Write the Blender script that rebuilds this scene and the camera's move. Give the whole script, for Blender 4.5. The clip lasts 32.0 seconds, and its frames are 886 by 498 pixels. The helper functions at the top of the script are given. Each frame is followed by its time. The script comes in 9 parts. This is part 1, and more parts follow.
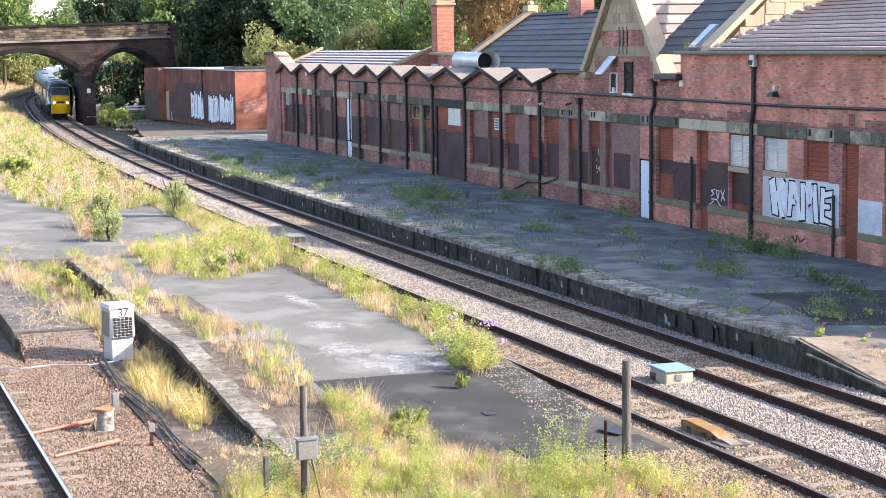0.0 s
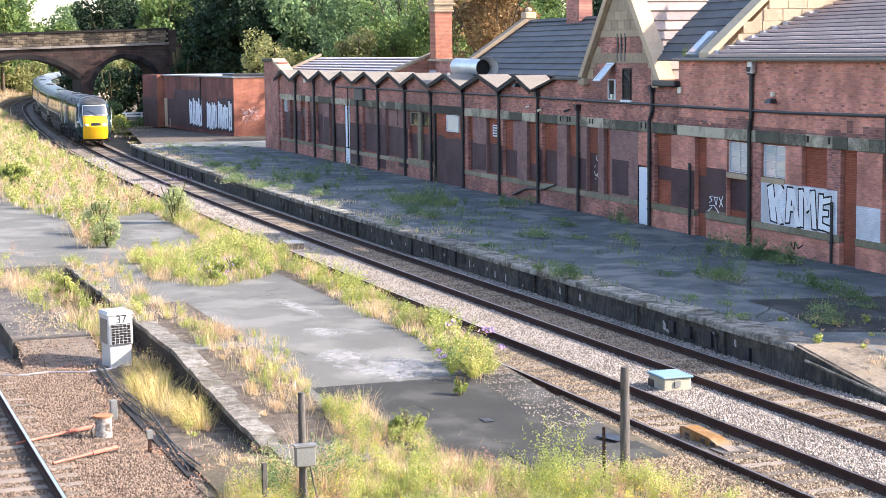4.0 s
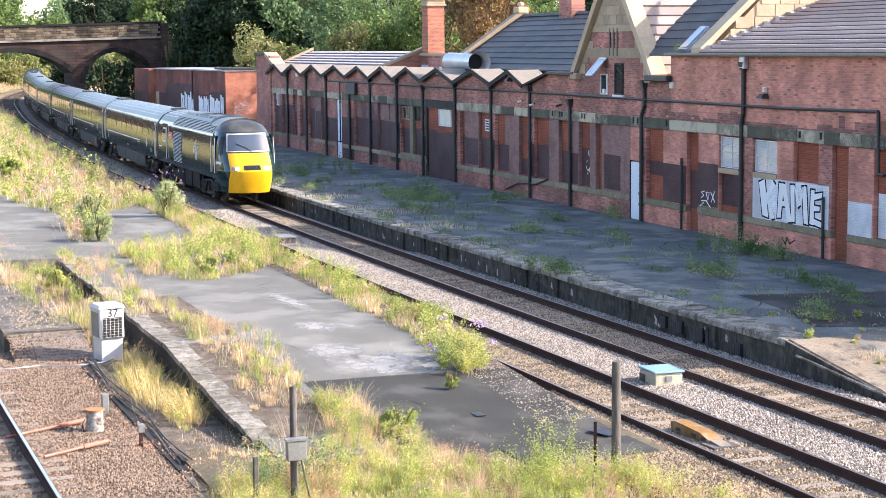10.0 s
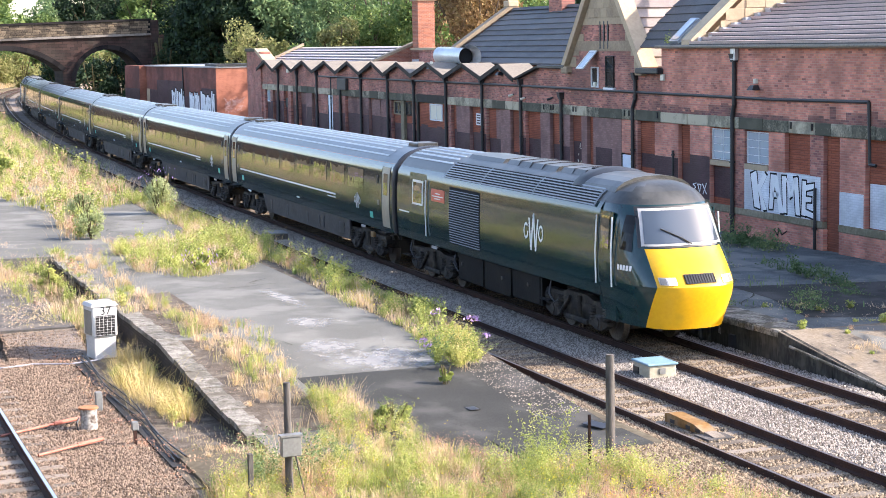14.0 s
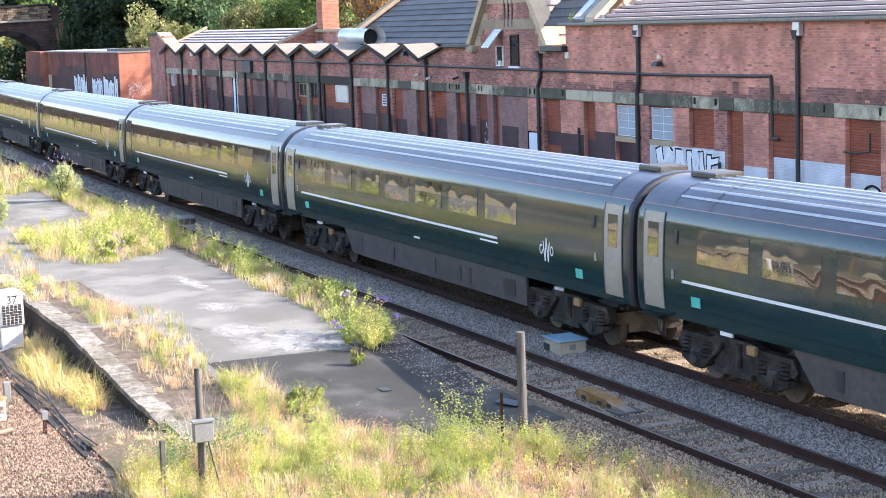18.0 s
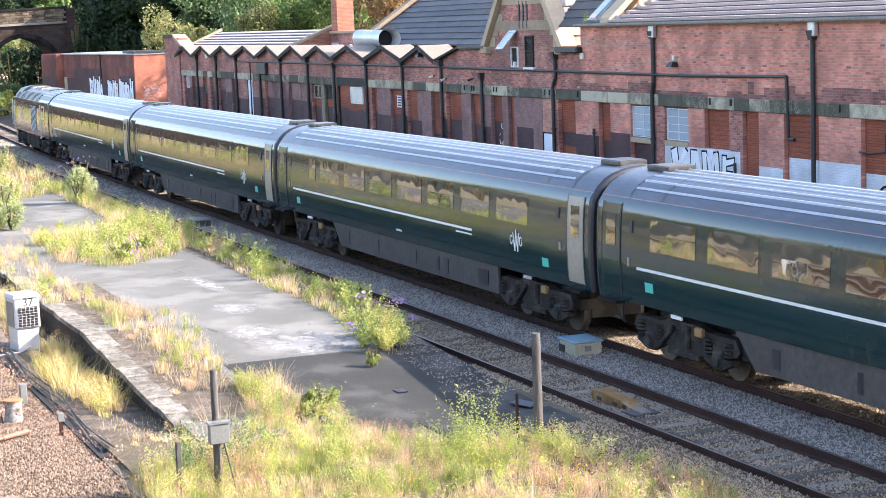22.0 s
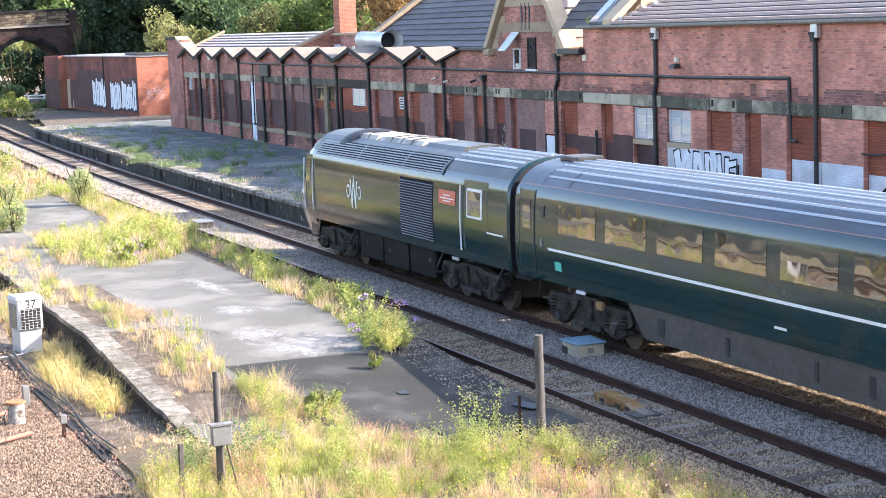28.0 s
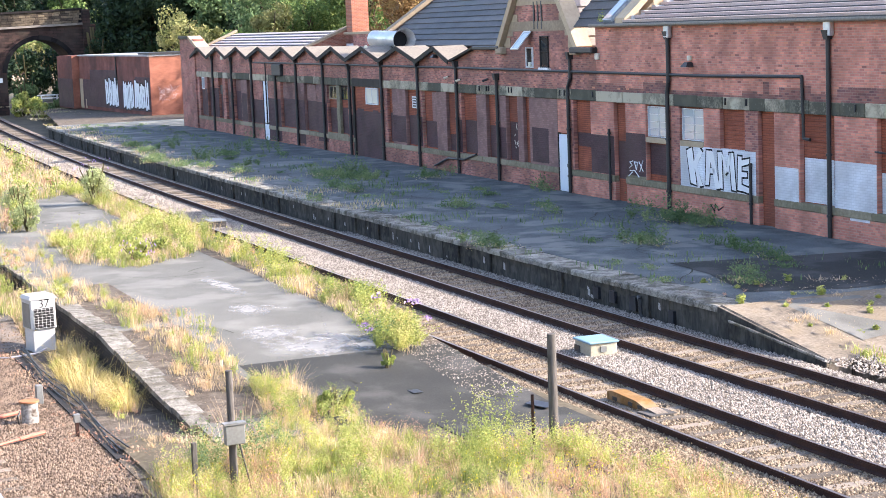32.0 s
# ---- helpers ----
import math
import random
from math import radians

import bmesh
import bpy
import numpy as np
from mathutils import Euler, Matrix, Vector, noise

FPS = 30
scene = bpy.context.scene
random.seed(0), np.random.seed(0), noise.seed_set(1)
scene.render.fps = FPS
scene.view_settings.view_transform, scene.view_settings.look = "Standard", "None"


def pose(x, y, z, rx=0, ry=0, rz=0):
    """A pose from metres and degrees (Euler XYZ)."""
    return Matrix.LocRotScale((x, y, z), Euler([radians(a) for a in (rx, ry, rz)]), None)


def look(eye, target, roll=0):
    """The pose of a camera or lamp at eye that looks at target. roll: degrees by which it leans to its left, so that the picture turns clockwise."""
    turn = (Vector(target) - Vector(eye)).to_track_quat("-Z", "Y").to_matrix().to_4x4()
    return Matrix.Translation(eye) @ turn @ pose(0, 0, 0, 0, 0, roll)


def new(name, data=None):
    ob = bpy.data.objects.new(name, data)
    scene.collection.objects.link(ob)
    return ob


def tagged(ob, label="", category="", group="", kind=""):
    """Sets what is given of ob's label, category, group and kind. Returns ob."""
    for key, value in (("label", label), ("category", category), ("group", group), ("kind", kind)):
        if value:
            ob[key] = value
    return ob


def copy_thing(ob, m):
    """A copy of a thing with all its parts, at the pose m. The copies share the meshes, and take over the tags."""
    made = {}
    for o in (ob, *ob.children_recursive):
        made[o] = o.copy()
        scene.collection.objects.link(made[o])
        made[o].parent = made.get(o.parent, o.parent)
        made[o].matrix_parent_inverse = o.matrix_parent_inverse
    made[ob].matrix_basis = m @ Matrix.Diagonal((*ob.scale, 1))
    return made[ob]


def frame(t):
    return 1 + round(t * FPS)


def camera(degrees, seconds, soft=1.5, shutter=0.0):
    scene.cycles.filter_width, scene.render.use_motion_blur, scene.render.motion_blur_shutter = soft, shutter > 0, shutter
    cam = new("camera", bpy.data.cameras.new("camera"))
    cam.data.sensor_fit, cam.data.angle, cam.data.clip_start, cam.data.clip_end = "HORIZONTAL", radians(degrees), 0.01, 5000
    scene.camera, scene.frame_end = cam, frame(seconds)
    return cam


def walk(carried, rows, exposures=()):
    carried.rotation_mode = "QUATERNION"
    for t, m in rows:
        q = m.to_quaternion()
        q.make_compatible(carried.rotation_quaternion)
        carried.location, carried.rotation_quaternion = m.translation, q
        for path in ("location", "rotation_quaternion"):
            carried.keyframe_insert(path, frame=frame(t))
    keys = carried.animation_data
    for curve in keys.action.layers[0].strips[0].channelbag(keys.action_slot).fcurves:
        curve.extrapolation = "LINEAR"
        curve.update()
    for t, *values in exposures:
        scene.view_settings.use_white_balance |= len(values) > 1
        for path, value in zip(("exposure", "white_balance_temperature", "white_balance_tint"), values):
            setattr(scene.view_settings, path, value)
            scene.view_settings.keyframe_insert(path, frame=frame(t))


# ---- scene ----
FOV = 27.93
EYE = (0.0, 0.0, 7.12)
cam = camera(FOV, 32.0, soft=0.65, shutter=0.06)


def aim(yaw, tilt, roll):
    """Camera pose on the footbridge: yaw to the left of +Y, tilt downwards, roll, in degrees."""
    return pose(*EYE, 90 - tilt, 0, yaw) @ pose(0, 0, 0, 0, 0, roll)


walk(cam, [(t, aim(a, b, c)) for t, a, b, c in (
    (0, 69.40, 6.52, -0.66), (0.5, 69.38, 6.50, -0.68), (1, 69.40, 6.49, -0.62), (1.5, 69.42, 6.46, -0.62), (2, 69.40, 6.40, -0.61),
    (2.5, 69.36, 6.32, -0.63), (3, 69.32, 6.25, -0.64), (3.5, 69.32, 6.27, -0.65), (5.5, 69.45, 6.42, -0.74), (6, 69.44, 6.45, -0.74),
    (6.5, 69.43, 6.46, -0.79), (7, 69.40, 6.47, -0.69), (7.5, 69.34, 6.43, -0.61), (8, 69.27, 6.42, -0.48), (8.5, 69.20, 6.43, -0.48),
    (9, 69.15, 6.46, -0.47), (9.5, 69.10, 6.49, -0.44), (10, 69.08, 6.49, -0.51), (10.5, 69.06, 6.47, -0.60), (11, 69.06, 6.48, -0.73),
    (11.5, 69.06, 6.52, -0.79), (12, 69.03, 6.55, -0.82), (12.5, 69.04, 6.56, -0.87), (13, 69.06, 6.55, -0.92), (13.5, 69.06, 6.58, -0.95),
    (14, 68.84, 6.67, -1.05), (14.5, 68.23, 6.77, -1.24), (16.5, 65.78, 7.22, -1.86), (17, 65.78, 7.30, -1.85), (17.5, 65.83, 7.35, -1.89),
    (18, 65.91, 7.37, -1.91), (18.5, 66.00, 7.37, -1.92), (19, 66.05, 7.37, -1.93), (19.5, 66.14, 7.37, -1.94), (20, 66.27, 7.34, -1.98),
    (20.5, 66.37, 7.32, -2.04), (21, 66.41, 7.30, -2.06), (21.5, 66.41, 7.30, -2.12), (22, 66.40, 7.31, -2.08), (22.5, 66.39, 7.29, -2.07),
    (23, 66.39, 7.28, -2.07), (23.5, 66.38, 7.27, -2.12), (24, 66.37, 7.28, -2.10), (24.5, 66.35, 7.27, -2.09), (25, 66.32, 7.27, -2.16),
    (25.5, 66.31, 7.27, -2.13), (27.5, 66.46, 7.25, -2.11), (28, 66.48, 7.25, -2.11), (28.5, 66.50, 7.28, -2.13), (29, 66.56, 7.31, -2.22),
    (29.5, 66.59, 7.31, -2.19), (30, 66.62, 7.33, -2.28), (30.5, 66.66, 7.31, -2.22), (31, 66.70, 7.30, -2.21), (31.5, 66.78, 7.30, -2.22),
    (32, 66.89, 7.27, -2.24),
)], exposures=[(0, 1.90, 6560, 17), (14, 1.88, 6560, 17), (16.5, 2.22, 6560, 17), (26.5, 2.22, 6560, 17), (30.2, 2.22, 6560, 17), (31.6, 2.02, 6560, 17), (32, 2.02, 6560, 17)])

# ---- world and sun ----
SUN = Vector((0.446, 0.895, 0.0)).normalized() * math.cos(radians(30.8)) + Vector((0, 0, math.sin(radians(30.8))))
world = bpy.data.worlds.new("sky")
scene.world = world
world.use_nodes = True
wn = world.node_tree.nodes
sky = wn.new("ShaderNodeTexSky")
sky.sky_type = "NISHITA"
sky.sun_disc = False
sky.sun_elevation = radians(30.8)
sky.sun_rotation = math.atan2(SUN.x, SUN.y)
sky.dust_density = 1.5
world.node_tree.links.new(sky.outputs[0], wn["Background"].inputs[0])
wn["Background"].inputs[1].default_value = 0.15
sun = new("sun", bpy.data.lights.new("sun", "SUN"))
sun.data.energy, sun.data.angle, sun.data.color = 3.45, radians(0.55), (1.0, 0.93, 0.82)
sun.matrix_world = look(SUN * 100, (0, 0, 0))

# ---- materials ----
MATS = {}


def nodes_of(name):
    m = bpy.data.materials.new(name)
    m.use_nodes = True
    return m, m.node_tree.nodes, m.node_tree.links, m.node_tree.nodes["Principled BSDF"]


def surf(name, c1, c2, scale=2.0, fine=30.0, rough=0.8, metal=0.0, bump=0.3, stain=None, stain_scale=0.6, stain_amt=0.5,
         coords="world", island=0.0, rand=0.0, coat=0.0, stretch=(1, 1, 1), bdist=0.02, spec=0.5):
    """A surface with a broad and a fine variation between two colours, stains, and fine relief."""
    if name in MATS:
        return MATS[name]
    m, n, l, b = nodes_of(name)
    if coords == "world":
        src = n.new("ShaderNodeNewGeometry").outputs["Position"]
    else:
        src = n.new("ShaderNodeTexCoord").outputs["Object"]
    mp = n.new("ShaderNodeMapping")
    mp.inputs["Scale"].default_value = stretch
    l.new(src, mp.inputs[0])
    big, small = n.new("ShaderNodeTexNoise"), n.new("ShaderNodeTexNoise")
    for t, s in ((big, scale), (small, fine)):
        t.inputs["Scale"].default_value, t.inputs["Detail"].default_value = s, 5
        l.new(mp.outputs[0], t.inputs["Vector"])
    mixf = n.new("ShaderNodeMath")
    mixf.operation = "MULTIPLY_ADD"
    mixf.inputs[1].default_value = 0.5
    l.new(small.outputs[0], mixf.inputs[0])
    half = n.new("ShaderNodeMath")
    half.operation = "MULTIPLY"
    half.inputs[1].default_value = 0.5
    l.new(big.outputs[0], half.inputs[0])
    l.new(half.outputs[0], mixf.inputs[2])
    val = mixf.outputs[0]
    for amount, socket in ((island, "island"), (rand, "rand")):
        if amount:
            if socket == "island":
                r = n.new("ShaderNodeNewGeometry").outputs["Random Per Island"]
            else:
                r = n.new("ShaderNodeObjectInfo").outputs["Random"]
            add = n.new("ShaderNodeMath")
            add.operation = "MULTIPLY_ADD"
            add.inputs[1].default_value = amount
            l.new(r, add.inputs[0])
            sub = n.new("ShaderNodeMath")
            sub.operation = "SUBTRACT"
            sub.inputs[1].default_value = amount / 2
            l.new(val, sub.inputs[0])
            l.new(sub.outputs[0], add.inputs[2])
            val = add.outputs[0]
    ramp = n.new("ShaderNodeValToRGB")
    ramp.color_ramp.elements[0].position, ramp.color_ramp.elements[1].position = 0.33, 0.67
    ramp.color_ramp.elements[0].color, ramp.color_ramp.elements[1].color = (*c1, 1), (*c2, 1)
    l.new(val, ramp.inputs[0])
    col = ramp.outputs[0]
    if stain:
        st = n.new("ShaderNodeTexNoise")
        st.inputs["Scale"].default_value, st.inputs["Detail"].default_value = stain_scale, 6
        l.new(src, st.inputs["Vector"])
        sr = n.new("ShaderNodeMapRange")
        sr.inputs[1].default_value, sr.inputs[2].default_value, sr.inputs[4].default_value = 0.5, 0.62, stain_amt
        l.new(st.outputs[0], sr.inputs[0])
        mx = n.new("ShaderNodeMix")
        mx.data_type = "RGBA"
        l.new(sr.outputs[0], mx.inputs[0])
        l.new(col, mx.inputs[6])
        mx.inputs[7].default_value = (*stain, 1)
        col = mx.outputs[2]
    l.new(col, b.inputs["Base Color"])
    b.inputs["Roughness"].default_value, b.inputs["Metallic"].default_value = rough, metal
    b.inputs["Coat Weight"].default_value = coat
    b.inputs["Specular IOR Level"].default_value = spec if rough < 0.65 else min(spec, 0.18)
    if bump:
        bp = n.new("ShaderNodeBump")
        bp.inputs["Strength"].default_value, bp.inputs["Distance"].default_value = bump, bdist
        l.new(small.outputs[0], bp.inputs["Height"])
        l.new(bp.outputs[0], b.inputs["Normal"])
    MATS[name] = m
    return m


def brickwork(name, c1, c2, mortar, wide=0.225, high=0.075, axis="x", rough=0.85, joint=0.01, stain=None, stain_amt=0.5, stain_scale=0.5, bump=0.6):
    """Courses of bricks at true size on an upright wall that runs along its object's x or y axis."""
    if name in MATS:
        return MATS[name]
    m, n, l, b = nodes_of(name)
    src = n.new("ShaderNodeTexCoord").outputs["Object"]
    sep, com = n.new("ShaderNodeSeparateXYZ"), n.new("ShaderNodeCombineXYZ")
    l.new(src, sep.inputs[0])
    if axis == "x":
        along = sep.outputs["X"]
    else:
        along = sep.outputs["Y"]
    l.new(along, com.inputs["X"])
    l.new(sep.outputs["Z"], com.inputs["Y"])
    br = n.new("ShaderNodeTexBrick")
    br.inputs["Scale"].default_value = 1.0
    br.inputs["Brick Width"].default_value, br.inputs["Row Height"].default_value = wide, high
    br.inputs["Mortar Size"].default_value, br.inputs["Mortar Smooth"].default_value = joint, 0.3
    br.inputs["Bias"].default_value = 0.0
    br.inputs["Color1"].default_value, br.inputs["Color2"].default_value, br.inputs["Mortar"].default_value = (*c1, 1), (*c2, 1), (*mortar, 1)
    l.new(com.outputs[0], br.inputs["Vector"])
    ns = n.new("ShaderNodeTexNoise")
    ns.inputs["Scale"].default_value, ns.inputs["Detail"].default_value = 0.9, 6
    l.new(src, ns.inputs["Vector"])
    hs = n.new("ShaderNodeHueSaturation")
    mr = n.new("ShaderNodeMapRange")
    mr.inputs[1].default_value, mr.inputs[2].default_value, mr.inputs[3].default_value, mr.inputs[4].default_value = 0.3, 0.7, 0.7, 1.25
    l.new(ns.outputs[0], mr.inputs[0])
    l.new(mr.outputs[0], hs.inputs["Value"])
    l.new(br.outputs["Color"], hs.inputs["Color"])
    col = hs.outputs[0]
    if stain:
        st = n.new("ShaderNodeTexNoise")
        st.inputs["Scale"].default_value, st.inputs["Detail"].default_value = stain_scale, 7
        l.new(src, st.inputs["Vector"])
        sr = n.new("ShaderNodeMapRange")
        sr.inputs[1].default_value, sr.inputs[2].default_value, sr.inputs[4].default_value = 0.48, 0.6, stain_amt
        l.new(st.outputs[0], sr.inputs[0])
        mx = n.new("ShaderNodeMix")
        mx.data_type = "RGBA"
        l.new(sr.outputs[0], mx.inputs[0])
        l.new(col, mx.inputs[6])
        mx.inputs[7].default_value = (*stain, 1)
        col = mx.outputs[2]
    l.new(col, b.inputs["Base Color"])
    b.inputs["Roughness"].default_value = rough
    b.inputs["Specular IOR Level"].default_value = 0.18
    bp = n.new("ShaderNodeBump")
    bp.inputs["Strength"].default_value, bp.inputs["Distance"].default_value = bump, 0.012
    bp.invert = True
    l.new(br.outputs["Fac"], bp.inputs["Height"])
    l.new(bp.outputs[0], b.inputs["Normal"])
    MATS[name] = m
    return m


# ---- mesh helpers ----
class MB:
    """Gathers boxes, tubes, prisms and sheets into one mesh."""

    def __init__(self):
        self.v, self.f, self.k = [], [], []

    def add(self, verts, faces, mat=0):
        o = len(self.v)
        self.v += [tuple(p) for p in verts]
        self.f += [tuple(i + o for i in q) for q in faces]
        self.k += [mat] * len(faces)
        return self

    def box(self, x0, x1, y0, y1, z0, z1, mat=0, ch=0.0):
        if ch <= 0:
            vs = [(x, y, z) for z in (z0, z1) for y in (y0, y1) for x in (x0, x1)]
            return self.add(vs, [(0, 2, 3, 1), (4, 5, 7, 6), (0, 1, 5, 4), (2, 6, 7, 3), (0, 4, 6, 2), (1, 3, 7, 5)], mat)
        c = min(ch, abs(x1 - x0) / 2.1, abs(y1 - y0) / 2.1, abs(z1 - z0) / 2.1)
        vs, fs, ix = [], [], {}
        for sx in (0, 1):
            for sy in (0, 1):
                for sz in (0, 1):
                    X, Y, Z = (x0, x1)[sx], (y0, y1)[sy], (z0, z1)[sz]
                    dx, dy, dz = (c, -c)[sx], (c, -c)[sy], (c, -c)[sz]
                    for a, p in enumerate(((X, Y + dy, Z + dz), (X + dx, Y, Z + dz), (X + dx, Y + dy, Z))):
                        ix[sx, sy, sz, a] = len(vs)
                        vs.append(p)
        for s in (0, 1):
            q = [ix[s, 0, 0, 0], ix[s, 1, 0, 0], ix[s, 1, 1, 0], ix[s, 0, 1, 0]]
            fs.append(q if s else q[::-1])
            q = [ix[0, s, 0, 1], ix[0, s, 1, 1], ix[1, s, 1, 1], ix[1, s, 0, 1]]
            fs.append(q if s else q[::-1])
            q = [ix[0, 0, s, 2], ix[1, 0, s, 2], ix[1, 1, s, 2], ix[0, 1, s, 2]]
            fs.append(q if s else q[::-1])
        for i in (0, 1):
            for j in (0, 1):
                q = [ix[i, j, 0, 0], ix[i, j, 1, 0], ix[i, j, 1, 1], ix[i, j, 0, 1]]
                fs.append(q if i != j else q[::-1])
                q = [ix[i, 0, j, 2], ix[i, 1, j, 2], ix[i, 1, j, 0], ix[i, 0, j, 0]]
                fs.append(q if i != j else q[::-1])
                q = [ix[0, i, j, 1], ix[1, i, j, 1], ix[1, i, j, 2], ix[0, i, j, 2]]
                fs.append(q if i != j else q[::-1])
                for k in (0, 1):
                    q = [ix[i, j, k, 0], ix[i, j, k, 1], ix[i, j, k, 2]]
                    fs.append(q if (i + j + k) % 2 else q[::-1])
        return self.add(vs, fs, mat)

    def hexa(self, p, mat=0):
        """Eight corners: four below in turn, four above in turn (counter-clockwise from above)."""
        return self.add(p, [(3, 2, 1, 0), (4, 5, 6, 7), (0, 1, 5, 4), (1, 2, 6, 5), (2, 3, 7, 6), (3, 0, 4, 7)], mat)

    def prism(self, pts, axis, a, b, mat=0):
        """A flat outline (pairs) pushed along an axis from a to b. Pairs are (y,z), (x,z) or (x,y)."""
        n = len(pts)

        def at(p, q):
            return (q, p[0], p[1]) if axis == "x" else (p[0], q, p[1]) if axis == "y" else (p[0], p[1], q)
        vs = [at(p, a) for p in pts] + [at(p, b) for p in pts]
        fs = [(i, (i + 1) % n, n + (i + 1) % n, n + i) for i in range(n)]
        return self.add(vs, fs + [tuple(range(n))[::-1], tuple(range(n, 2 * n))], mat)

    def cyl(self, p, q, r, r2=None, n=10, mat=0, caps=True):
        p, q = Vector(p), Vector(q)
        r2 = r if r2 is None else r2
        d = (q - p).normalized()
        a = d.orthogonal().normalized()
        b = d.cross(a)
        vs = []
        for c, rr in ((p, r), (q, r2)):
            vs += [c + (a * math.cos(t) + b * math.sin(t)) * rr for t in (2 * math.pi * i / n for i in range(n))]
        fs = [(i, (i + 1) % n, n + (i + 1) % n, n + i) for i in range(n)]
        if caps:
            fs += [tuple(range(n))[::-1], tuple(range(n, 2 * n))]
        return self.add(vs, fs, mat)

    def tube(self, path, r, n=8, mat=0):
        for p, q in zip(path[:-1], path[1:]):
            self.cyl(p, q, r, None, n, mat)
        return self

    def loft(self, rings, mat=0, closed=False, caps=False):
        n = len(rings[0])
        vs = [p for ring in rings for p in ring]
        fs = []
        m = n if closed else n - 1
        for i in range(len(rings) - 1):
            for j in range(m):
                k = (j + 1) % n
                fs.append((i * n + j, i * n + k, (i + 1) * n + k, (i + 1) * n + j))
        if caps:
            fs += [tuple(range(n))[::-1], tuple((len(rings) - 1) * n + j for j in range(n))]
        return self.add(vs, fs, mat)

    def done(self, name, mats, parent=None, label="", smooth=0, m=None):
        mats = mats if isinstance(mats, (list, tuple)) else [mats]
        me = bpy.data.meshes.new(name)
        me.from_pydata(self.v, [], self.f)
        for t in mats:
            me.materials.append(t)
        if len(mats) > 1:
            me.polygons.foreach_set("material_index", self.k)
        bm = bmesh.new()
        bm.from_mesh(me)
        bmesh.ops.recalc_face_normals(bm, faces=bm.faces)
        bm.to_mesh(me)
        bm.free()
        if smooth:
            me.shade_smooth()
            me.set_sharp_from_angle(angle=radians(smooth))
        ob = new(name, me)
        ob.parent = parent
        if m is not None:
            ob.matrix_basis = m
        if label:
            tagged(ob, label)
        return ob


def empty(name, m=None, parent=None):
    ob = new(name)
    ob.parent = parent
    if m is not None:
        ob.matrix_basis = m
    return ob


def sheet_np(name, verts, faces, mats, parent=None, kinds=None, smooth=False):
    """A mesh from number arrays: verts (n, 3), faces (m, 3 or 4)."""
    me = bpy.data.meshes.new(name)
    k = faces.shape[1]
    me.vertices.add(len(verts))
    me.vertices.foreach_set("co", np.asarray(verts, np.float32).ravel())
    me.loops.add(faces.size)
    me.loops.foreach_set("vertex_index", faces.astype(np.int32).ravel())
    me.polygons.add(len(faces))
    me.polygons.foreach_set("loop_start", np.arange(0, faces.size, k, dtype=np.int32))
    for t in mats if isinstance(mats, (list, tuple)) else [mats]:
        me.materials.append(t)
    if kinds is not None:
        me.polygons.foreach_set("material_index", np.asarray(kinds, np.int32))
    me.update(calc_edges=True)
    if smooth:
        me.shade_smooth()
    ob = new(name, me)
    ob.parent = parent
    return ob


# ---- the line of the railway: a long right-hand bend, s metres back from the footbridge, n metres across ----
S_TAB = np.arange(-200.0, 700.0, 1.0)
K_TAB = np.interp(S_TAB, [0, 19, 20, 70, 120, 170, 225, 250, 330, 360, 450], [0, 0, 0.455e-3, 0.465e-3, 0.70e-3, 0.39e-3, 0.47e-3, 3.2e-3, 4.0e-3, 1.5e-3, 1.3e-3])
RISE_TAB = 0.01 * np.clip(S_TAB - 190, 0, 110)      # the line climbs gently beyond the bridge
K_TAB[(S_TAB >= 0) & (S_TAB < 20)] = 0.455e-3
TH_TAB = np.cumsum(K_TAB)
TH_TAB -= np.interp(0, S_TAB, TH_TAB)
TH_TAB[S_TAB < 0] = 0
X_TAB = -np.cumsum(np.cos(TH_TAB))
X_TAB -= np.interp(0, S_TAB, X_TAB)
Y_TAB = np.cumsum(np.sin(TH_TAB))
Y_TAB -= np.interp(0, S_TAB, Y_TAB)


def line(s, n, z=0.0):
    x, y, t = (float(np.interp(s, S_TAB, a)) for a in (X_TAB, Y_TAB, TH_TAB))
    return (x + n * math.sin(t), y + n * math.cos(t), z + float(np.interp(s, S_TAB, RISE_TAB)))


def line_np(s, n, z):
    x, y, t = (np.interp(s, S_TAB, a) for a in (X_TAB, Y_TAB, TH_TAB))
    return np.stack([x + n * np.sin(t), y + n * np.cos(t), z + np.interp(s, S_TAB, RISE_TAB) + 0 * x], -1)


def sweep(mb, section, s0, s1, step=4.0, mat=0, closed=True, caps=True):
    """Pushes a section of (n, z) pairs along the line."""
    k = max(1, int(round((s1 - s0) / step)))
    return mb.loft([[line(s0 + (s1 - s0) * i / k, n, z) for n, z in section] for i in range(k + 1)], mat, closed, caps and closed)


N_A, N_B, N_L = 19.25, 15.90, 3.25      # the middles of the three tracks
Z_P = 0.55                              # platform level over the rails
N_EDGE = 20.83                          # edge of the station platform

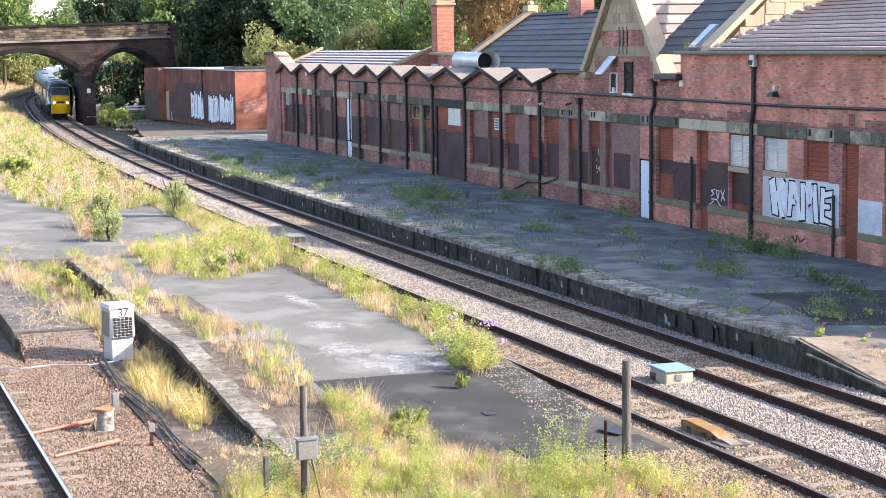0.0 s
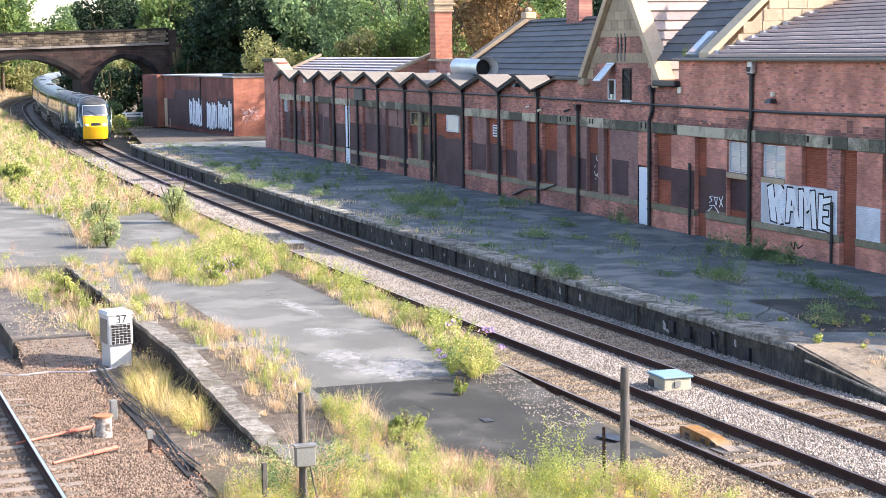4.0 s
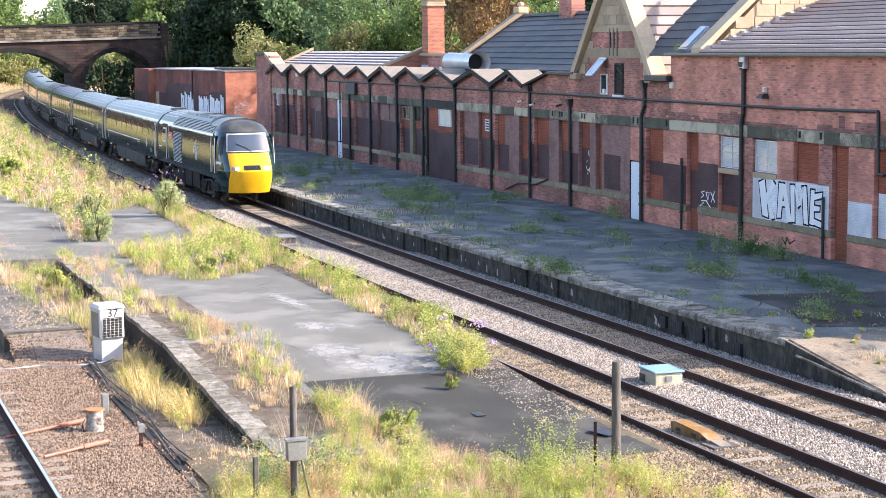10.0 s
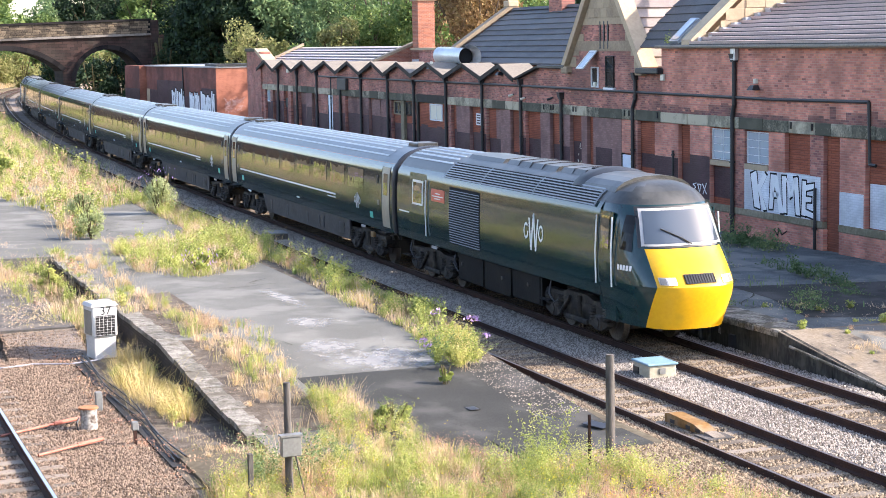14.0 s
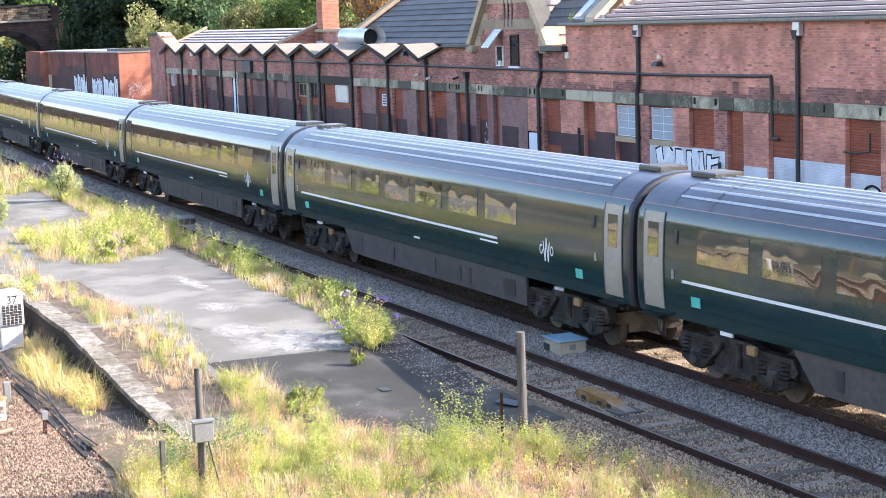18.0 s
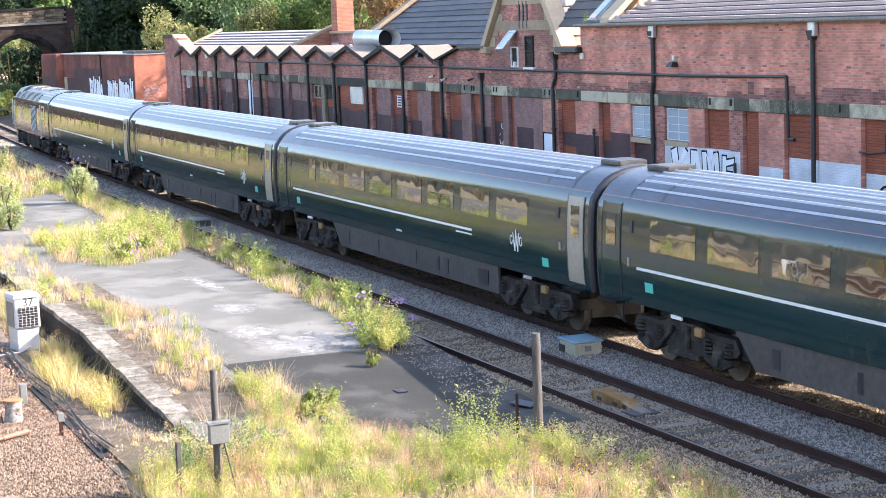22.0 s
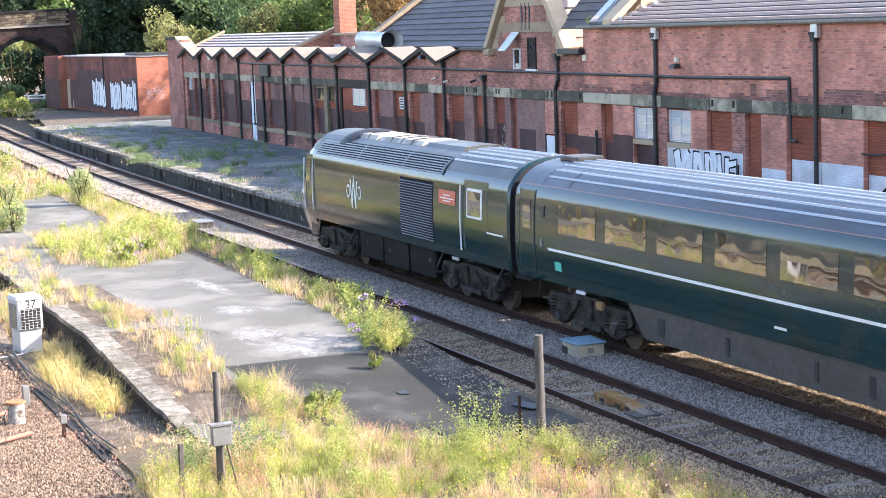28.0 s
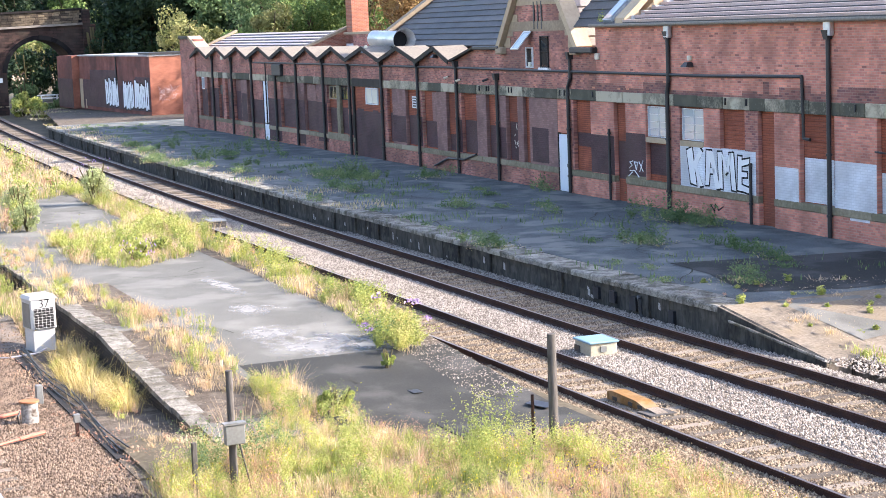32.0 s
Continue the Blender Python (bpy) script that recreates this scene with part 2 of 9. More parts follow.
# ---- the colours of the place ----
M_EARTH = surf("earth", (0.07, 0.058, 0.04), (0.15, 0.125, 0.085), 0.5, 9, 0.95)
M_BALLAST = surf("ballast", (0.13, 0.108, 0.09), (0.29, 0.245, 0.205), 1.2, 26, 0.95, bump=1.0, stain=(0.17, 0.11, 0.075), stain_scale=0.35, stain_amt=0.55, bdist=0.05)
M_RAIL = surf("rusty_rail", (0.026, 0.014, 0.012), (0.062, 0.031, 0.024), 3, 40, 0.75)
M_RAILTOP = surf("rail_head", (0.16, 0.12, 0.10), (0.28, 0.24, 0.22), 2, 30, 0.35, metal=0.8, bump=0.05)
M_SLEEPER = surf("sleeper", (0.085, 0.07, 0.056), (0.25, 0.21, 0.17), 3, 30, 0.95, island=0.4, rand=0.45)
M_STONE = surf("sooty_stone", (0.10, 0.09, 0.065), (0.26, 0.23, 0.17), 1.5, 12, 0.9, bump=0.5)
M_BLACK = surf("black_paint", (0.015, 0.015, 0.017), (0.03, 0.03, 0.032), 2, 40, 0.5, bump=0.1)
M_BARK = surf("bark", (0.06, 0.045, 0.03), (0.12, 0.09, 0.065), 2, 20, 0.95)

# ---- ground ----
mb = MB()
mb.add([(-3000, -3000, -0.62), (3000, -3000, -0.62), (3000, 3000, -0.62), (-3000, 3000, -0.62)], [(0, 1, 2, 3)])
tagged(mb.done("ground", M_EARTH), "brown weedy earth beside the railway", "ground", kind="structure")


def ballast_bed(name, n0, n1, s0, s1):
    mb = MB()
    sweep(mb, [(n0 - 0.5, -1.9), (n0 - 0.5, -0.61), (n0, -0.20), (n1, -0.20), (n1 + 0.5, -0.61), (n1 + 0.5, -1.9)], s0, s1, 6)
    return tagged(mb.done(name, M_BALLAST), "grey and rust-brown crushed stone ballast under the tracks", "ballast", kind="structure")


ballast_bed("ballast_bed", 14.6, 20.75, -60, 560)
ballast_bed("ballast_bed_left", 0.9, 6.6, -60, 420)


def track(name, n_mid, s0, s1, near0, near1, head=None):
    """Two rails on sleepers."""
    root = tagged(empty(name), "rusty bullhead rails on weathered sleepers in ballast", "railway track", group="railway tracks")
    for side in (-1, 1):
        c = n_mid + side * 0.7525
        mb = MB()
        sweep(mb, [(c - 0.07, -0.16), (c + 0.07, -0.16), (c + 0.07, -0.145), (c + 0.012, -0.125), (c + 0.012, -0.045), (c + 0.036, -0.03), (c + 0.036, -0.001),
                   (c - 0.036, -0.001), (c - 0.036, -0.03), (c - 0.012, -0.045), (c - 0.012, -0.125), (c - 0.07, -0.145)], s0, s1, 4)
        r = mb.done("rail", M_RAIL, root)
        top = MB()
        sweep(top, [(c - 0.028, 0.0), (c + 0.028, 0.0)], s0, s1, 4, closed=False)
        top.done("rail_head", head or M_RAILTOP, r, "worn shiny running surface")
    mb = MB()
    s = s0
    while s < s1:
        if not near0 < s < near1:
            sweep(mb, [(n_mid - 1.3, -0.3), (n_mid + 1.3, -0.3), (n_mid + 1.3, -0.165), (n_mid - 1.3, -0.165)], s, s + 0.26, 1)
        s += 0.68
    tagged(mb.done("sleeper_run", M_SLEEPER, root), kind="stuff")
    me = None
    s = near0
    i = 0
    while s < near1:
        if me is None:
            b = MB().box(-0.13, 0.13, -1.3, 1.3, -0.14, 0.0, 0, 0.015)
            o = b.done("sleeper", M_SLEEPER, root)
            me = o.data
        else:
            o = new("sleeper", me)
            o.parent = root
        x, y, z = line(s + 0.13, n_mid)
        t = float(np.interp(s, S_TAB, TH_TAB))
        o.matrix_basis = pose(x, y, -0.163 - 0.012 * random.random(), 0, 0, -math.degrees(t) + random.uniform(-1.2, 1.2))
        s += 0.68
    return root


track("train_track", N_A, -60, 560, 14, 110)
track("siding_track", N_B, -60, 560, 14, 110)
track("left_track", N_L, -20, 300, 20, 50, surf("polished_rail", (0.45, 0.47, 0.50), (0.60, 0.62, 0.65), 2, 30, 0.28, metal=0.9, bump=0.02))


# ---- the train ----
M_GREEN = surf("train_green", (0.005, 0.029, 0.033), (0.010, 0.040, 0.043), 0.7, 9, 0.13, coords="object", coat=0.2, bump=0.08, stain=(0.05, 0.05, 0.038), stain_scale=0.9, stain_amt=0.35)
M_TROOF = surf("train_roof", (0.032, 0.039, 0.052), (0.08, 0.09, 0.112), 0.8, 12, 0.30, coords="object", bump=0.1, stretch=(0.25, 1, 1), stain=(0.06, 0.055, 0.05), stain_scale=0.7, stain_amt=0.6)
M_TDARK = surf("train_dark", (0.012, 0.013, 0.018), (0.03, 0.032, 0.04), 1, 12, 0.45, coords="object", bump=0.1)
M_YELLOW = surf("warning_yellow", (0.68, 0.36, 0.004), (0.76, 0.43, 0.008), 0.9, 12, 0.35, coords="object", bump=0.03, stain=(0.45, 0.28, 0.03), stain_scale=1.4, stain_amt=0.35)
# grime darkened further for the shade under the floor
M_UNDER = surf("shaded_underframe_grime", (0.003, 0.003, 0.0042), (0.009, 0.0084, 0.009), 1.2, 14, 0.7, coords="object", bump=0.3, stain=(0.028, 0.023, 0.02), stain_scale=0.8, stain_amt=0.4)
M_SKIRT = surf("skirt_grime", (0.060, 0.056, 0.055), (0.11, 0.10, 0.095), 0.8, 9, 0.7, coords="object", bump=0.1, stain=(0.05, 0.045, 0.04), stain_scale=0.8, stain_amt=0.5)
M_LDOOR = surf("train_door_beige", (0.27, 0.245, 0.20), (0.36, 0.33, 0.275), 0.8, 9, 0.4, coords="object", bump=0.05)
M_DOOR = surf("train_door_silver", (0.42, 0.41, 0.39), (0.52, 0.50, 0.48), 0.8, 9, 0.35, coords="object", bump=0.02)
M_WHITE = surf("white_marking", (0.66, 0.67, 0.66), (0.78, 0.78, 0.77), 2, 20, 0.5, coords="object", bump=0.0)
M_RIB = surf("roof_rib_metal", (0.30, 0.33, 0.37), (0.42, 0.45, 0.50), 0.8, 12, 0.3, coords="object", bump=0.05)
M_PROOF = surf("power_car_roof", (0.021, 0.0216, 0.0204), (0.06, 0.06, 0.0552), 0.6, 9, 0.34, coords="object", bump=0.1, stain=(0.12, 0.115, 0.105), stain_scale=0.8, stain_amt=0.5)
M_LOUVRE = surf("roof_louvre_metal", (0.12, 0.135, 0.165), (0.20, 0.22, 0.26), 0.8, 12, 0.3, coords="object", bump=0.05)
# pale stained copy of the hatch colour with the sun's glare painted in
M_LITHATCH = surf("sunlit_stained_hatch", (0.30, 0.275, 0.235), (0.52, 0.48, 0.41), 0.6, 9, 0.55, coords="object", bump=0.1, stain=(0.10, 0.09, 0.08), stain_scale=0.8, stain_amt=0.6)
# oily grime, its colour lowered for the shade between the wheels
M_BOGIE = surf("shaded_bogie_grime", (0.0121, 0.011, 0.011), (0.0413, 0.0374, 0.0341), 2.2, 14, 0.7, coords="object", bump=0.3, stain=(0.10, 0.085, 0.07), stain_scale=2.5, stain_amt=0.5)
M_CANT = surf("cantrail_line", (0.40, 0.16, 0.13), (0.48, 0.22, 0.18), 1, 12, 0.4, coords="object", bump=0.0)
M_VENT = surf("black_vent", (0.006, 0.006, 0.008), (0.014, 0.014, 0.017), 1, 12, 0.8, coords="object", bump=0.1)
M_TEAL = surf("teal_sign", (0.05, 0.42, 0.35), (0.08, 0.5, 0.42), 2, 20, 0.5, coords="object", bump=0.0)
M_PLATE = surf("red_nameplate", (0.55, 0.10, 0.06), (0.65, 0.15, 0.09), 2, 20, 0.4, coords="object", bump=0.0)
M_STEEL = surf("wheel_steel", (0.10, 0.085, 0.07), (0.22, 0.19, 0.17), 2, 20, 0.5, metal=0.5, coords="object", bump=0.1)
M_ORANGE = surf("orange_box", (0.22, 0.13, 0.05), (0.34, 0.21, 0.09), 2, 20, 0.6, coords="object", bump=0.0)


def glass(name, tint, wave):
    m, n, l, b = nodes_of(name)
    b.inputs["Base Color"].default_value = (*tint, 1)
    b.inputs["Roughness"].default_value = 0.02
    b.inputs["IOR"].default_value = 2.1
    if wave:
        ns, bp = n.new("ShaderNodeTexNoise"), n.new("ShaderNodeBump")
        ns.inputs["Scale"].default_value, ns.inputs["Detail"].default_value = 1.1, 1
        l.new(n.new("ShaderNodeTexCoord").outputs["Object"], ns.inputs["Vector"])
        bp.inputs["Strength"].default_value, bp.inputs["Distance"].default_value = wave, 0.1
        l.new(ns.outputs[0], bp.inputs["Height"])
        l.new(bp.outputs[0], b.inputs["Normal"])
    MATS[name] = m
    return m


M_GLASS = glass("train_glass", (0.06, 0.05, 0.03), 0.10)
M_GLASS.node_tree.nodes["Principled BSDF"].inputs["IOR"].default_value = 2.7
M_CABGLASS = glass("cab_glass", (0.012, 0.013, 0.014), 0.0)
M_CABGLASS.node_tree.nodes["Principled BSDF"].inputs["IOR"].default_value = 1.3
M_SCREEN = glass("windscreen_glass", (0.05, 0.065, 0.085), 0.0)
M_SCREEN.node_tree.nodes["Principled BSDF"].inputs["IOR"].default_value = 1.8


def lamp_glow(name, colour, strength):
    m, n, l, b = nodes_of(name)
    b.inputs["Base Color"].default_value = (*colour, 1)
    b.inputs["Emission Color"].default_value = (*colour, 1)
    b.inputs["Emission Strength"].default_value = strength
    MATS[name] = m
    return m


M_HEAD = lamp_glow("headlight_glow", (1.0, 0.97, 0.9), 14.0)
M_TAIL = surf("tail_lens", (0.20, 0.19, 0.18), (0.26, 0.25, 0.24), 2, 20, 0.2, coords="object", bump=0.0)

SECTION = [(1.31, 1.17), (1.345, 1.4), (1.365, 1.7), (1.37, 2.0), (1.365, 2.3), (1.35, 2.7), (1.328, 3.0), (1.29, 3.2), (1.20, 3.33), (1.10, 3.46), (0.95, 3.60), (0.75, 3.71),
           (0.5, 3.79), (0.25, 3.83), (0.0, 3.845)]
SEC_Z = [q[1] for q in SECTION]
SEC_Y = [q[0] for q in SECTION]


def flank(z):
    """Half width of the body at a height."""
    return float(np.interp(z, SEC_Z, SEC_Y))


def panel(name, x0, x1, z0, z1, out, thick, mat, parent, side=-1, label="", rows=3):
    """A plate that lies on the curved body side."""
    mb = MB()
    zs = sorted({z0, z1} | {z for z in SEC_Z if z0 + 0.01 < z < z1 - 0.01})
    inner = [[(x, side * (flank(z) + out - thick), z) for z in zs] for x in (x0, x1)]
    outer = [[(x, side * (flank(z) + out), z) for z in zs] for x in (x0, x1)]
    mb.loft(outer)
    mb.loft([inner[0], outer[0]])
    mb.loft([inner[1], outer[1]])
    for k in (0, -1):
        mb.add([inner[0][k], inner[1][k], outer[1][k], outer[0][k]], [(0, 1, 2, 3)])
    return mb.done(name, mat, parent, label)


def bars_on(name, shapes, out, mat, parent, side=-1, label=""):
    """Flat painted shapes on the body side: quadrilaterals of (x, z)."""
    mb = MB()
    for a, b, c, d in shapes:
        for i in range(4):
            q = []
            for p, r, t in ((a, d, i / 4), (b, c, i / 4), (b, c, (i + 1) / 4), (a, d, (i + 1) / 4)):
                q.append((p[0] + (r[0] - p[0]) * t, p[1] + (r[1] - p[1]) * t))
            mb.add([(x, side * (flank(z) + out), z) for x, z in q], [(0, 1, 2, 3)])
    return mb.done(name, mat, parent, label)


def bogie(x, parent, wb, heavy):
    """A four-wheel bogie with frames, springs, axle boxes and wheels."""
    e = wb / 2
    g = MB().box(x - e - 0.55, x + e + 0.55, -0.62, 0.62, 0.34, 0.94)
    g.box(x - e - 0.62, x - e - 0.5, -1.0, 1.0, 0.55, 0.80).box(x + e + 0.5, x + e + 0.62, -1.0, 1.0, 0.55, 0.80)
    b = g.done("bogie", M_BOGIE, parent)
    for s in (-1, 1):
        y = s * 1.06
        top = [(-e - 0.72, 0.70), (-e - 0.55, 0.92), (-0.9, 0.92), (-0.6, 1.0), (0.6, 1.0), (0.9, 0.92), (e + 0.55, 0.92), (e + 0.72, 0.70)]
        low = [(e + 0.6, 0.58), (0.95, 0.60), (0.55, 0.36), (-0.55, 0.36), (-0.95, 0.60), (-e - 0.6, 0.58)]
        MB().prism([(x + q, r) for q, r in top + low], "y", y - 0.10, y + 0.10).done("side_frame", M_BOGIE, b)
        # spring plank, dampers and brake rigging on the outside
        MB().box(x - 0.62, x + 0.62, y + s * 0.1 - 0.05, y + s * 0.1 + 0.05, 0.30, 0.42, 0, 0.02).done("spring_plank", M_BOGIE, b)
        MB().cyl((x - 0.9, y + s * 0.14, 0.42), (x - 0.35, y + s * 0.14, 0.86), 0.05, None, 8).done("damper", M_BOGIE, b)
        MB().cyl((x + 0.2, y + s * 0.14, 0.5), (x + 0.2, y + s * 0.14, 0.95), 0.06, None, 8).done("damper", M_BOGIE, b)
        MB().box(x - e - 0.5, x + e + 0.5, y + s * 0.10 - 0.02, y + s * 0.10 + 0.02, 0.76, 0.82).done("brake_rod", M_BOGIE, b)
        if heavy:
            MB().box(x - 0.9, x + 0.9, s * 1.11 - 0.05, s * 1.11 + 0.05, 0.3, 0.62, 0, 0.03).done("sand_box", M_BOGIE, b)
    for a in (-wb / 2, wb / 2):
        w = MB()
        for s in (-1, 1):
            yy = s * 0.70
            w.cyl((0, yy - 0.065, 0), (0, yy + 0.065, 0), 0.457, None, 24)
            w.cyl((0, yy - 0.085, 0), (0, yy - 0.06, 0), 0.486, None, 24) if s > 0 else w.cyl((0, yy + 0.06, 0), (0, yy + 0.085, 0), 0.486, None, 24)
            w.cyl((0, yy + s * 0.065, 0), (0, yy + s * 0.12, 0), 0.16, None, 12)
        w.cyl((0, -0.75, 0), (0, 0.75, 0), 0.085, None, 10)
        w.done("wheelset", M_STEEL, b, "worn steel wheels on an axle", 40, pose(x + a, 0, 0.457))
        for s in (-1, 1):
            ax = MB()
            ax.box(x + a - 0.2, x + a + 0.2, s * 1.14 - 0.1, s * 1.14 + 0.1, 0.26, 0.64, 0, 0.05)
            ax.cyl((x + a, s * 1.2, 0.45), (x + a, s * 1.27, 0.45), 0.13, 0.11, 12)
            ax.prism([(x + a - 0.5, 0.42), (x + a - 0.15, 0.28), (x + a + 0.15, 0.28), (x + a + 0.5, 0.42), (x + a + 0.5, 0.50), (x + a - 0.5, 0.50)], "y", s * 1.13 - 0.09, s * 1.13 + 0.09)
            ax.done("axle_box", M_BOGIE, b)
            for e in (-0.36, 0.36):
                sp = MB()
                for k in range(5):
                    sp.cyl((x + a + e, s * 1.14, 0.47 + 0.078 * k), (x + a + e, s * 1.14, 0.515 + 0.078 * k), 0.125, None, 10)
                sp.done("spring", M_BOGIE, b)
    return b


def emblem(x, z, h, parent, side=-1):
    """A white zigzag device between two small blocks."""
    w = h * 0.30
    b = h * 0.044
    q = []
    for i, (a, c) in enumerate(((-1, -0.5), (-0.5, 0), (0, 0.5), (0.5, 1))):
        zt, zb = (z + h * (0.36 if i == 0 else 0.5), z - h * 0.5) if i % 2 == 0 else (z - h * 0.5, z + h * (0.5 if i == 1 else 0.36))
        xa, xc = x + a * w, x + c * w
        q.append([(xa - b, zt), (xa + b, zt), (xc + b, zb), (xc - b, zb)])
    for s in (-1, 1):
        c, r = x + s * h * 0.50, h * 0.23
        for k in range(8 if s > 0 else 7):
            t0, t1 = math.pi * (0.25 + k * 0.25), math.pi * (0.5 + k * 0.25)
            q.append([(c + r * 0.72 * math.cos(t0), z + r * math.sin(t0)), (c + r * 0.72 * math.cos(t1), z + r * math.sin(t1)),
                      (c + r * 0.45 * math.cos(t1), z + r * 0.7 * math.sin(t1)), (c + r * 0.45 * math.cos(t0), z + r * 0.7 * math.sin(t0))])
    return bars_on("emblem", q, 0.008, M_WHITE, parent, side, "white painted emblem")


def shell(mb, x0, x1, mat_side, mat_roof, cut=3.33, step=1.2):
    pts = [(-y, z) for y, z in SECTION] + [(y, z) for y, z in SECTION[-2::-1]]
    n = max(1, int((x1 - x0) / step))
    xs = [x0 + (x1 - x0) * i / n for i in range(n + 1)]
    o = len(mb.f)
    mb.loft([[(x, y, z) for y, z in pts] for x in xs])
    k = len(pts) - 1
    for i in range(o, len(mb.f)):
        j = (i - o) % k
        zm = (pts[j][1] + pts[j + 1][1]) / 2
        mb.k[i] = mat_roof if zm > cut else mat_side
    return mb


def coach(first=0.87, count=8, left_door=None):
    """first: half width of the first window; count: number of windows on a side."""
    root = tagged(empty("passenger_coach"), "glossy dark green passenger coach with grey ribbed roof", "train coach", group="train coaches")
    L = 11.30
    mb = MB()
    shell(mb, -L + 0.12, L - 0.12, 0, 1)
    for s in (-1, 1):
        ring = [(-y, z) for y, z in SECTION] + [(y, z) for y, z in SECTION[-2::-1]]
        mb.loft([[(s * (L - 0.12), y, z) for y, z in ring], [(s * (L - 0.03), y * 0.985, 1.17 + (z - 1.17) * 0.99) for y, z in ring], [(s * L, y * 0.95, 1.17 + (z - 1.17) * 0.97) for y, z in ring]], 2)
        mb.add([(s * L, y * 0.95, 1.17 + (z - 1.17) * 0.97) for y, z in ring], [tuple(range(len(ring)))], 2)
    mb.add([(-L, -1.31, 1.17), (L, -1.31, 1.17), (L, 1.31, 1.17), (-L, 1.31, 1.17)], [(0, 1, 2, 3)], 2)
    body = mb.done("body", [M_GREEN, M_TROOF, M_TDARK], root, "", 35)
    # roof ribs, hatches and vents
    for y in (-1.02, -0.82, -0.6, -0.38, -0.16, 0.16, 0.38, 0.6, 0.82, 1.02):
        z = float(np.interp(abs(y), SEC_Y[::-1], SEC_Z[::-1]))
        MB().prism([(y - 0.035, z - 0.02), (y + 0.035, z - 0.02), (y + 0.015, z + 0.022), (y - 0.015, z + 0.022)], "x", -L + 1.3, L - 1.3).done("roof_rib", M_RIB, body)
    for e in (-1, 1):
        for i, x in enumerate((1.2, 2.5)):
            ring = [(e * (L - x), -y, z + 0.012) for y, z in SECTION[8:]] + [(e * (L - x), y, z + 0.012) for y, z in SECTION[-2:7:-1]]
            MB().loft([ring, [(p[0] + 0.06, p[1], p[2]) for p in ring]]).done("roof_band", M_TROOF, body)
        MB().box(e * (L - 0.95) - 0.45, e * (L - 0.95) + 0.45, -0.35, 0.35, 3.80, 3.93, 0, 0.03).done("roof_vent", M_PROOF, body, "grey roof ventilator")
    for side in (-1, 1):
        MB().prism([(side * 1.192, 3.322), (side * 1.205, 3.322), (side * 1.20, 3.336), (side * 1.18, 3.336)], "x", -L + 0.1, L - 0.1).done("gutter_strip", M_CANT, body, "thin red cantrail line")
        for i in range(count):
            x = -8.08 + 2.195 * i
            hw = first if i == 0 else 0.87
            panel("window", x + 0.87 - 2 * hw, x + 0.87, 2.34, 2.985, 0.008, 0.01, M_GLASS, root, side, "tinted reflecting window", 2)
        for e in (-1, 1):
            xd = e * 10.58
            dr = panel("door", xd - 0.37, xd + 0.37, 1.30, 3.20, 0.012, 0.03, (left_door or M_LDOOR) if e < 0 else M_LDOOR, root, side, "shut coach door with a window", 5)
            panel("door_window", xd - 0.2, xd + 0.2, 2.32, 3.0, 0.02, 0.01, M_GLASS, dr, side)
            panel("door_frame", xd - 0.41, xd - 0.38, 1.27, 3.22, 0.014, 0.03, M_TDARK, dr, side)
            panel("door_frame", xd + 0.38, xd + 0.41, 1.27, 3.22, 0.014, 0.03, M_TDARK, dr, side)
            MB().box(xd - 0.42, xd + 0.42, side * 1.40 - 0.1, side * 1.40 + 0.1, 1.12, 1.18).done("step", M_UNDER, dr)
            panel("handrail", xd - e * 0.75 - 0.035, xd - e * 0.75 + 0.035, 1.95, 2.12, 0.02, 0.02, M_LDOOR, root, side)
            panel("indicator", xd - e * 0.85 - 0.06, xd - e * 0.85 + 0.06, 2.65, 2.9, 0.02, 0.03, M_TDARK, root, side)
            panel("sign", xd - e * 1.55 - 0.16, xd - e * 1.55 + 0.16, 1.48, 1.68, 0.006, 0.01, M_TEAL, root, side)
        panel("stripe", -9.5, 4.9, 1.905, 1.965, 0.005, 0.008, M_WHITE, root, side, "thin white lining stripe", 1)
        panel("lettering_bar", 3.9, 4.9, 1.80, 1.84, 0.005, 0.008, M_WHITE, root, side, "", 1)
        panel("lettering_bar", -0.4, 0.0, 1.42, 1.47, 0.005, 0.008, M_WHITE, root, side, "", 1)
        emblem(7.5, 1.93, 0.52, root, side)
        # underframe skirt
        sk = MB().prism([(-6.0, 1.17), (-5.3, 0.48), (6.2, 0.48), (6.2, 1.17)], "y", side * 1.24 - 0.03, side * 1.24 + 0.03)
        k = sk.done("skirt", M_SKIRT, root, "grimy grey underframe skirt panel")
        for x, w in ((-4.6, 0.12), (-2.1, 0.07), (0.8, 0.06), (2.4, 0.08), (3.0, 0.08), (5.3, 0.32)):
            MB().box(x - w, x + w, side * 1.275 - 0.01, side * 1.275 + 0.01, 0.62, 1.0).done("skirt_opening", M_TDARK, k)
        for e in (-1, 1):
            MB().box(e * 8.0 - 0.2, e * 8.0 + 0.2, side * 1.33 - 0.02, side * 1.33 + 0.02, 1.08, 1.15).done("lifting_plate", M_WHITE if e < 0 else M_DOOR, root)
            MB().box(e * 8.0 + 0.5, e * 8.0 + 0.78, side * 1.2 - 0.05, side * 1.2 + 0.05, 0.80, 0.98, 0, 0.02).done("orange_box", M_ORANGE, root, "small orange equipment box")
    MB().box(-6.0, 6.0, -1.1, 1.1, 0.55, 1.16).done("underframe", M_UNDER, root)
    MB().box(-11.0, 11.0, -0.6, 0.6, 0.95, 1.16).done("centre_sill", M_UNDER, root)
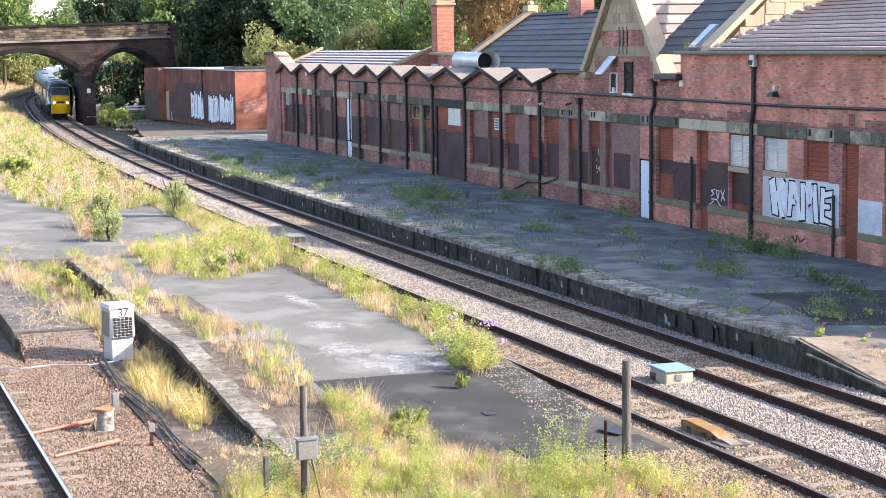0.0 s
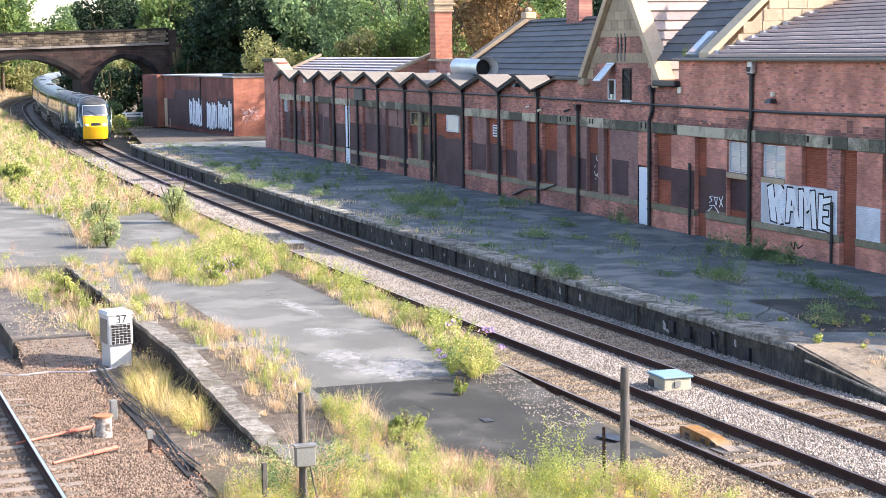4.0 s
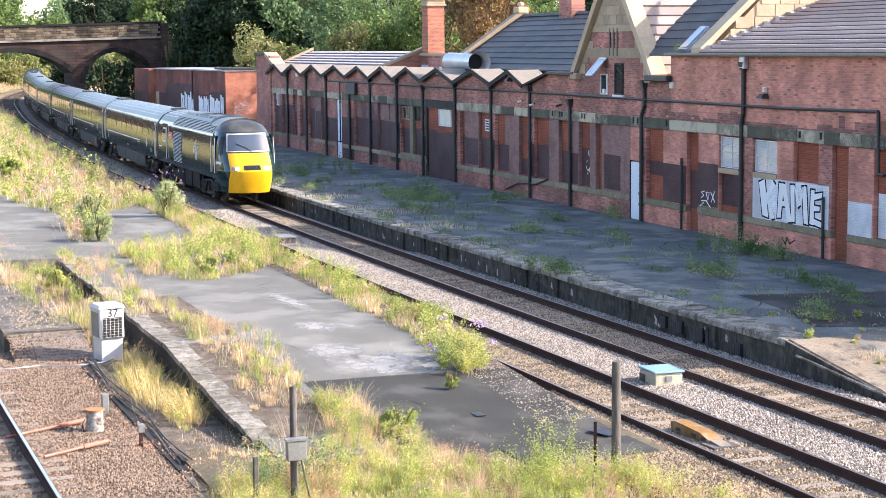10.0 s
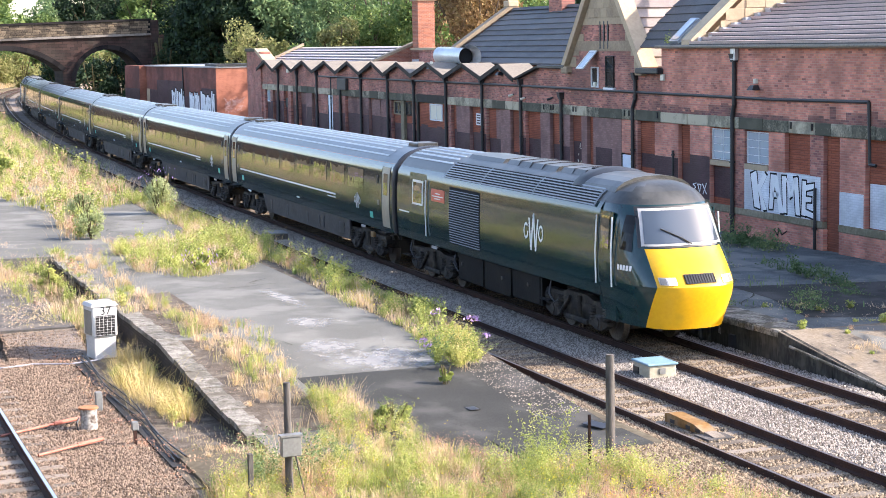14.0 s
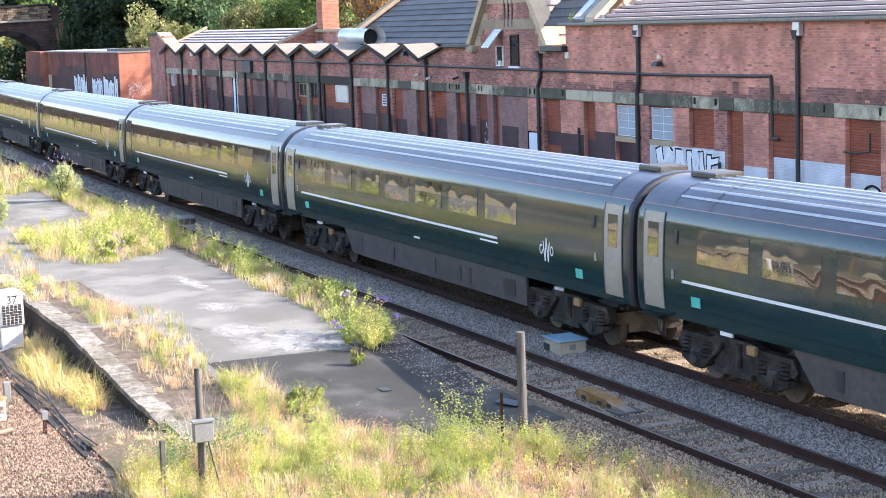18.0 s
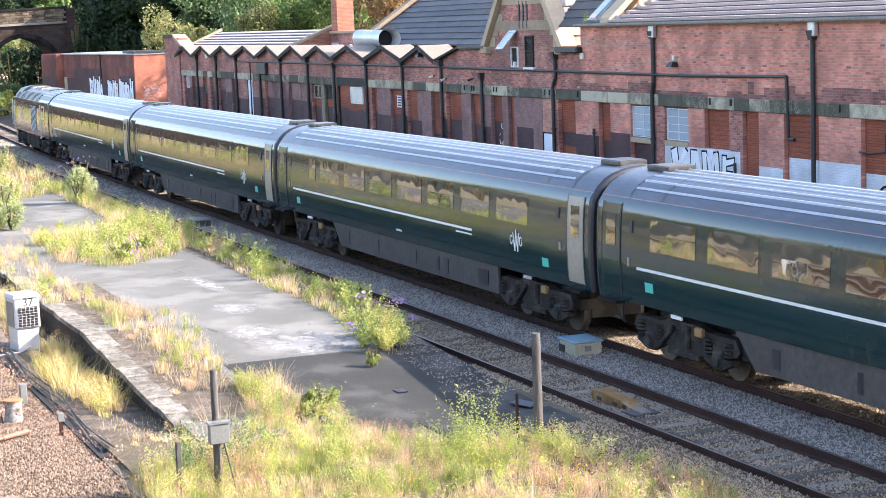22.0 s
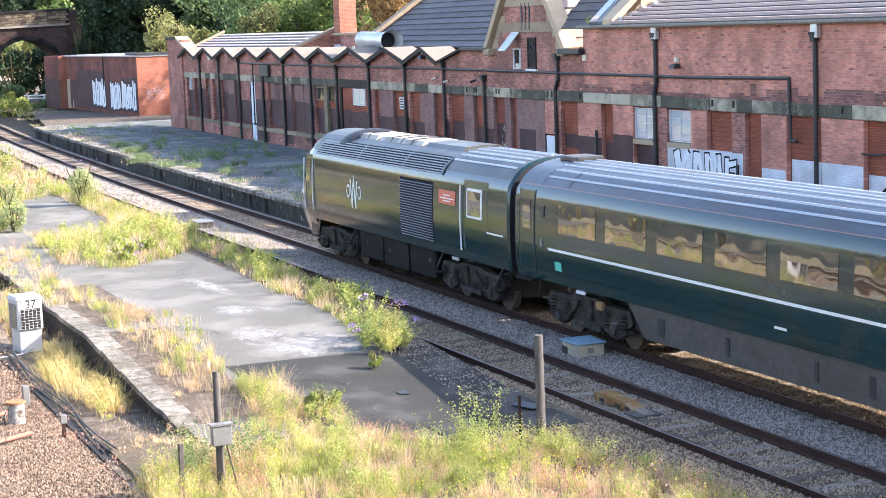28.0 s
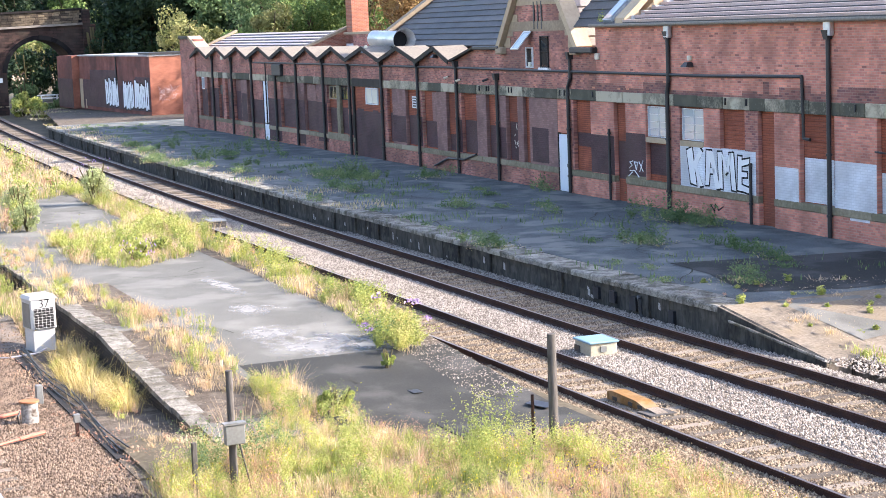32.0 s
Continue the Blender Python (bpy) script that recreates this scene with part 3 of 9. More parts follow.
    for e in (-1, 1):
        bogie(e * 8.0, root, 2.6, False)
        MB().prism([(-0.5, 1.2), (0.5, 1.2), (0.5, 3.2), (0.3, 3.4), (-0.3, 3.4), (-0.5, 3.2)], "x", e * L, e * 11.49).done("gangway", M_TDARK, root, "black rubber gangway bellows")
        MB().cyl((e * 10.6, 0, 0.95), (e * 11.48, 0, 0.95), 0.09).done("coupler", M_UNDER, root)
        MB().tube([(e * 11.25, -0.7, 1.1), (e * 11.35, -0.7, 0.6), (e * 11.45, -0.6, 0.5)], 0.035).done("brake_hose", M_BLACK, root)
        panel_end = MB().box(e * 11.29 - 0.02, e * 11.29 + 0.02, -1.05, -0.75, 2.45, 2.62)
        panel_end.done("end_notice", M_WHITE, root)
    return root


def power_car(hatch=M_PROOF):
    """Local x runs from the inner coupling (0) to the nose (18)."""
    root = tagged(empty("power_car"), "dark green diesel power car with yellow nose", "locomotive", group="power cars")
    mb = MB()
    shell(mb, 0.32, 14.95, 0, 1, 3.30)
    ring = [(-y, z) for y, z in SECTION] + [(y, z) for y, z in SECTION[-2::-1]]
    mb.loft([[(0.32, y, z) for y, z in ring], [(0.24, y * 0.97, 1.17 + (z - 1.17) * 0.98) for y, z in ring]], 0)
    mb.add([(0.24, y * 0.97, 1.17 + (z - 1.17) * 0.98) for y, z in ring], [tuple(range(len(ring)))], 2)
    mb.add([(0.24, -1.31, 1.17), (15, -1.31, 1.17), (15, 1.31, 1.17), (0.24, 1.31, 1.17)], [(0, 1, 2, 3)], 2)
    body = mb.done("body", [M_GREEN, M_PROOF, M_TDARK], root, "", 35)
    # nose: level outlines from the skirt up to the roof
    levels = [(0.60, 17.18, 1.12), (0.75, 17.23, 1.17), (1.0, 17.32, 1.24), (1.3, 17.42, 1.32), (1.5, 17.47, 1.35), (1.58, 17.48, 1.36), (1.66, 17.43, 1.365), (1.85, 17.27, 1.37), (2.1, 17.03, 1.37),
              (2.38, 16.74, 1.355), (2.7, 16.55, 1.335), (3.0, 16.38, 1.30), (3.2, 16.27, 1.25), (3.33, 16.19, 1.19), (3.46, 16.08, 1.10), (3.60, 15.92, 0.95), (3.71, 15.74, 0.75), (3.79, 15.48, 0.5), (3.83, 15.22, 0.25), (3.845, 15.0, 0.02)]
    p, steps, x0 = 3.0, 20, 14.95
    rows, kinds = [], []

    def contour(z, xc, ys):
        pts = []
        q = 3.0 if z < 3.3 else 2.4
        for i in range(steps + 1):
            half = radians(45 if z > 1.58 else 45 + 20 * (1.58 - z))
            j = i - steps / 2
            off = half * j / 5 if abs(j) <= 5 else math.copysign(half + (math.pi / 2 - half) * (abs(j) - 5) / 5, j)
            th = math.pi / 2 + off
            sx, cy = abs(math.sin(th)) ** (2 / q), abs(math.cos(th)) ** (2 / q) * (1 if math.cos(th) > 0 else -1)
            pts.append((x0 + (xc - x0) * sx, -ys * cy, z))
        return pts
    rows = [contour(*lv) for lv in levels]
    nose = MB()
    for j in range(len(rows) - 1):
        for i in range(steps):
            zm = (rows[j][i][2] + rows[j + 1][i][2]) / 2
            mid = abs(i + 0.5 - steps / 2)
            if zm < 2.39 and mid < 3.6:
                k = 1
            elif zm > 3.32:
                k = 2
            else:
                k = 0
            nose.add([rows[j][i], rows[j][i + 1], rows[j + 1][i + 1], rows[j + 1][i]], [(0, 1, 2, 3)], k)
    nose.add(rows[0], [tuple(range(len(rows[0])))], 0)
    me = nose.done("nose", [M_GREEN, M_YELLOW, M_PROOF], root, "tapered nose with a bright yellow front", 0)
    bm = bmesh.new()
    bm.from_mesh(me.data)
    bmesh.ops.remove_doubles(bm, verts=bm.verts, dist=0.0005)
    bm.to_mesh(me.data)
    bm.free()
    me.data.shade_smooth()
    me.data.set_sharp_from_angle(angle=radians(28))

    def front(z, y, out):
        """A point on the nose surface at height z and offset y."""
        lv = [float(np.interp(z, [a[0] for a in levels], [a[k] for a in levels])) for k in (1, 2)]
        q = 3.0
        c = min(1.0, abs(y) / lv[1]) ** q
        return (x0 + (lv[0] - x0) * (1 - c) ** (1 / q) + out, y, z)

    def on_nose(name, y0, y1, z0, z1, out, mat, parent, label="", inset=0.0, rows_n=4):
        g = MB()
        g.loft([[front(z0 + (z1 - z0) * j / rows_n, (y0 + (y1 - y0) * i / 8) * (1 - inset * j / rows_n), out) for i in range(9)] for j in range(rows_n + 1)])
        return g.done(name, mat, parent, label, 30)
    on_nose("windscreen_frame", -1.06, 1.06, 2.40, 3.30, 0.012, M_BLACK, root, "black windscreen surround", 0.10)
    on_nose("windscreen_rim", -1.0, 1.0, 2.44, 3.26, 0.022, M_DOOR, root, "pale metal windscreen rim", 0.10)
    ws = on_nose("windscreen", -0.94, 0.94, 2.49, 3.21, 0.03, M_SCREEN, root, "large sky-reflecting windscreen", 0.10)
    MB().tube([front(2.47, 0.12, 0.06), front(2.62, -0.12, 0.06), front(2.82, -0.55, 0.06)], 0.016, 6).done("wiper", M_BLACK, ws)
    gr = on_nose("front_grille", -0.38, 0.38, 1.66, 1.86, 0.02, M_TDARK, root, "dark slatted front grille", 0.0)
    for i in range(12):
        y = -0.36 + 0.065 * i
        g = MB().tube([front(1.67, y, 0.03), front(1.85, y, 0.03)], 0.008, 4)
        g.done("grille_slat", M_UNDER, gr)
    for s in (-1, 1):
        h = on_nose("lamp_unit", s * 0.74 - 0.17, s * 0.74 + 0.17, 1.64, 1.80, 0.02, M_DOOR, root, "clear headlight cluster")
        on_nose("headlight", s * 0.66 - 0.07, s * 0.66 + 0.07, 1.655, 1.785, 0.035, M_HEAD, h, "lit white headlight")
        on_nose("tail_light", s * 0.84 - 0.06, s * 0.84 + 0.06, 1.655, 1.785, 0.035, M_TAIL, h)
    def cheek(x, z):
        """Half width of the nose at a place along it and a height."""
        lv = [float(np.interp(z, [a[0] for a in levels], [a[k] for a in levels])) for k in (1, 2)]
        return lv[1] * (1 - min(1, max(0, (x - x0) / (lv[0] - x0))) ** 3.0) ** (1 / 3.0)
    # side details
    for side in (-1, 1):
        cd = panel("cab_door", 14.95 - 0.02, 15.62, 1.36, 3.16, -0.005, 0.03, M_GREEN, root, side, "", 4)
        panel("cab_door_window", 15.08, 15.5, 2.3, 3.06, 0.012, 0.02, M_GLASS, cd, side)
        for x in (14.86, 15.70):
            MB().tube([(x, side * (flank(1.5) + 0.04), 1.45), (x, side * (flank(2.2) + 0.04), 2.2), (x, side * (flank(3.05) + 0.04), 3.05)], 0.02, 6).done("handrail", M_WHITE, root, "white handrail")
        quad = [(15.95, 2.35), (16.3, 2.3), (16.12, 3.1), (15.92, 3.12)]
        grid = []
        for a in range(5):
            row = []
            for b in range(5):
                u, v = a / 4, b / 4
                x = (quad[0][0] * (1 - u) + quad[1][0] * u) * (1 - v) + (quad[3][0] * (1 - u) + quad[2][0] * u) * v
                z = (quad[0][1] * (1 - u) + quad[1][1] * u) * (1 - v) + (quad[3][1] * (1 - u) + quad[2][1] * u) * v
                row.append((x, side * (cheek(x, z) + 0.014), z))
            grid.append(row)
        g = MB().loft(grid)
        g.done("cab_side_window", M_CABGLASS, root, "dark cab side window")
        emblem(11.1, 2.28, 0.95, root, side)
        gp = panel("side_grille", 4.95, 7.35, 1.38, 2.99, 0.004, 0.02, M_VENT, root, side, "large dark louvred air intake", 5)
        for i in range(22):
            z = 1.42 + 0.07 * i
            y = side * (flank(z) + 0.012)
            MB().prism([(y - 0.012, z), (y + 0.018 * side + 0.0, z), (y, z + 0.02)], "x", 4.98, 7.32).done("louvre", M_TROOF, gp)
        panel("nameplate", 3.45, 4.55, 2.48, 2.84, 0.012, 0.02, M_PLATE, root, side, "red nameplate with pale lettering bars", 1)
        for z, a, b in ((2.70, 3.8, 4.2), (2.62, 3.55, 4.45), (2.55, 3.75, 4.25)):
            panel("lettering_bar", a, b, z, z + 0.03, 0.018, 0.006, M_WHITE, root, side, "", 1)
        dd = panel("side_door", 1.45, 2.95, 1.30, 3.2, 0.004, 0.01, M_GREEN, root, side, "", 4)
        panel("window_rim", 1.78, 2.72, 2.26, 3.0, 0.014, 0.02, M_WHITE, dd, side, "white window rim", 2)
        panel("side_window", 1.86, 2.64, 2.32, 2.93, 0.022, 0.01, M_GLASS, dd, side, "", 2)
        MB().tube([(3.05, side * (flank(1.5) + 0.05), 1.4), (3.05, side * (flank(2.2) + 0.05), 2.2), (3.05, side * (flank(3.0) + 0.05), 3.05)], 0.022, 6).done("handrail", M_WHITE, root)
        panel("lettering_bar", 0.55, 1.5, 1.96, 2.0, 0.006, 0.008, M_WHITE, root, side, "", 1)
        for i in range(5):
            pts = []
            for x, z in ((15.9 + 0.11 * i, 1.88), (15.98 + 0.11 * i, 1.88), (15.98 + 0.11 * i, 2.0), (15.9 + 0.11 * i, 2.0)):
                pts.append((x, side * (cheek(x, z) + 0.008), z))
            MB().add(pts, [(0, 1, 2, 3)]).done("number_bar", M_WHITE, root)
        # roof shoulder louvres
        bk = panel("roof_louvre_panel", 4.45, 14.6, 3.22, 3.64, 0.006, 0.02, M_VENT, root, side, "black roof shoulder louvres", 4)
        for i in range(7):
            z = 3.25 + 0.06 * i
            y = side * (flank(z) + 0.02)
            MB().prism([(y - 0.02, z - 0.012), (y + side * 0.03, z - 0.016), (y + side * 0.015, z + 0.014)], "x", 4.5, 14.55).done("louvre", M_LOUVRE, bk)
        for x in (4.45, 7.3, 10.9, 14.6):
            pts = [(side * (flank(z) + 0.045), z) for z in (3.22, 3.35, 3.5, 3.64)]
            MB().loft([[(x - 0.05, y, z) for y, z in pts], [(x + 0.05, y, z) for y, z in pts]]).done("louvre_band", M_TROOF, bk)
    # roof: radiator hatches, exhaust hump and ribs
    for x0_, x1_, zt in ((4.6, 7.2, 3.87), (7.5, 10.8, 3.88), (11.1, 13.2, 3.89)):
        MB().prism([(-0.62, 3.74), (0.62, 3.74), (0.5, zt), (0, zt + 0.03), (-0.5, zt)], "x", x0_, x1_).done("roof_hatch", hatch if x0_ > 7 else M_PROOF, root, "weathered roof hatch")
    for x in (8.3, 9.1, 9.9, 11.8, 12.5):
        MB().prism([(-0.64, 3.72), (0.64, 3.72), (0.52, 3.90), (0, 3.93), (-0.52, 3.90)], "x", x - 0.02, x + 0.02).done("hatch_seam", M_TDARK, root)
    MB().prism([(-1.0, 3.56), (1.0, 3.56), (0.92, 3.68), (0.75, 3.79), (0.5, 3.87), (0.2, 3.91), (-0.2, 3.91), (-0.5, 3.87), (-0.75, 3.79), (-0.92, 3.68)], "x", 13.3, 15.1).done("roof_cowl", M_PROOF, root, "dark roof cowl behind the cab")
    # raised black exhaust hood: an arched band with a dark mouth facing backwards
    arc = [(1.02 * math.sin(a), 3.50 + 0.49 * math.cos(a)) for a in (radians(-80 + 16 * i) for i in range(11))]
    low = [(y * 0.97, z - 0.16) for y, z in arc]
    MB().loft([[(12.55, y, z - 0.1) for y, z in arc], [(12.75, y, z) for y, z in arc], [(13.15, y, z) for y, z in arc], [(13.5, y, z - 0.09) for y, z in arc]]).loft([[(12.55, y, z - 0.1) for y, z in arc], [(12.56, y, z - 0.1) for y, z in low], [(13.3, y, z) for y, z in low]]).done("exhaust_hood", M_BLACK, root, "black arched exhaust hood", 40)
    MB().cyl((12.3, 0, 3.84), (12.3, 0, 3.93), 0.3, 0.26, 16).done("exhaust", M_UNDER, root, "sooty exhaust opening", 40)
    for y in (-0.95, -0.75, -0.55, -0.3, 0.0, 0.3, 0.55, 0.75, 0.95):
        z = float(np.interp(abs(y), SEC_Y[::-1], SEC_Z[::-1]))
        MB().prism([(y - 0.035, z - 0.02), (y + 0.035, z - 0.02), (y + 0.015, z + 0.022), (y - 0.015, z + 0.022)], "x", 0.5, 4.3).done("roof_rib", M_RIB, root)
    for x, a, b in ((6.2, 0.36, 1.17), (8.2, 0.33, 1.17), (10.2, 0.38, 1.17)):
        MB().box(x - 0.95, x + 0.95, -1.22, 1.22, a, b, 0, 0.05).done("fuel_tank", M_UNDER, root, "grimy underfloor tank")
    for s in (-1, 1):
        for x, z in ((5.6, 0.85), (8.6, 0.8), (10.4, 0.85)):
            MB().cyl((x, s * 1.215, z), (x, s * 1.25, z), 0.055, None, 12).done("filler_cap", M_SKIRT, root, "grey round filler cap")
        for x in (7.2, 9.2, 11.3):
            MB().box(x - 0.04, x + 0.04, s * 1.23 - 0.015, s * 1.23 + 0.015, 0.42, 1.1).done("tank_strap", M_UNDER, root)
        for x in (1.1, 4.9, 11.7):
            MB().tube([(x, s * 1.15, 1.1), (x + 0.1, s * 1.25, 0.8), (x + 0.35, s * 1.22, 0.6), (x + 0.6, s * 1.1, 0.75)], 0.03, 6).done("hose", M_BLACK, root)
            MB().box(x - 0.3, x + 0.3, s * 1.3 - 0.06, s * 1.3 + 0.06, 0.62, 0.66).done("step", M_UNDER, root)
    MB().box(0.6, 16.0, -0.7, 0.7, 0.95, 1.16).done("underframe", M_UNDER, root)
    bogie(3.0, root, 2.6, True)
    bogie(13.3, root, 2.6, True)
    for s in (-1, 1):
        MB().prism([(14.9, 0.62), (15.6, 0.62), (15.6, 1.17), (14.7, 1.17)], "y", s * 1.2 - 0.03, s * 1.2 + 0.03).done("cab_skirt", M_GREEN, root)
        MB().box(3.4, 3.8, s * 1.34 - 0.02, s * 1.34 + 0.02, 1.08, 1.15).done("lifting_plate", M_DOOR, root)
    MB().box(0.05, 0.26, -0.45, 0.45, 1.3, 3.1).done("gangway", M_TDARK, root)
    MB().cyl((0.0, 0, 0.95), (0.9, 0, 0.95), 0.09).done("coupler", M_UNDER, root)
    panel_end = MB().box(0.2, 0.235, -1.1, -0.85, 2.4, 2.65).done("end_notice", M_WHITE, root)
    return root


# rows of seconds and metres that the first coupling has run past the footbridge
GAP_T = [0, 3, 6, 9, 11, 14, 16.5, 19, 21, 23, 25, 28, 29.3, 32]
GAP_X = [-205.8, -171.6, -139.5, -107.2, -85.3, -52.4, -24.9, 2.7, 24.3, 46.2, 67.9, 100.0, 113.8, 142.4]


def run(t):
    """Metres run by the first coupling, smoothed over two seconds."""
    w = np.linspace(-1, 1, 21)
    e = np.interp(t + w, [-3] + GAP_T + [35], [-239.6] + GAP_X + [174.0])
    return float(e.mean())


first_car = power_car()
first_coach = coach()
third_coach = coach(0.87, 8, M_GREEN)
COACHES = [first_coach, coach(0.87, 7), third_coach, coach(0.3, 8, M_GREEN), copy_thing(third_coach, Matrix()), copy_thing(third_coach, Matrix())]
last_car = power_car(M_LITHATCH)
tagged(first_car, "leading dark green power car with lit headlights and yellow nose")
tagged(last_car, "trailing dark green power car with yellow nose facing backwards")


def on_line(x):
    return Vector(line(-x, N_A))



# ---- station building: local x runs along the wall to the right, y into the building ----
MORT = (0.35, 0.21, 0.16)
M_BRICK = brickwork("red_brick", (0.53, 0.215, 0.16), (0.21, 0.095, 0.092), MORT, stain=(0.13, 0.075, 0.06), stain_amt=0.45, stain_scale=0.35)
M_BRICKX = brickwork("red_brick_side", (0.40, 0.15, 0.09), (0.26, 0.10, 0.07), MORT, axis="y")
M_OLDBRICK = brickwork("old_sooty_brick", (0.36, 0.15, 0.115), (0.15, 0.075, 0.075), (0.26, 0.16, 0.13), stain=(0.12, 0.07, 0.06), stain_amt=0.5, stain_scale=0.6)
M_NEWBRICK = brickwork("newer_orange_brick", (0.70, 0.285, 0.20), (0.44, 0.175, 0.14), (0.47, 0.28, 0.215), stain=(0.22, 0.10, 0.075), stain_amt=0.4, stain_scale=0.8)
M_ORANGE_P = brickwork("orange_painted_brick", (0.33, 0.105, 0.06), (0.28, 0.085, 0.05), (0.17, 0.06, 0.04), wide=0.45, stain=(0.17, 0.07, 0.05), stain_amt=0.4)
M_BROWN_P = brickwork("brown_painted_brick", (0.095, 0.05, 0.054), (0.075, 0.039, 0.043), (0.055, 0.03, 0.034), rough=0.6, stain=(0.09, 0.055, 0.05), stain_amt=0.5)
M_PINK_P = brickwork("faded_pink_painted_brick", (0.34, 0.20, 0.178), (0.26, 0.148, 0.132), (0.24, 0.15, 0.13), stain=(0.13, 0.08, 0.075), stain_amt=0.6, stain_scale=0.9)
M_DULL_P = brickwork("dull_purple_brick", (0.27, 0.145, 0.125), (0.17, 0.09, 0.085), (0.20, 0.13, 0.115), stain=(0.10, 0.06, 0.055), stain_amt=0.6, stain_scale=0.8)
M_WHITE_P = brickwork("white_painted_brick", (0.66, 0.68, 0.72), (0.60, 0.62, 0.66), (0.52, 0.54, 0.58), rough=0.6, stain=(0.5, 0.5, 0.5), stain_amt=0.4)
M_LINTEL = surf("mossy_lintel_stone", (0.085, 0.082, 0.062), (0.44, 0.39, 0.29), 2.2, 13, 0.9, bump=0.4, rand=0.6, stain=(0.12, 0.115, 0.085), stain_scale=1.6, stain_amt=0.6)
M_SILL = surf("sandstone_sill", (0.17, 0.15, 0.10), (0.33, 0.28, 0.20), 1.4, 9, 0.9, bump=0.3, rand=0.4)
M_SANDSTONE = surf("warm_sandstone", (0.36, 0.275, 0.185), (0.49, 0.38, 0.26), 1.1, 9, 0.85, bump=0.25, rand=0.25)
M_GABLESTONE = surf("weathered_gable_stone", (0.26, 0.20, 0.14), (0.40, 0.31, 0.21), 1.1, 9, 0.85, bump=0.25, rand=0.3)
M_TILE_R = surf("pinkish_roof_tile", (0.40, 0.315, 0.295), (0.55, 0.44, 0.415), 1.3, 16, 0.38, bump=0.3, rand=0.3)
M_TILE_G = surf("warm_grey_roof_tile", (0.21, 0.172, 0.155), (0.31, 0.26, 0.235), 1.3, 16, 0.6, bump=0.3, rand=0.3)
# darker tile; on slopes away from the sun it also carries their shade
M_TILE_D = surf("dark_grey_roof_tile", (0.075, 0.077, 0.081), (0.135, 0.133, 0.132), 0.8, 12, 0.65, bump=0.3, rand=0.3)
M_LEAD = surf("lead_flashing", (0.40, 0.42, 0.45), (0.58, 0.60, 0.63), 2, 12, 0.5, bump=0.1)
M_COPING = surf("canopy_coping", (0.16, 0.14, 0.118), (0.29, 0.255, 0.21), 1.5, 12, 0.8, bump=0.2, stain=(0.2, 0.17, 0.14), stain_scale=1.5, stain_amt=0.5)
M_DARKTIMBER = surf("black_bargeboard", (0.02, 0.018, 0.016), (0.045, 0.04, 0.036), 2, 20, 0.7, bump=0.2)
M_WDOOR = surf("pale_blue_white_door", (0.60, 0.66, 0.74), (0.68, 0.73, 0.79), 1.2, 14, 0.5, bump=0.05)
M_WWIN = surf("white_window_paint", (0.58, 0.60, 0.61), (0.70, 0.72, 0.73), 3, 20, 0.6, bump=0.1)
M_PANE = glass("building_glass", (0.40, 0.45, 0.50), 0.0)
M_DPANE = glass("dark_building_glass", (0.03, 0.035, 0.035), 0.0)
M_DPANE.node_tree.nodes["Principled BSDF"].inputs["IOR"].default_value = 1.4
M_GALV = surf("galvanised_duct", (0.44, 0.47, 0.50), (0.58, 0.61, 0.64), 1.5, 12, 0.38, metal=0.55, bump=0.05)
M_CREAM = surf("cream_plastic", (0.60, 0.56, 0.45), (0.68, 0.64, 0.53), 2, 20, 0.5, bump=0.0)
M_INK = surf("black_spray_paint", (0.012, 0.012, 0.014), (0.02, 0.02, 0.022), 3, 30, 0.7, bump=0.0)
M_SPRAY = surf("white_spray_paint", (0.70, 0.71, 0.73), (0.80, 0.81, 0.82), 3, 30, 0.7, bump=0.0)

building = tagged(empty("station_building", pose(-40.0, 30.0, 0, 0, 0, -2.1)), "long boarded-up red brick station building with tiled roofs", "building")
PEAKS = [77.13, 72.15, 67.07, 61.9, 56.95, 52.26, 47.68, 42.8, 37.7, 32.9]
VALLEYS = [79.4, 74.8, 69.8, 64.7, 59.5, 54.67, 50.1, 45.4, 40.3, 35.15, 31.1]
Z0, ZS, ZT, ZL = 0.45, 1.44, 4.05, 4.42


def bpart(name, mb, mat, label="", parent=None, smooth=0):
    return mb.done(name, mat, parent or building, label, smooth)


# back plane of the recesses and the body behind it
mb = MB().prism([(-78.6, Z0), (9.9, Z0), (9.9, 5.4), (-78.6, 5.4)], "y", 0.16, 0.5)
bpart("inner_wall", mb, M_ORANGE_P, "recessed orange-painted brick infill")
bpart("end_wall", MB().box(-78.6, -78.2, 0.5, 7, Z0, 5.4), M_BRICKX)
bpart("back_wall", MB().box(-78.6, 9.9, 11.6, 12, Z0, 6.6), M_BRICK)
bpart("side_wall", MB().box(9.5, 9.9, 0.5, 11.6, Z0, 6.6), M_BRICKX)

# frieze above the lintels: newer brick on the taller block, old brick on the saw-tooth front
fr = [(-78.6, ZL), (-17.06, ZL), (-17.06, 5.95), (-28.3, 5.95)]
saw = []
for i, v in enumerate(VALLEYS[::-1]):
    saw.append((-v, 5.40))
    if i < len(PEAKS):
        saw.append((-PEAKS[::-1][i], 5.98))
bpart("frieze_wall", MB().prism(fr + saw[:-1] + [(-78.6, 5.55)], "y", 0.0, 0.5), M_BRICK, "old red brick front under the saw-tooth eaves")
bpart("upper_wall", MB().box(-17.06, 9.9, -0.004, 0.5, ZL + 0.02, 6.77), M_NEWBRICK, "newer orange-red brick upper wall")
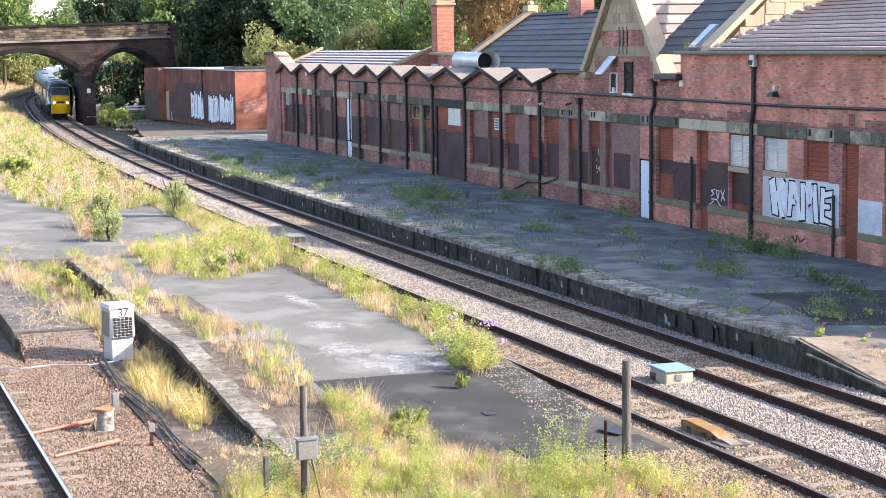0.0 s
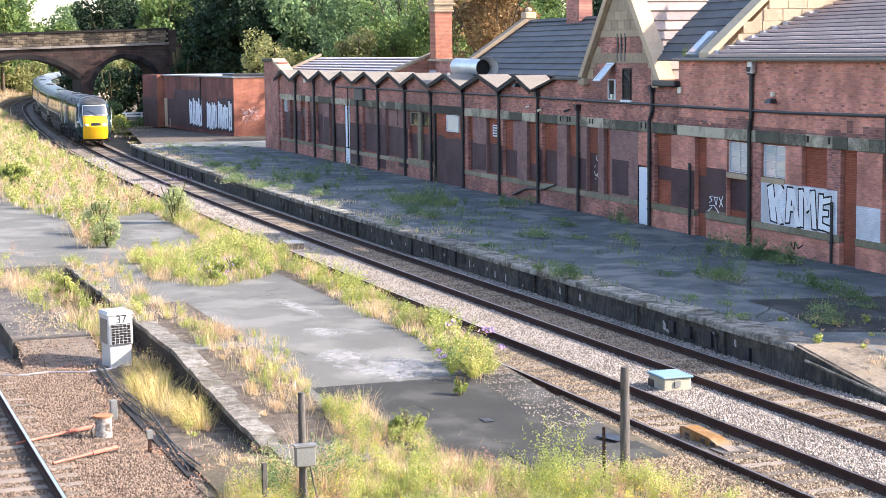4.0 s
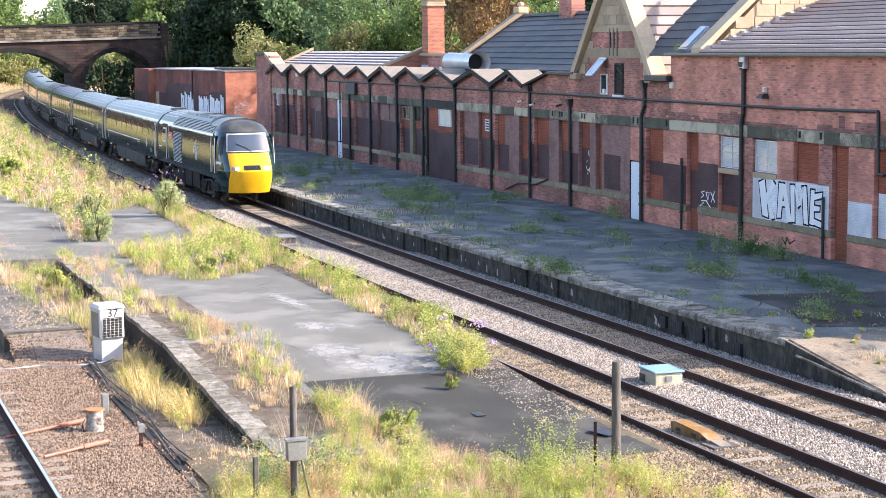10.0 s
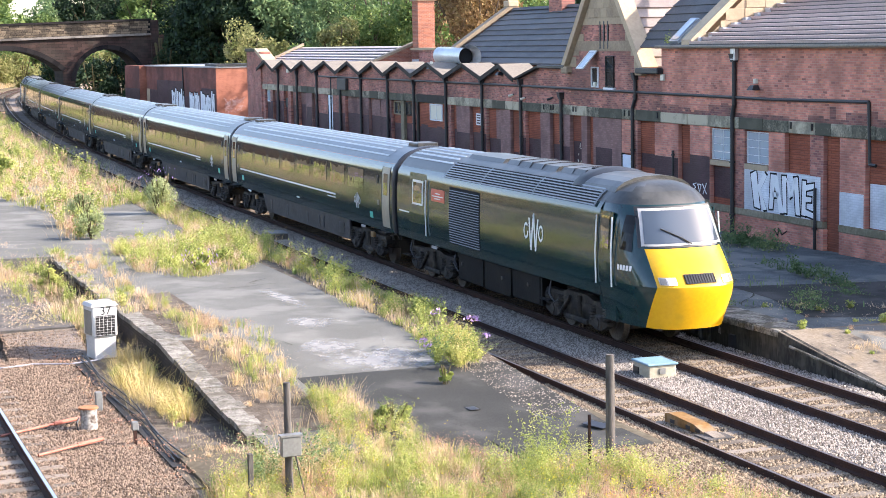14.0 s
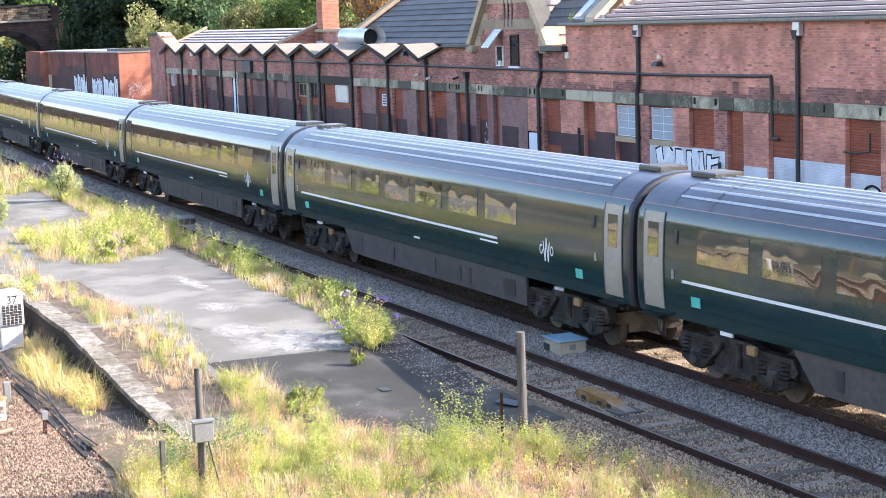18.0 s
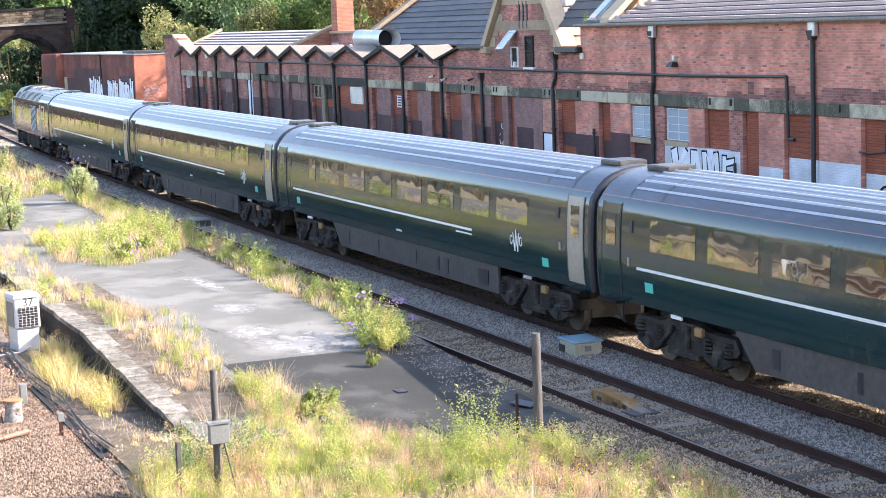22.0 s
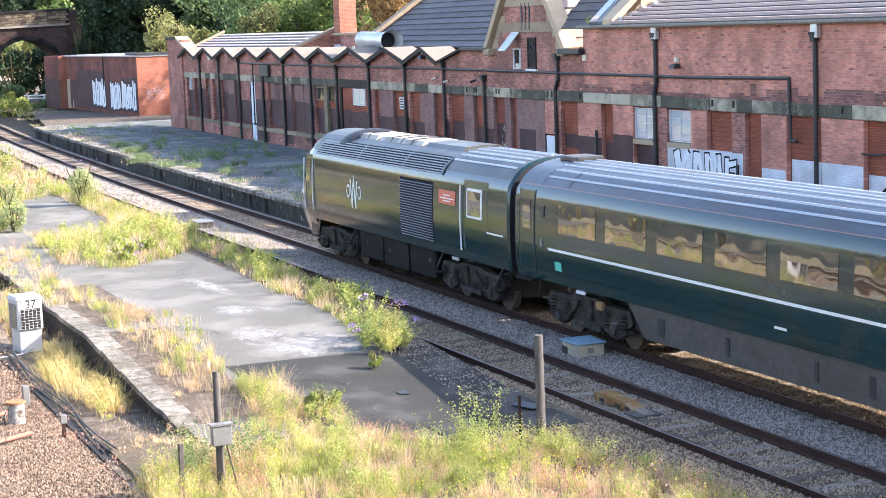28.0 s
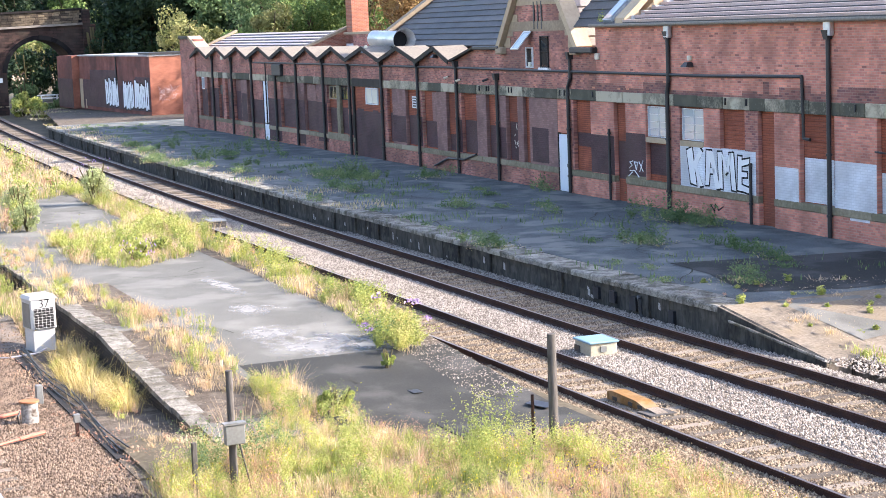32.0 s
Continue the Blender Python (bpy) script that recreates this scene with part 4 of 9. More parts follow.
# ragged top of the old brickwork left under the newer wall
rb = random.Random(12)
u, top = -17.06, [(9.9, ZL), (-17.06, ZL)]
while u < 9.9:
    e = min(9.9, u + rb.choice((0.34, 0.56, 0.9, 1.35)))
    z = ZL + 0.075 * rb.choice((2, 3, 4, 5, 6, 6, 7) if u > -6.5 or u < -12 else (1, 2, 2, 3))
    top += [(u, z), (e, z)]
    u = e
bpart("old_brick_band", MB().prism(top, "y", -0.007, -0.0045), M_OLDBRICK, "old brick courses with a ragged top edge")

# plinth, with openings for doors
DOORS = [(5.15, 6.05), (14.87, 15.74), (19.58, 20.53), (40.5, 44.9), (60.95, 62.05)]
edges = [-9.9] + [e for q in DOORS for e in q] + [78.6]
for a, b in zip(edges[::2], edges[1::2]):
    bpart("plinth", MB().box(-b, -a, 0.0, 0.16, Z0, 1.22), M_NEWBRICK if b < 20 else M_BRICK)
    k = max(1, int((b - a) / 2.4))
    for i in range(k):
        p, q = a + (b - a) * i / k, a + (b - a) * (i + 1) / k
        bpart("sill_stone", MB().box(-q + 0.01, -p - 0.01, -0.035 - 0.01 * random.random(), 0.16, 1.22, ZS, 0, 0.015), M_SILL)

# lintel stones
u = -9.9
while u < 78.0:
    w = random.choice((0.9, 1.2, 1.6, 2.1))
    top = ZL + random.choice((0, 0, 0.02, 0.03))
    bpart("lintel_stone", MB().box(-min(u + w, 78.6) + 0.008, -u - 0.008, -0.03 - 0.02 * random.random(), 0.16, ZT, top, 0, 0.02), M_LINTEL)
    if random.random() < 0.22 and u < 32:
        for j in range(random.randint(1, 3)):
            x = -u - w * random.random()
            bpart("lintel_bracket", MB().box(x - 0.02, x + 0.02, -0.09, -0.03, ZT + 0.14, ZL - 0.02), M_BLACK)
    u += w

# piers between the recesses (u from, u to, material, painted patches of (z0, z1, material))
PIERS = [(-9.9, -5.6, M_NEWBRICK), (-4.2, -1.7, M_NEWBRICK), (-0.1, 1.95, M_NEWBRICK), (3.75, 5.14, M_NEWBRICK), (6.06, 6.84, M_BRICK), (8.35, 9.38, M_NEWBRICK), (10.95, 11.8, M_BRICK), (13.36, 14.87, M_NEWBRICK),
         (15.76, 17.66, M_NEWBRICK), (19.1, 19.58, M_BRICK), (20.53, 23.15, M_PINK_P), (23.75, 24.3, M_PINK_P), (25.45, 26.35, M_PINK_P), (27.55, 28.6, M_PINK_P), (30.3, 31.05, M_BRICK), (32.1, 33.3, M_PINK_P), (35.1, 35.75, M_BRICK), (37.3, 39.15, M_PINK_P),
         (39.9, 40.5, M_BRICK), (44.9, 45.95, M_BRICK), (47.3, 47.8, M_SILL), (49.4, 51.2, M_BRICK), (53.6, 55.1, M_PINK_P), (58.3, 60.95, M_BRICK), (62.05, 64.6, M_BRICK), (65.7, 67.1, M_PINK_P), (68.9, 69.9, M_BRICK), (71.0, 71.7, M_BRICK), (72.8, 74.2, M_BRICK),
         (75.8, 76.5, M_BRICK), (78.0, 78.6, M_BRICK)]
for a, b, m in PIERS:
    bpart("pier", MB().box(-b, -a, 0.0, 0.16, ZS, ZT, 0, 0.012), m)
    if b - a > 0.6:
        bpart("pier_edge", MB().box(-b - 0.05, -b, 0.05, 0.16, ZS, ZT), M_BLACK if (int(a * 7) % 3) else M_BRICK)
# brick over the white door
bpart("infill_panel", MB().box(-20.53, -19.58, 0.02, 0.16, 2.78, ZT), M_NEWBRICK)


def patch(u0, u1, z0, z1, mat, depth, name="painted_patch", label=""):
    """Paint on a pier (depth 0) or in a recess (depth 0.16)."""
    return bpart(name, MB().box(-u1, -u0, depth - 0.006, depth + 0.01, z0, z1), mat, label)


BR, PK, OR, WH = M_BROWN_P, M_PINK_P, M_ORANGE_P, M_WHITE_P
PIER_PAINT = [(-0.08, 1.94, 1.24, 2.78, WH), (0.25, 1.2, 1.14, 1.24, WH), (3.82, 5.12, 1.24, 2.43, WH), (13.4, 14.85, 1.54, 3.02, BR), (13.4, 14.85, 1.2, 1.54, M_SILL), (15.78, 17.64, 1.46, 2.84, BR), (21.37, 22.9, 1.53, 2.88, BR),
              (21.0, 21.37, 1.6, 2.6, PK), (25.5, 26.3, 1.5, 2.75, BR), (37.35, 39.1, 1.56, 2.8, BR), (35.15, 35.7, 1.5, 2.85, BR), (30.3, 31.0, 1.5, 2.9, BR), (44.95, 45.9, 1.56, 2.6, BR), (49.5, 51.2, 1.0, 3.1, BR), (53.6, 55.0, 0.7, 3.1, BR), (58.35, 60.9, 0.6, 3.05, BR),
              (62.1, 64.5, 1.5, 2.9, BR), (65.8, 67.0, 1.5, 3.2, BR), (69.0, 69.85, 1.5, 3.2, BR), (72.8, 74.1, 1.5, 3.4, BR), (75.85, 76.45, 1.5, 3.3, BR)]
for q in PIER_PAINT:
    patch(*q, 0.0)
REC_PAINT = [(-1.65, -0.12, 1.2, 2.55, WH), (2.2, 3.72, 1.46, 2.76, WH), (11.82, 13.34, 1.66, 2.69, BR), (14.9, 15.72, 1.34, 2.68, BR), (17.7, 19.06, 2.34, 2.84, BR), (24.35, 25.4, 1.46, 3.0, BR), (26.4, 27.5, 1.46, 2.77, BR), (28.65, 30.25, 1.5, 2.89, BR),
             (31.1, 32.05, 1.5, 2.2, BR), (33.35, 35.05, 1.5, 2.68, BR), (33.35, 34.2, 2.68, 4.0, PK), (35.8, 37.25, 1.5, 2.86, BR), (39.2, 39.85, 1.5, 2.9, BR), (46.0, 47.28, 1.56, 2.9, BR), (47.85, 49.35, 1.56, 2.85, BR), (51.25, 53.55, 1.5, 3.1, BR), (51.25, 53.55, 3.1, 4.0, PK),
             (55.15, 58.25, 1.5, 3.1, BR), (64.65, 65.65, 1.5, 3.4, BR), (67.15, 68.85, 1.5, 3.3, BR), (69.95, 70.95, 1.5, 3.2, BR), (71.75, 72.75, 1.5, 3.0, BR), (74.25, 75.75, 1.5, 3.4, BR), (76.55, 77.95, 1.5, 3.2, BR)]
for q in REC_PAINT:
    patch(*q, 0.16)
# dull brick above the brown paint of the far bays
for a, b, z0 in ((49.4, 51.2, 3.1), (53.6, 55.1, 3.1)):
    patch(a, b, z0, ZT, M_DULL_P, 0.0)
for a, b, z0 in ((55.15, 58.25, 3.1), (64.65, 65.65, 3.4), (67.15, 68.85, 3.3), (69.95, 70.95, 3.2), (74.25, 75.75, 3.4)):
    patch(a, b, z0, ZT, M_DULL_P, 0.16)
patch(45.95, 49.4, 1.2, 1.56, M_SILL, -0.04, "pale_sill_board")
patch(2.2, 3.72, 0.6, 1.2, M_NEWBRICK, -0.002)

# ledges in the orange shutters: narrow brick courses that stand proud
for a, b, z0, z1 in ((6.86, 8.33, 2.8, 4.0), (5.17, 6.04, 0.6, 4.0), (-1.65, -0.12, 2.6, 4.0), (14.9, 15.72, 2.7, 4.0), (17.7, 19.06, 2.86, 4.0), (28.65, 30.25, 2.92, 4.0), (31.1, 32.05, 2.25, 4.0), (24.35, 25.4, 3.05, 4.0), (2.2, 3.72, 2.8, 4.0)):
    z = z0
    while z < z1:
        bpart("brick_course", MB().box(-b, -a, 0.142, 0.161, z, z + 0.062, 0, 0.004), M_ORANGE_P)
        z += 0.15


def window(u0, u1, z0, z1, cols, rows, depth, frame, pane, label, f=0.05, bar=0.016):
    root = empty("window", None, building)
    tagged(root, label)
    y = depth
    MB().box(-u1, -u1 + f, y - 0.05, y + 0.02, z0, z1).box(-u0 - f, -u0, y - 0.05, y + 0.02, z0, z1).box(-u1 + f, -u0 - f, y - 0.05, y + 0.02, z0, z0 + f).box(-u1 + f, -u0 - f, y - 0.05, y + 0.02, z1 - f, z1).done("window_frame", frame, root)
    w, h = (u1 - u0 - 2 * f) / cols, (z1 - z0 - 2 * f) / rows
    for i in range(cols):
        for j in range(rows):
            x, z = -u1 + f + w * i, z0 + f + h * j
            MB().box(x + 0.012, x + w - 0.012, y - 0.012, y + 0.005, z + 0.012, z + h - 0.012).done("pane", pane, root)
    g = MB()
    for i in range(1, cols):
        g.box(-u1 + f + w * i - bar, -u1 + f + w * i + bar, y - 0.03, y + 0.01, z0 + f, z1 - f)
    for j in range(1, rows):
        g.box(-u1 + f, -u0 - f, y - 0.035, y + 0.01, z0 + f + h * j - bar, z0 + f + h * j + bar)
    if cols > 1 or rows > 1:
        g.done("glazing_bar", frame, root)
    return root


window(9.42, 10.92, 2.95, 3.99, 2, 4, 0.12, M_WWIN, M_PANE, "pale steel window with cloudy panes", 0.025, 0.008)
window(11.83, 13.33, 2.95, 3.99, 2, 4, 0.12, M_WWIN, M_PANE, "pale steel window with cloudy panes", 0.025, 0.008)
for a, b in ((9.40, 10.94), (11.81, 13.35)):
    bpart("window_ledge", MB().box(-b, -a, -0.02, 0.16, 2.75, 2.93, 0, 0.01), M_SANDSTONE)
bpart("infill_panel", MB().box(-10.94, -9.40, 0.03, 0.16, ZS, 2.75), M_BRICK)
window(41.25, 43.07, 3.2, 4.02, 2, 1, 0.04, M_WWIN, M_CREAM, "cream boarded window")
window(46.0, 47.25, 3.3, 4.0, 2, 1, 0.14, M_DARKTIMBER, M_DPANE, "broken dark window")
window(47.85, 49.3, 3.3, 4.0, 2, 1, 0.14, M_SILL, M_DPANE, "broken dark window with pale boards")
window(76.6, 77.6, 3.25, 4.05, 1, 1, 0.12, M_WWIN, M_PANE, "small white window")
bpart("board", MB().box(-53.2, -51.8, 0.12, 0.16, 3.2, 4.0), M_PINK_P, "grey boarded opening")
bpart("wall_hole", MB().box(-72.7, -71.8, 0.1, 0.155, 3.0, 3.6), M_BLACK, "black boarded hole")
bpart("ventilator", MB().box(-59.3, -57.5, -0.2, 0.0, 4.4, 5.06, 0, 0.03), M_BLACK, "black wall ventilator")

# doors
for a, b, z1 in ((19.6, 20.5, 2.72), (60.98, 62.02, 4.02)):
    d = tagged(empty("door", None, building), "shut pale blue-white door")
    MB().box(-b, -a, 0.03, 0.09, 0.56, z1, 0, 0.01).done("door_leaf", M_WDOOR, d)
    MB().box(-b - 0.05, -b, 0.0, 0.12, 0.55, z1 + 0.05).box(-a, -a + 0.05, 0.0, 0.12, 0.55, z1 + 0.05).done("door_frame", M_DARKTIMBER, d)
    MB().box(-a - 0.16, -a - 0.08, 0.0, 0.03, 1.5, 1.62).done("door_handle", M_BLACK, d)
MB().box(-62.0, -61.0, 0.02, 0.028, 1.5, 1.56).done("door_rail", M_INK, building)
bpart("wide_door", MB().box(-44.85, -40.55, 0.06, 0.16, 0.55, 4.08), M_ORANGE_P, "wide orange and brown boarded doorway")
patch(40.56, 44.84, 0.56, 2.84, BR, 0.06)
patch(43.6, 44.6, 2.84, 2.95, BR, 0.06)
patch(41.4, 42.2, 2.84, 2.92, BR, 0.06)
bpart("transom", MB().box(-45.0, -40.5, -0.05, 0.16, 4.08, 4.46), M_DARKTIMBER, "dark timber transom")
bpart("door_post", MB().box(-45.1, -44.85, -0.03, 0.16, 0.55, 4.08), M_DARKTIMBER)
bpart("wall_notice", MB().box(-36.75, -36.1, 0.12, 0.15, 3.2, 3.74), M_WWIN, "white barred notice")
for i in range(4):
    bpart("notice_bar", MB().box(-36.65, -36.2, 0.11, 0.125, 3.27 + 0.12 * i, 3.33 + 0.12 * i), M_BROWN_P)

# downpipes with hoppers, collars and bends
def downpipe(u, ztop, r=0.06, hopper=0.0, bend=0.0, zbend=4.6, zb=0.56):
    root = tagged(empty("downpipe", None, building), "black cast-iron downpipe")
    y = -0.09
    if bend:
        path = [(-u, y, zb), (-u, y, zbend - 0.25), (-u + bend, y, zbend + 0.1), (-u + bend, y, ztop)]
    else:
        path = [(-u, y, zb), (-u, y, ztop)]
    MB().tube(path, r, 10).done("pipe", M_BLACK, root, "", 40)
    z = zb + 0.6
    while z < min(ztop, zbend - 0.4):
        MB().cyl((-u, y, z), (-u, y, z + 0.07), r * 1.35, None, 10).done("collar", M_BLACK, root)
        z += 1.75
    if hopper:
        x = path[-1][0]
        MB().hexa([(x - 0.09, y - 0.09, ztop - 0.05), (x + 0.09, y - 0.09, ztop - 0.05), (x + 0.09, 0, ztop - 0.05), (x - 0.09, 0, ztop - 0.05),
                   (x - hopper, y - 0.14, ztop + 0.22), (x + hopper, y - 0.14, ztop + 0.22), (x + hopper, 0, ztop + 0.22), (x - hopper, 0, ztop + 0.22)]).done("hopper", M_BLACK, root)
    return root


for u, zt, hp in ((73.9, 5.25, 0.14), (69.0, 5.2, 0.14), (64.2, 5.2, 0.12), (59.0, 4.9, 0.0), (54.8, 5.2, 0.12), (49.8, 5.2, 0.13), (45.35, 4.95, 0.12), (40.4, 5.15, 0.14), (35.4, 5.15, 0.12), (30.6, 5.2, 0.12), (26.15, 4.72, 0.15)):
    downpipe(u, zt, 0.075 if u > 40 else 0.07, hp)
downpipe(61.0, 5.1, 0.04, 0, 0, 4.6, 1.5)
downpipe(19.35, 5.6, 0.07, 0.12, 0.25, 4.75)
downpipe(16.0, 3.1, 0.05, 0)
downpipe(11.62, 6.3, 0.075, 0.15, 0.12, 4.75)
downpipe(6.38, 2.45, 0.05, 0)
downpipe(2.08, 6.25, 0.07, 0.15)
bpart("gutter_outlet", MB().box(-11.62, -11.3, -0.2, -0.02, 6.3, 6.72, 0, 0.03), M_GALV)
bpart("gutter_outlet", MB().box(-2.18, -1.85, -0.2, -0.02, 6.3, 6.74, 0, 0.03), M_GALV)
hp = [(-63.8, -0.06, 5.12), (-30.6, -0.06, 5.13), (-19.2, -0.06, 5.10), (-9.0, -0.06, 5.08), (-3.5, -0.06, 5.14), (-3.42, -0.06, 3.34), (-3.1, -0.06, 3.32)]
bpart("service_pipe", MB().tube(hp, 0.05, 8), M_BLACK, "long dark horizontal service pipe", None, 40)
bpart("loose_pipe", MB().tube([(-33.6, -0.08, 0.72), (-31.9, -0.08, 1.15), (-30.0, -0.08, 1.2), (-28.6, -0.08, 1.5)], 0.045, 8), M_BLACK, "dark slanting waste pipe")
bpart("conduit", MB().tube([(1.3, -0.05, 3.7), (1.3, -0.05, 3.2), (0.6, -0.05, 3.12), (0.1, -0.05, 3.14)], 0.03, 6), M_BLACK)

# wall lamps, cameras, alarm boxes
for u, z in ((10.1, 5.36), (42.5, 5.75), (33.0, 5.55)):
    l_ = tagged(empty("wall_lamp", pose(-u, 0, z), building), "dark bulkhead floodlight on the wall")
    MB().hexa([(-0.2, -0.3, 0), (0.2, -0.3, 0), (0.2, -0.02, 0), (-0.2, -0.02, 0), (-0.11, -0.2, 0.15), (0.11, -0.2, 0.15), (0.11, -0.02, 0.15), (-0.11, -0.02, 0.15)]).done("lamp_housing", M_BLACK, l_)
    MB().box(-0.07, 0.07, -0.13, 0.0, 0.2, 0.36, 0, 0.02).done("sensor_box", M_CREAM, l_)
for u, z in ((31.6, 4.72), (30.2, 4.62), (27.2, 4.68)):
    c_ = tagged(empty("security_camera", pose(-u, 0, z), building), "small white security camera")
    MB().cyl((0, -0.05, 0), (-0.1, -0.22, -0.06), 0.05, 0.055, 10).done("camera_body", M_CREAM if u > 28 else M_BLACK, c_, "", 40)
    MB().tube([(0, 0, 0.02), (0, -0.08, 0.02)], 0.03, 6).done("bracket", M_BLACK, c_)
bpart("alarm_box", MB().box(-17.0, -16.75, -0.1, 0.0, 5.55, 5.78, 0, 0.02), M_CREAM)
bpart("cream_box", MB().box(-22.9, -22.72, -0.1, 0.0, 5.2, 5.42, 0, 0.02), M_CREAM)
bpart("wall_box", MB().box(-71.6, -71.1, -0.1, 0.0, 5.25, 5.5, 0, 0.02), M_CREAM)

# graffiti on the white panel: white field, dark outlined slanting strokes
bpart("graffiti_field", MB().box(-10.9, -6.2, -0.012, -0.004, 1.45, 2.79), M_WHITE_P, "white painted panel with black-outlined graffiti strokes")
bpart("infill_panel", MB().box(-8.35, -6.84, -0.004, 0.16, ZS, 2.79), M_WHITE_P)
bpart("infill_panel", MB().box(-10.95, -9.38, -0.004, 0.16, ZS, 2.79), M_WHITE_P)
STROKES = [[(0.35, 1.15), (0.72, 1.28), (0.98, 0.05), (0.60, 0.10)], [(0.72, 0.72), (1.25, 1.26), (1.42, 1.14), (0.95, 0.62)], [(0.80, 0.74), (1.02, 0.66), (1.40, 0.06), (1.15, 0.02)],
           [(1.55, 0.10), (1.78, 0.12), (1.98, 1.22), (1.66, 1.22)], [(1.80, 1.22), (2.08, 1.20), (2.48, 0.04), (2.20, 0.02)], [(1.74, 0.50), (2.18, 0.50), (2.16, 0.66), (1.78, 0.66)],
           [(2.36, 1.20), (2.62, 1.22), (2.66, 0.05), (2.44, 0.06)], [(2.60, 1.20), (2.78, 1.05), (2.98, 0.62), (2.82, 0.52)], [(2.86, 0.55), (3.02, 0.62), (3.28, 1.24), (3.08, 1.18)], [(3.08, 1.20), (3.34, 1.22), (3.48, 0.04), (3.22, 0.06)],
           [(3.62, 1.14), (3.84, 1.14), (3.80, 0.06), (3.56, 0.08)], [(3.80, 1.02), (4.30, 1.10), (4.28, 0.94), (3.80, 0.84)], [(3.80, 0.66), (4.16, 0.66), (4.14, 0.52), (3.80, 0.50)], [(3.80, 0.26), (4.30, 0.18), (4.28, 0.02), (3.78, 0.08)]]
for k, q in enumerate(STROKES):
    cx, cz = sum(p[0] for p in q) / 4, sum(p[1] for p in q) / 4
    for grow, y, mat, nm in ((0.055, -0.016, M_INK, "graffiti_outline"), (0.0, -0.02, M_SPRAY, "graffiti_stroke")):
        pts = []
        for px, pz in q:
            dx, dz = px - cx, pz - cz
            pts.append((-10.85 + px + (grow if dx > 0 else -grow), y, 1.47 + pz + (grow if dz > 0 else -grow)))
        bpart(nm, MB().add(pts, [(0, 1, 2, 3)]), mat)
# a small scrawl and marks
scr = MB()
for a, b in (((-14.35, 2.05), (-14.6, 2.0)), ((-14.6, 2.0), (-14.4, 1.9)), ((-14.4, 1.9), (-14.62, 1.8)), ((-14.25, 2.02), (-14.1, 1.75)), ((-14.1, 1.75), (-14.0, 2.02)), ((-14.0, 2.02), (-14.25, 2.02)), ((-13.9, 2.05), (-13.6, 1.72)), ((-13.6, 2.1), (-13.85, 1.7)),
             ((-14.6, 1.7), (-14.2, 1.72)), ((-14.7, 1.5), (-14.4, 1.66)), ((-14.2, 1.7), (-13.9, 1.5))):
    scr.tube([(a[0], -0.01, a[1]), (b[0], -0.01, b[1])], 0.018, 5)
bpart("graffiti_scrawl", scr, M_SPRAY, "thin white graffiti scrawl")
scr = MB()
random.seed(5)
for i in range(14):
    x, z = -24.9 + 0.5 * random.random(), 1.9 + 0.9 * random.random()
    scr.tube([(x, 0.147, z), (x + random.uniform(-0.2, 0.2), 0.147, z + random.uniform(-0.2, 0.2))], 0.016, 5)
bpart("graffiti_scrawl", scr, M_CREAM, "thin yellow graffiti scrawl")
scr = MB().tube([(-9.0, -0.006, 0.95), (-8.75, -0.006, 0.75), (-8.7, -0.006, 1.0), (-8.5, -0.006, 0.8), (-8.2, -0.006, 0.95)], 0.02, 5)
bpart("graffiti_scrawl", scr, M_INK)
arc = [(1.15 + 0.62 * math.cos(a), 0.14, 1.55 + 0.72 * math.sin(a)) for a in (radians(200 - 22 * i) for i in range(9))]
bpart("graffiti_arc", MB().tube(arc, 0.035, 6), M_INK, "black sprayed arc on the white panel")

# saw-tooth roofs
for i, p in enumerate(PEAKS):
    va, vb = VALLEYS[i], VALLEYS[i + 1]
    for a, b, nm in ((va, p, "left"), (p, vb, "right")):
        za, zb = (5.43, 6.03) if nm == "left" else (6.03, 5.43)
        sl = MB().hexa([(-a, -0.22, za - 0.06), (-b, -0.22, zb - 0.06), (-b, 1.25, zb - 0.06), (-a, 1.25, za - 0.06), (-a, -0.22, za + 0.03), (-b, -0.22, zb + 0.03), (-b, 1.25, zb + 0.03), (-a, 1.25, za + 0.03)])
        bpart("saw_tooth_slope", sl, M_COPING, "pale felted saw-tooth roof slope")
        bb = MB().hexa([(-a, -0.26, za - 0.16), (-b, -0.26, zb - 0.16), (-b, -0.221, zb - 0.16), (-a, -0.221, za - 0.16), (-a, -0.26, za + 0.04), (-b, -0.26, zb + 0.04), (-b, -0.221, zb + 0.04), (-a, -0.221, za + 0.04)])
        bpart("bargeboard", bb, M_DARKTIMBER)
a, b = 31.1, 28.3
bpart("saw_tooth_slope", MB().hexa([(-a, -0.22, 5.37), (-b, -0.22, 5.95), (-b, 1.25, 5.95), (-a, 1.25, 5.37), (-a, -0.22, 5.46), (-b, -0.22, 6.04), (-b, 1.25, 6.04), (-a, 1.25, 5.46)]), M_DARKTIMBER)
bpart("eaves_gutter", MB().box(-28.3, -25.5, -0.25, -0.05, 5.9, 6.05, 0, 0.03), M_BLACK)
bpart("eaves_gutter", MB().box(-18.75, -16.9, -0.28, 0.0, 5.78, 6.0, 0, 0.04), M_BLACK)

bpart("flat_roof", MB().box(-78.2, -24.6, 0.5, 11.6, 5.0, 5.2), M_LEAD, "pale flat roof behind the saw-teeth")
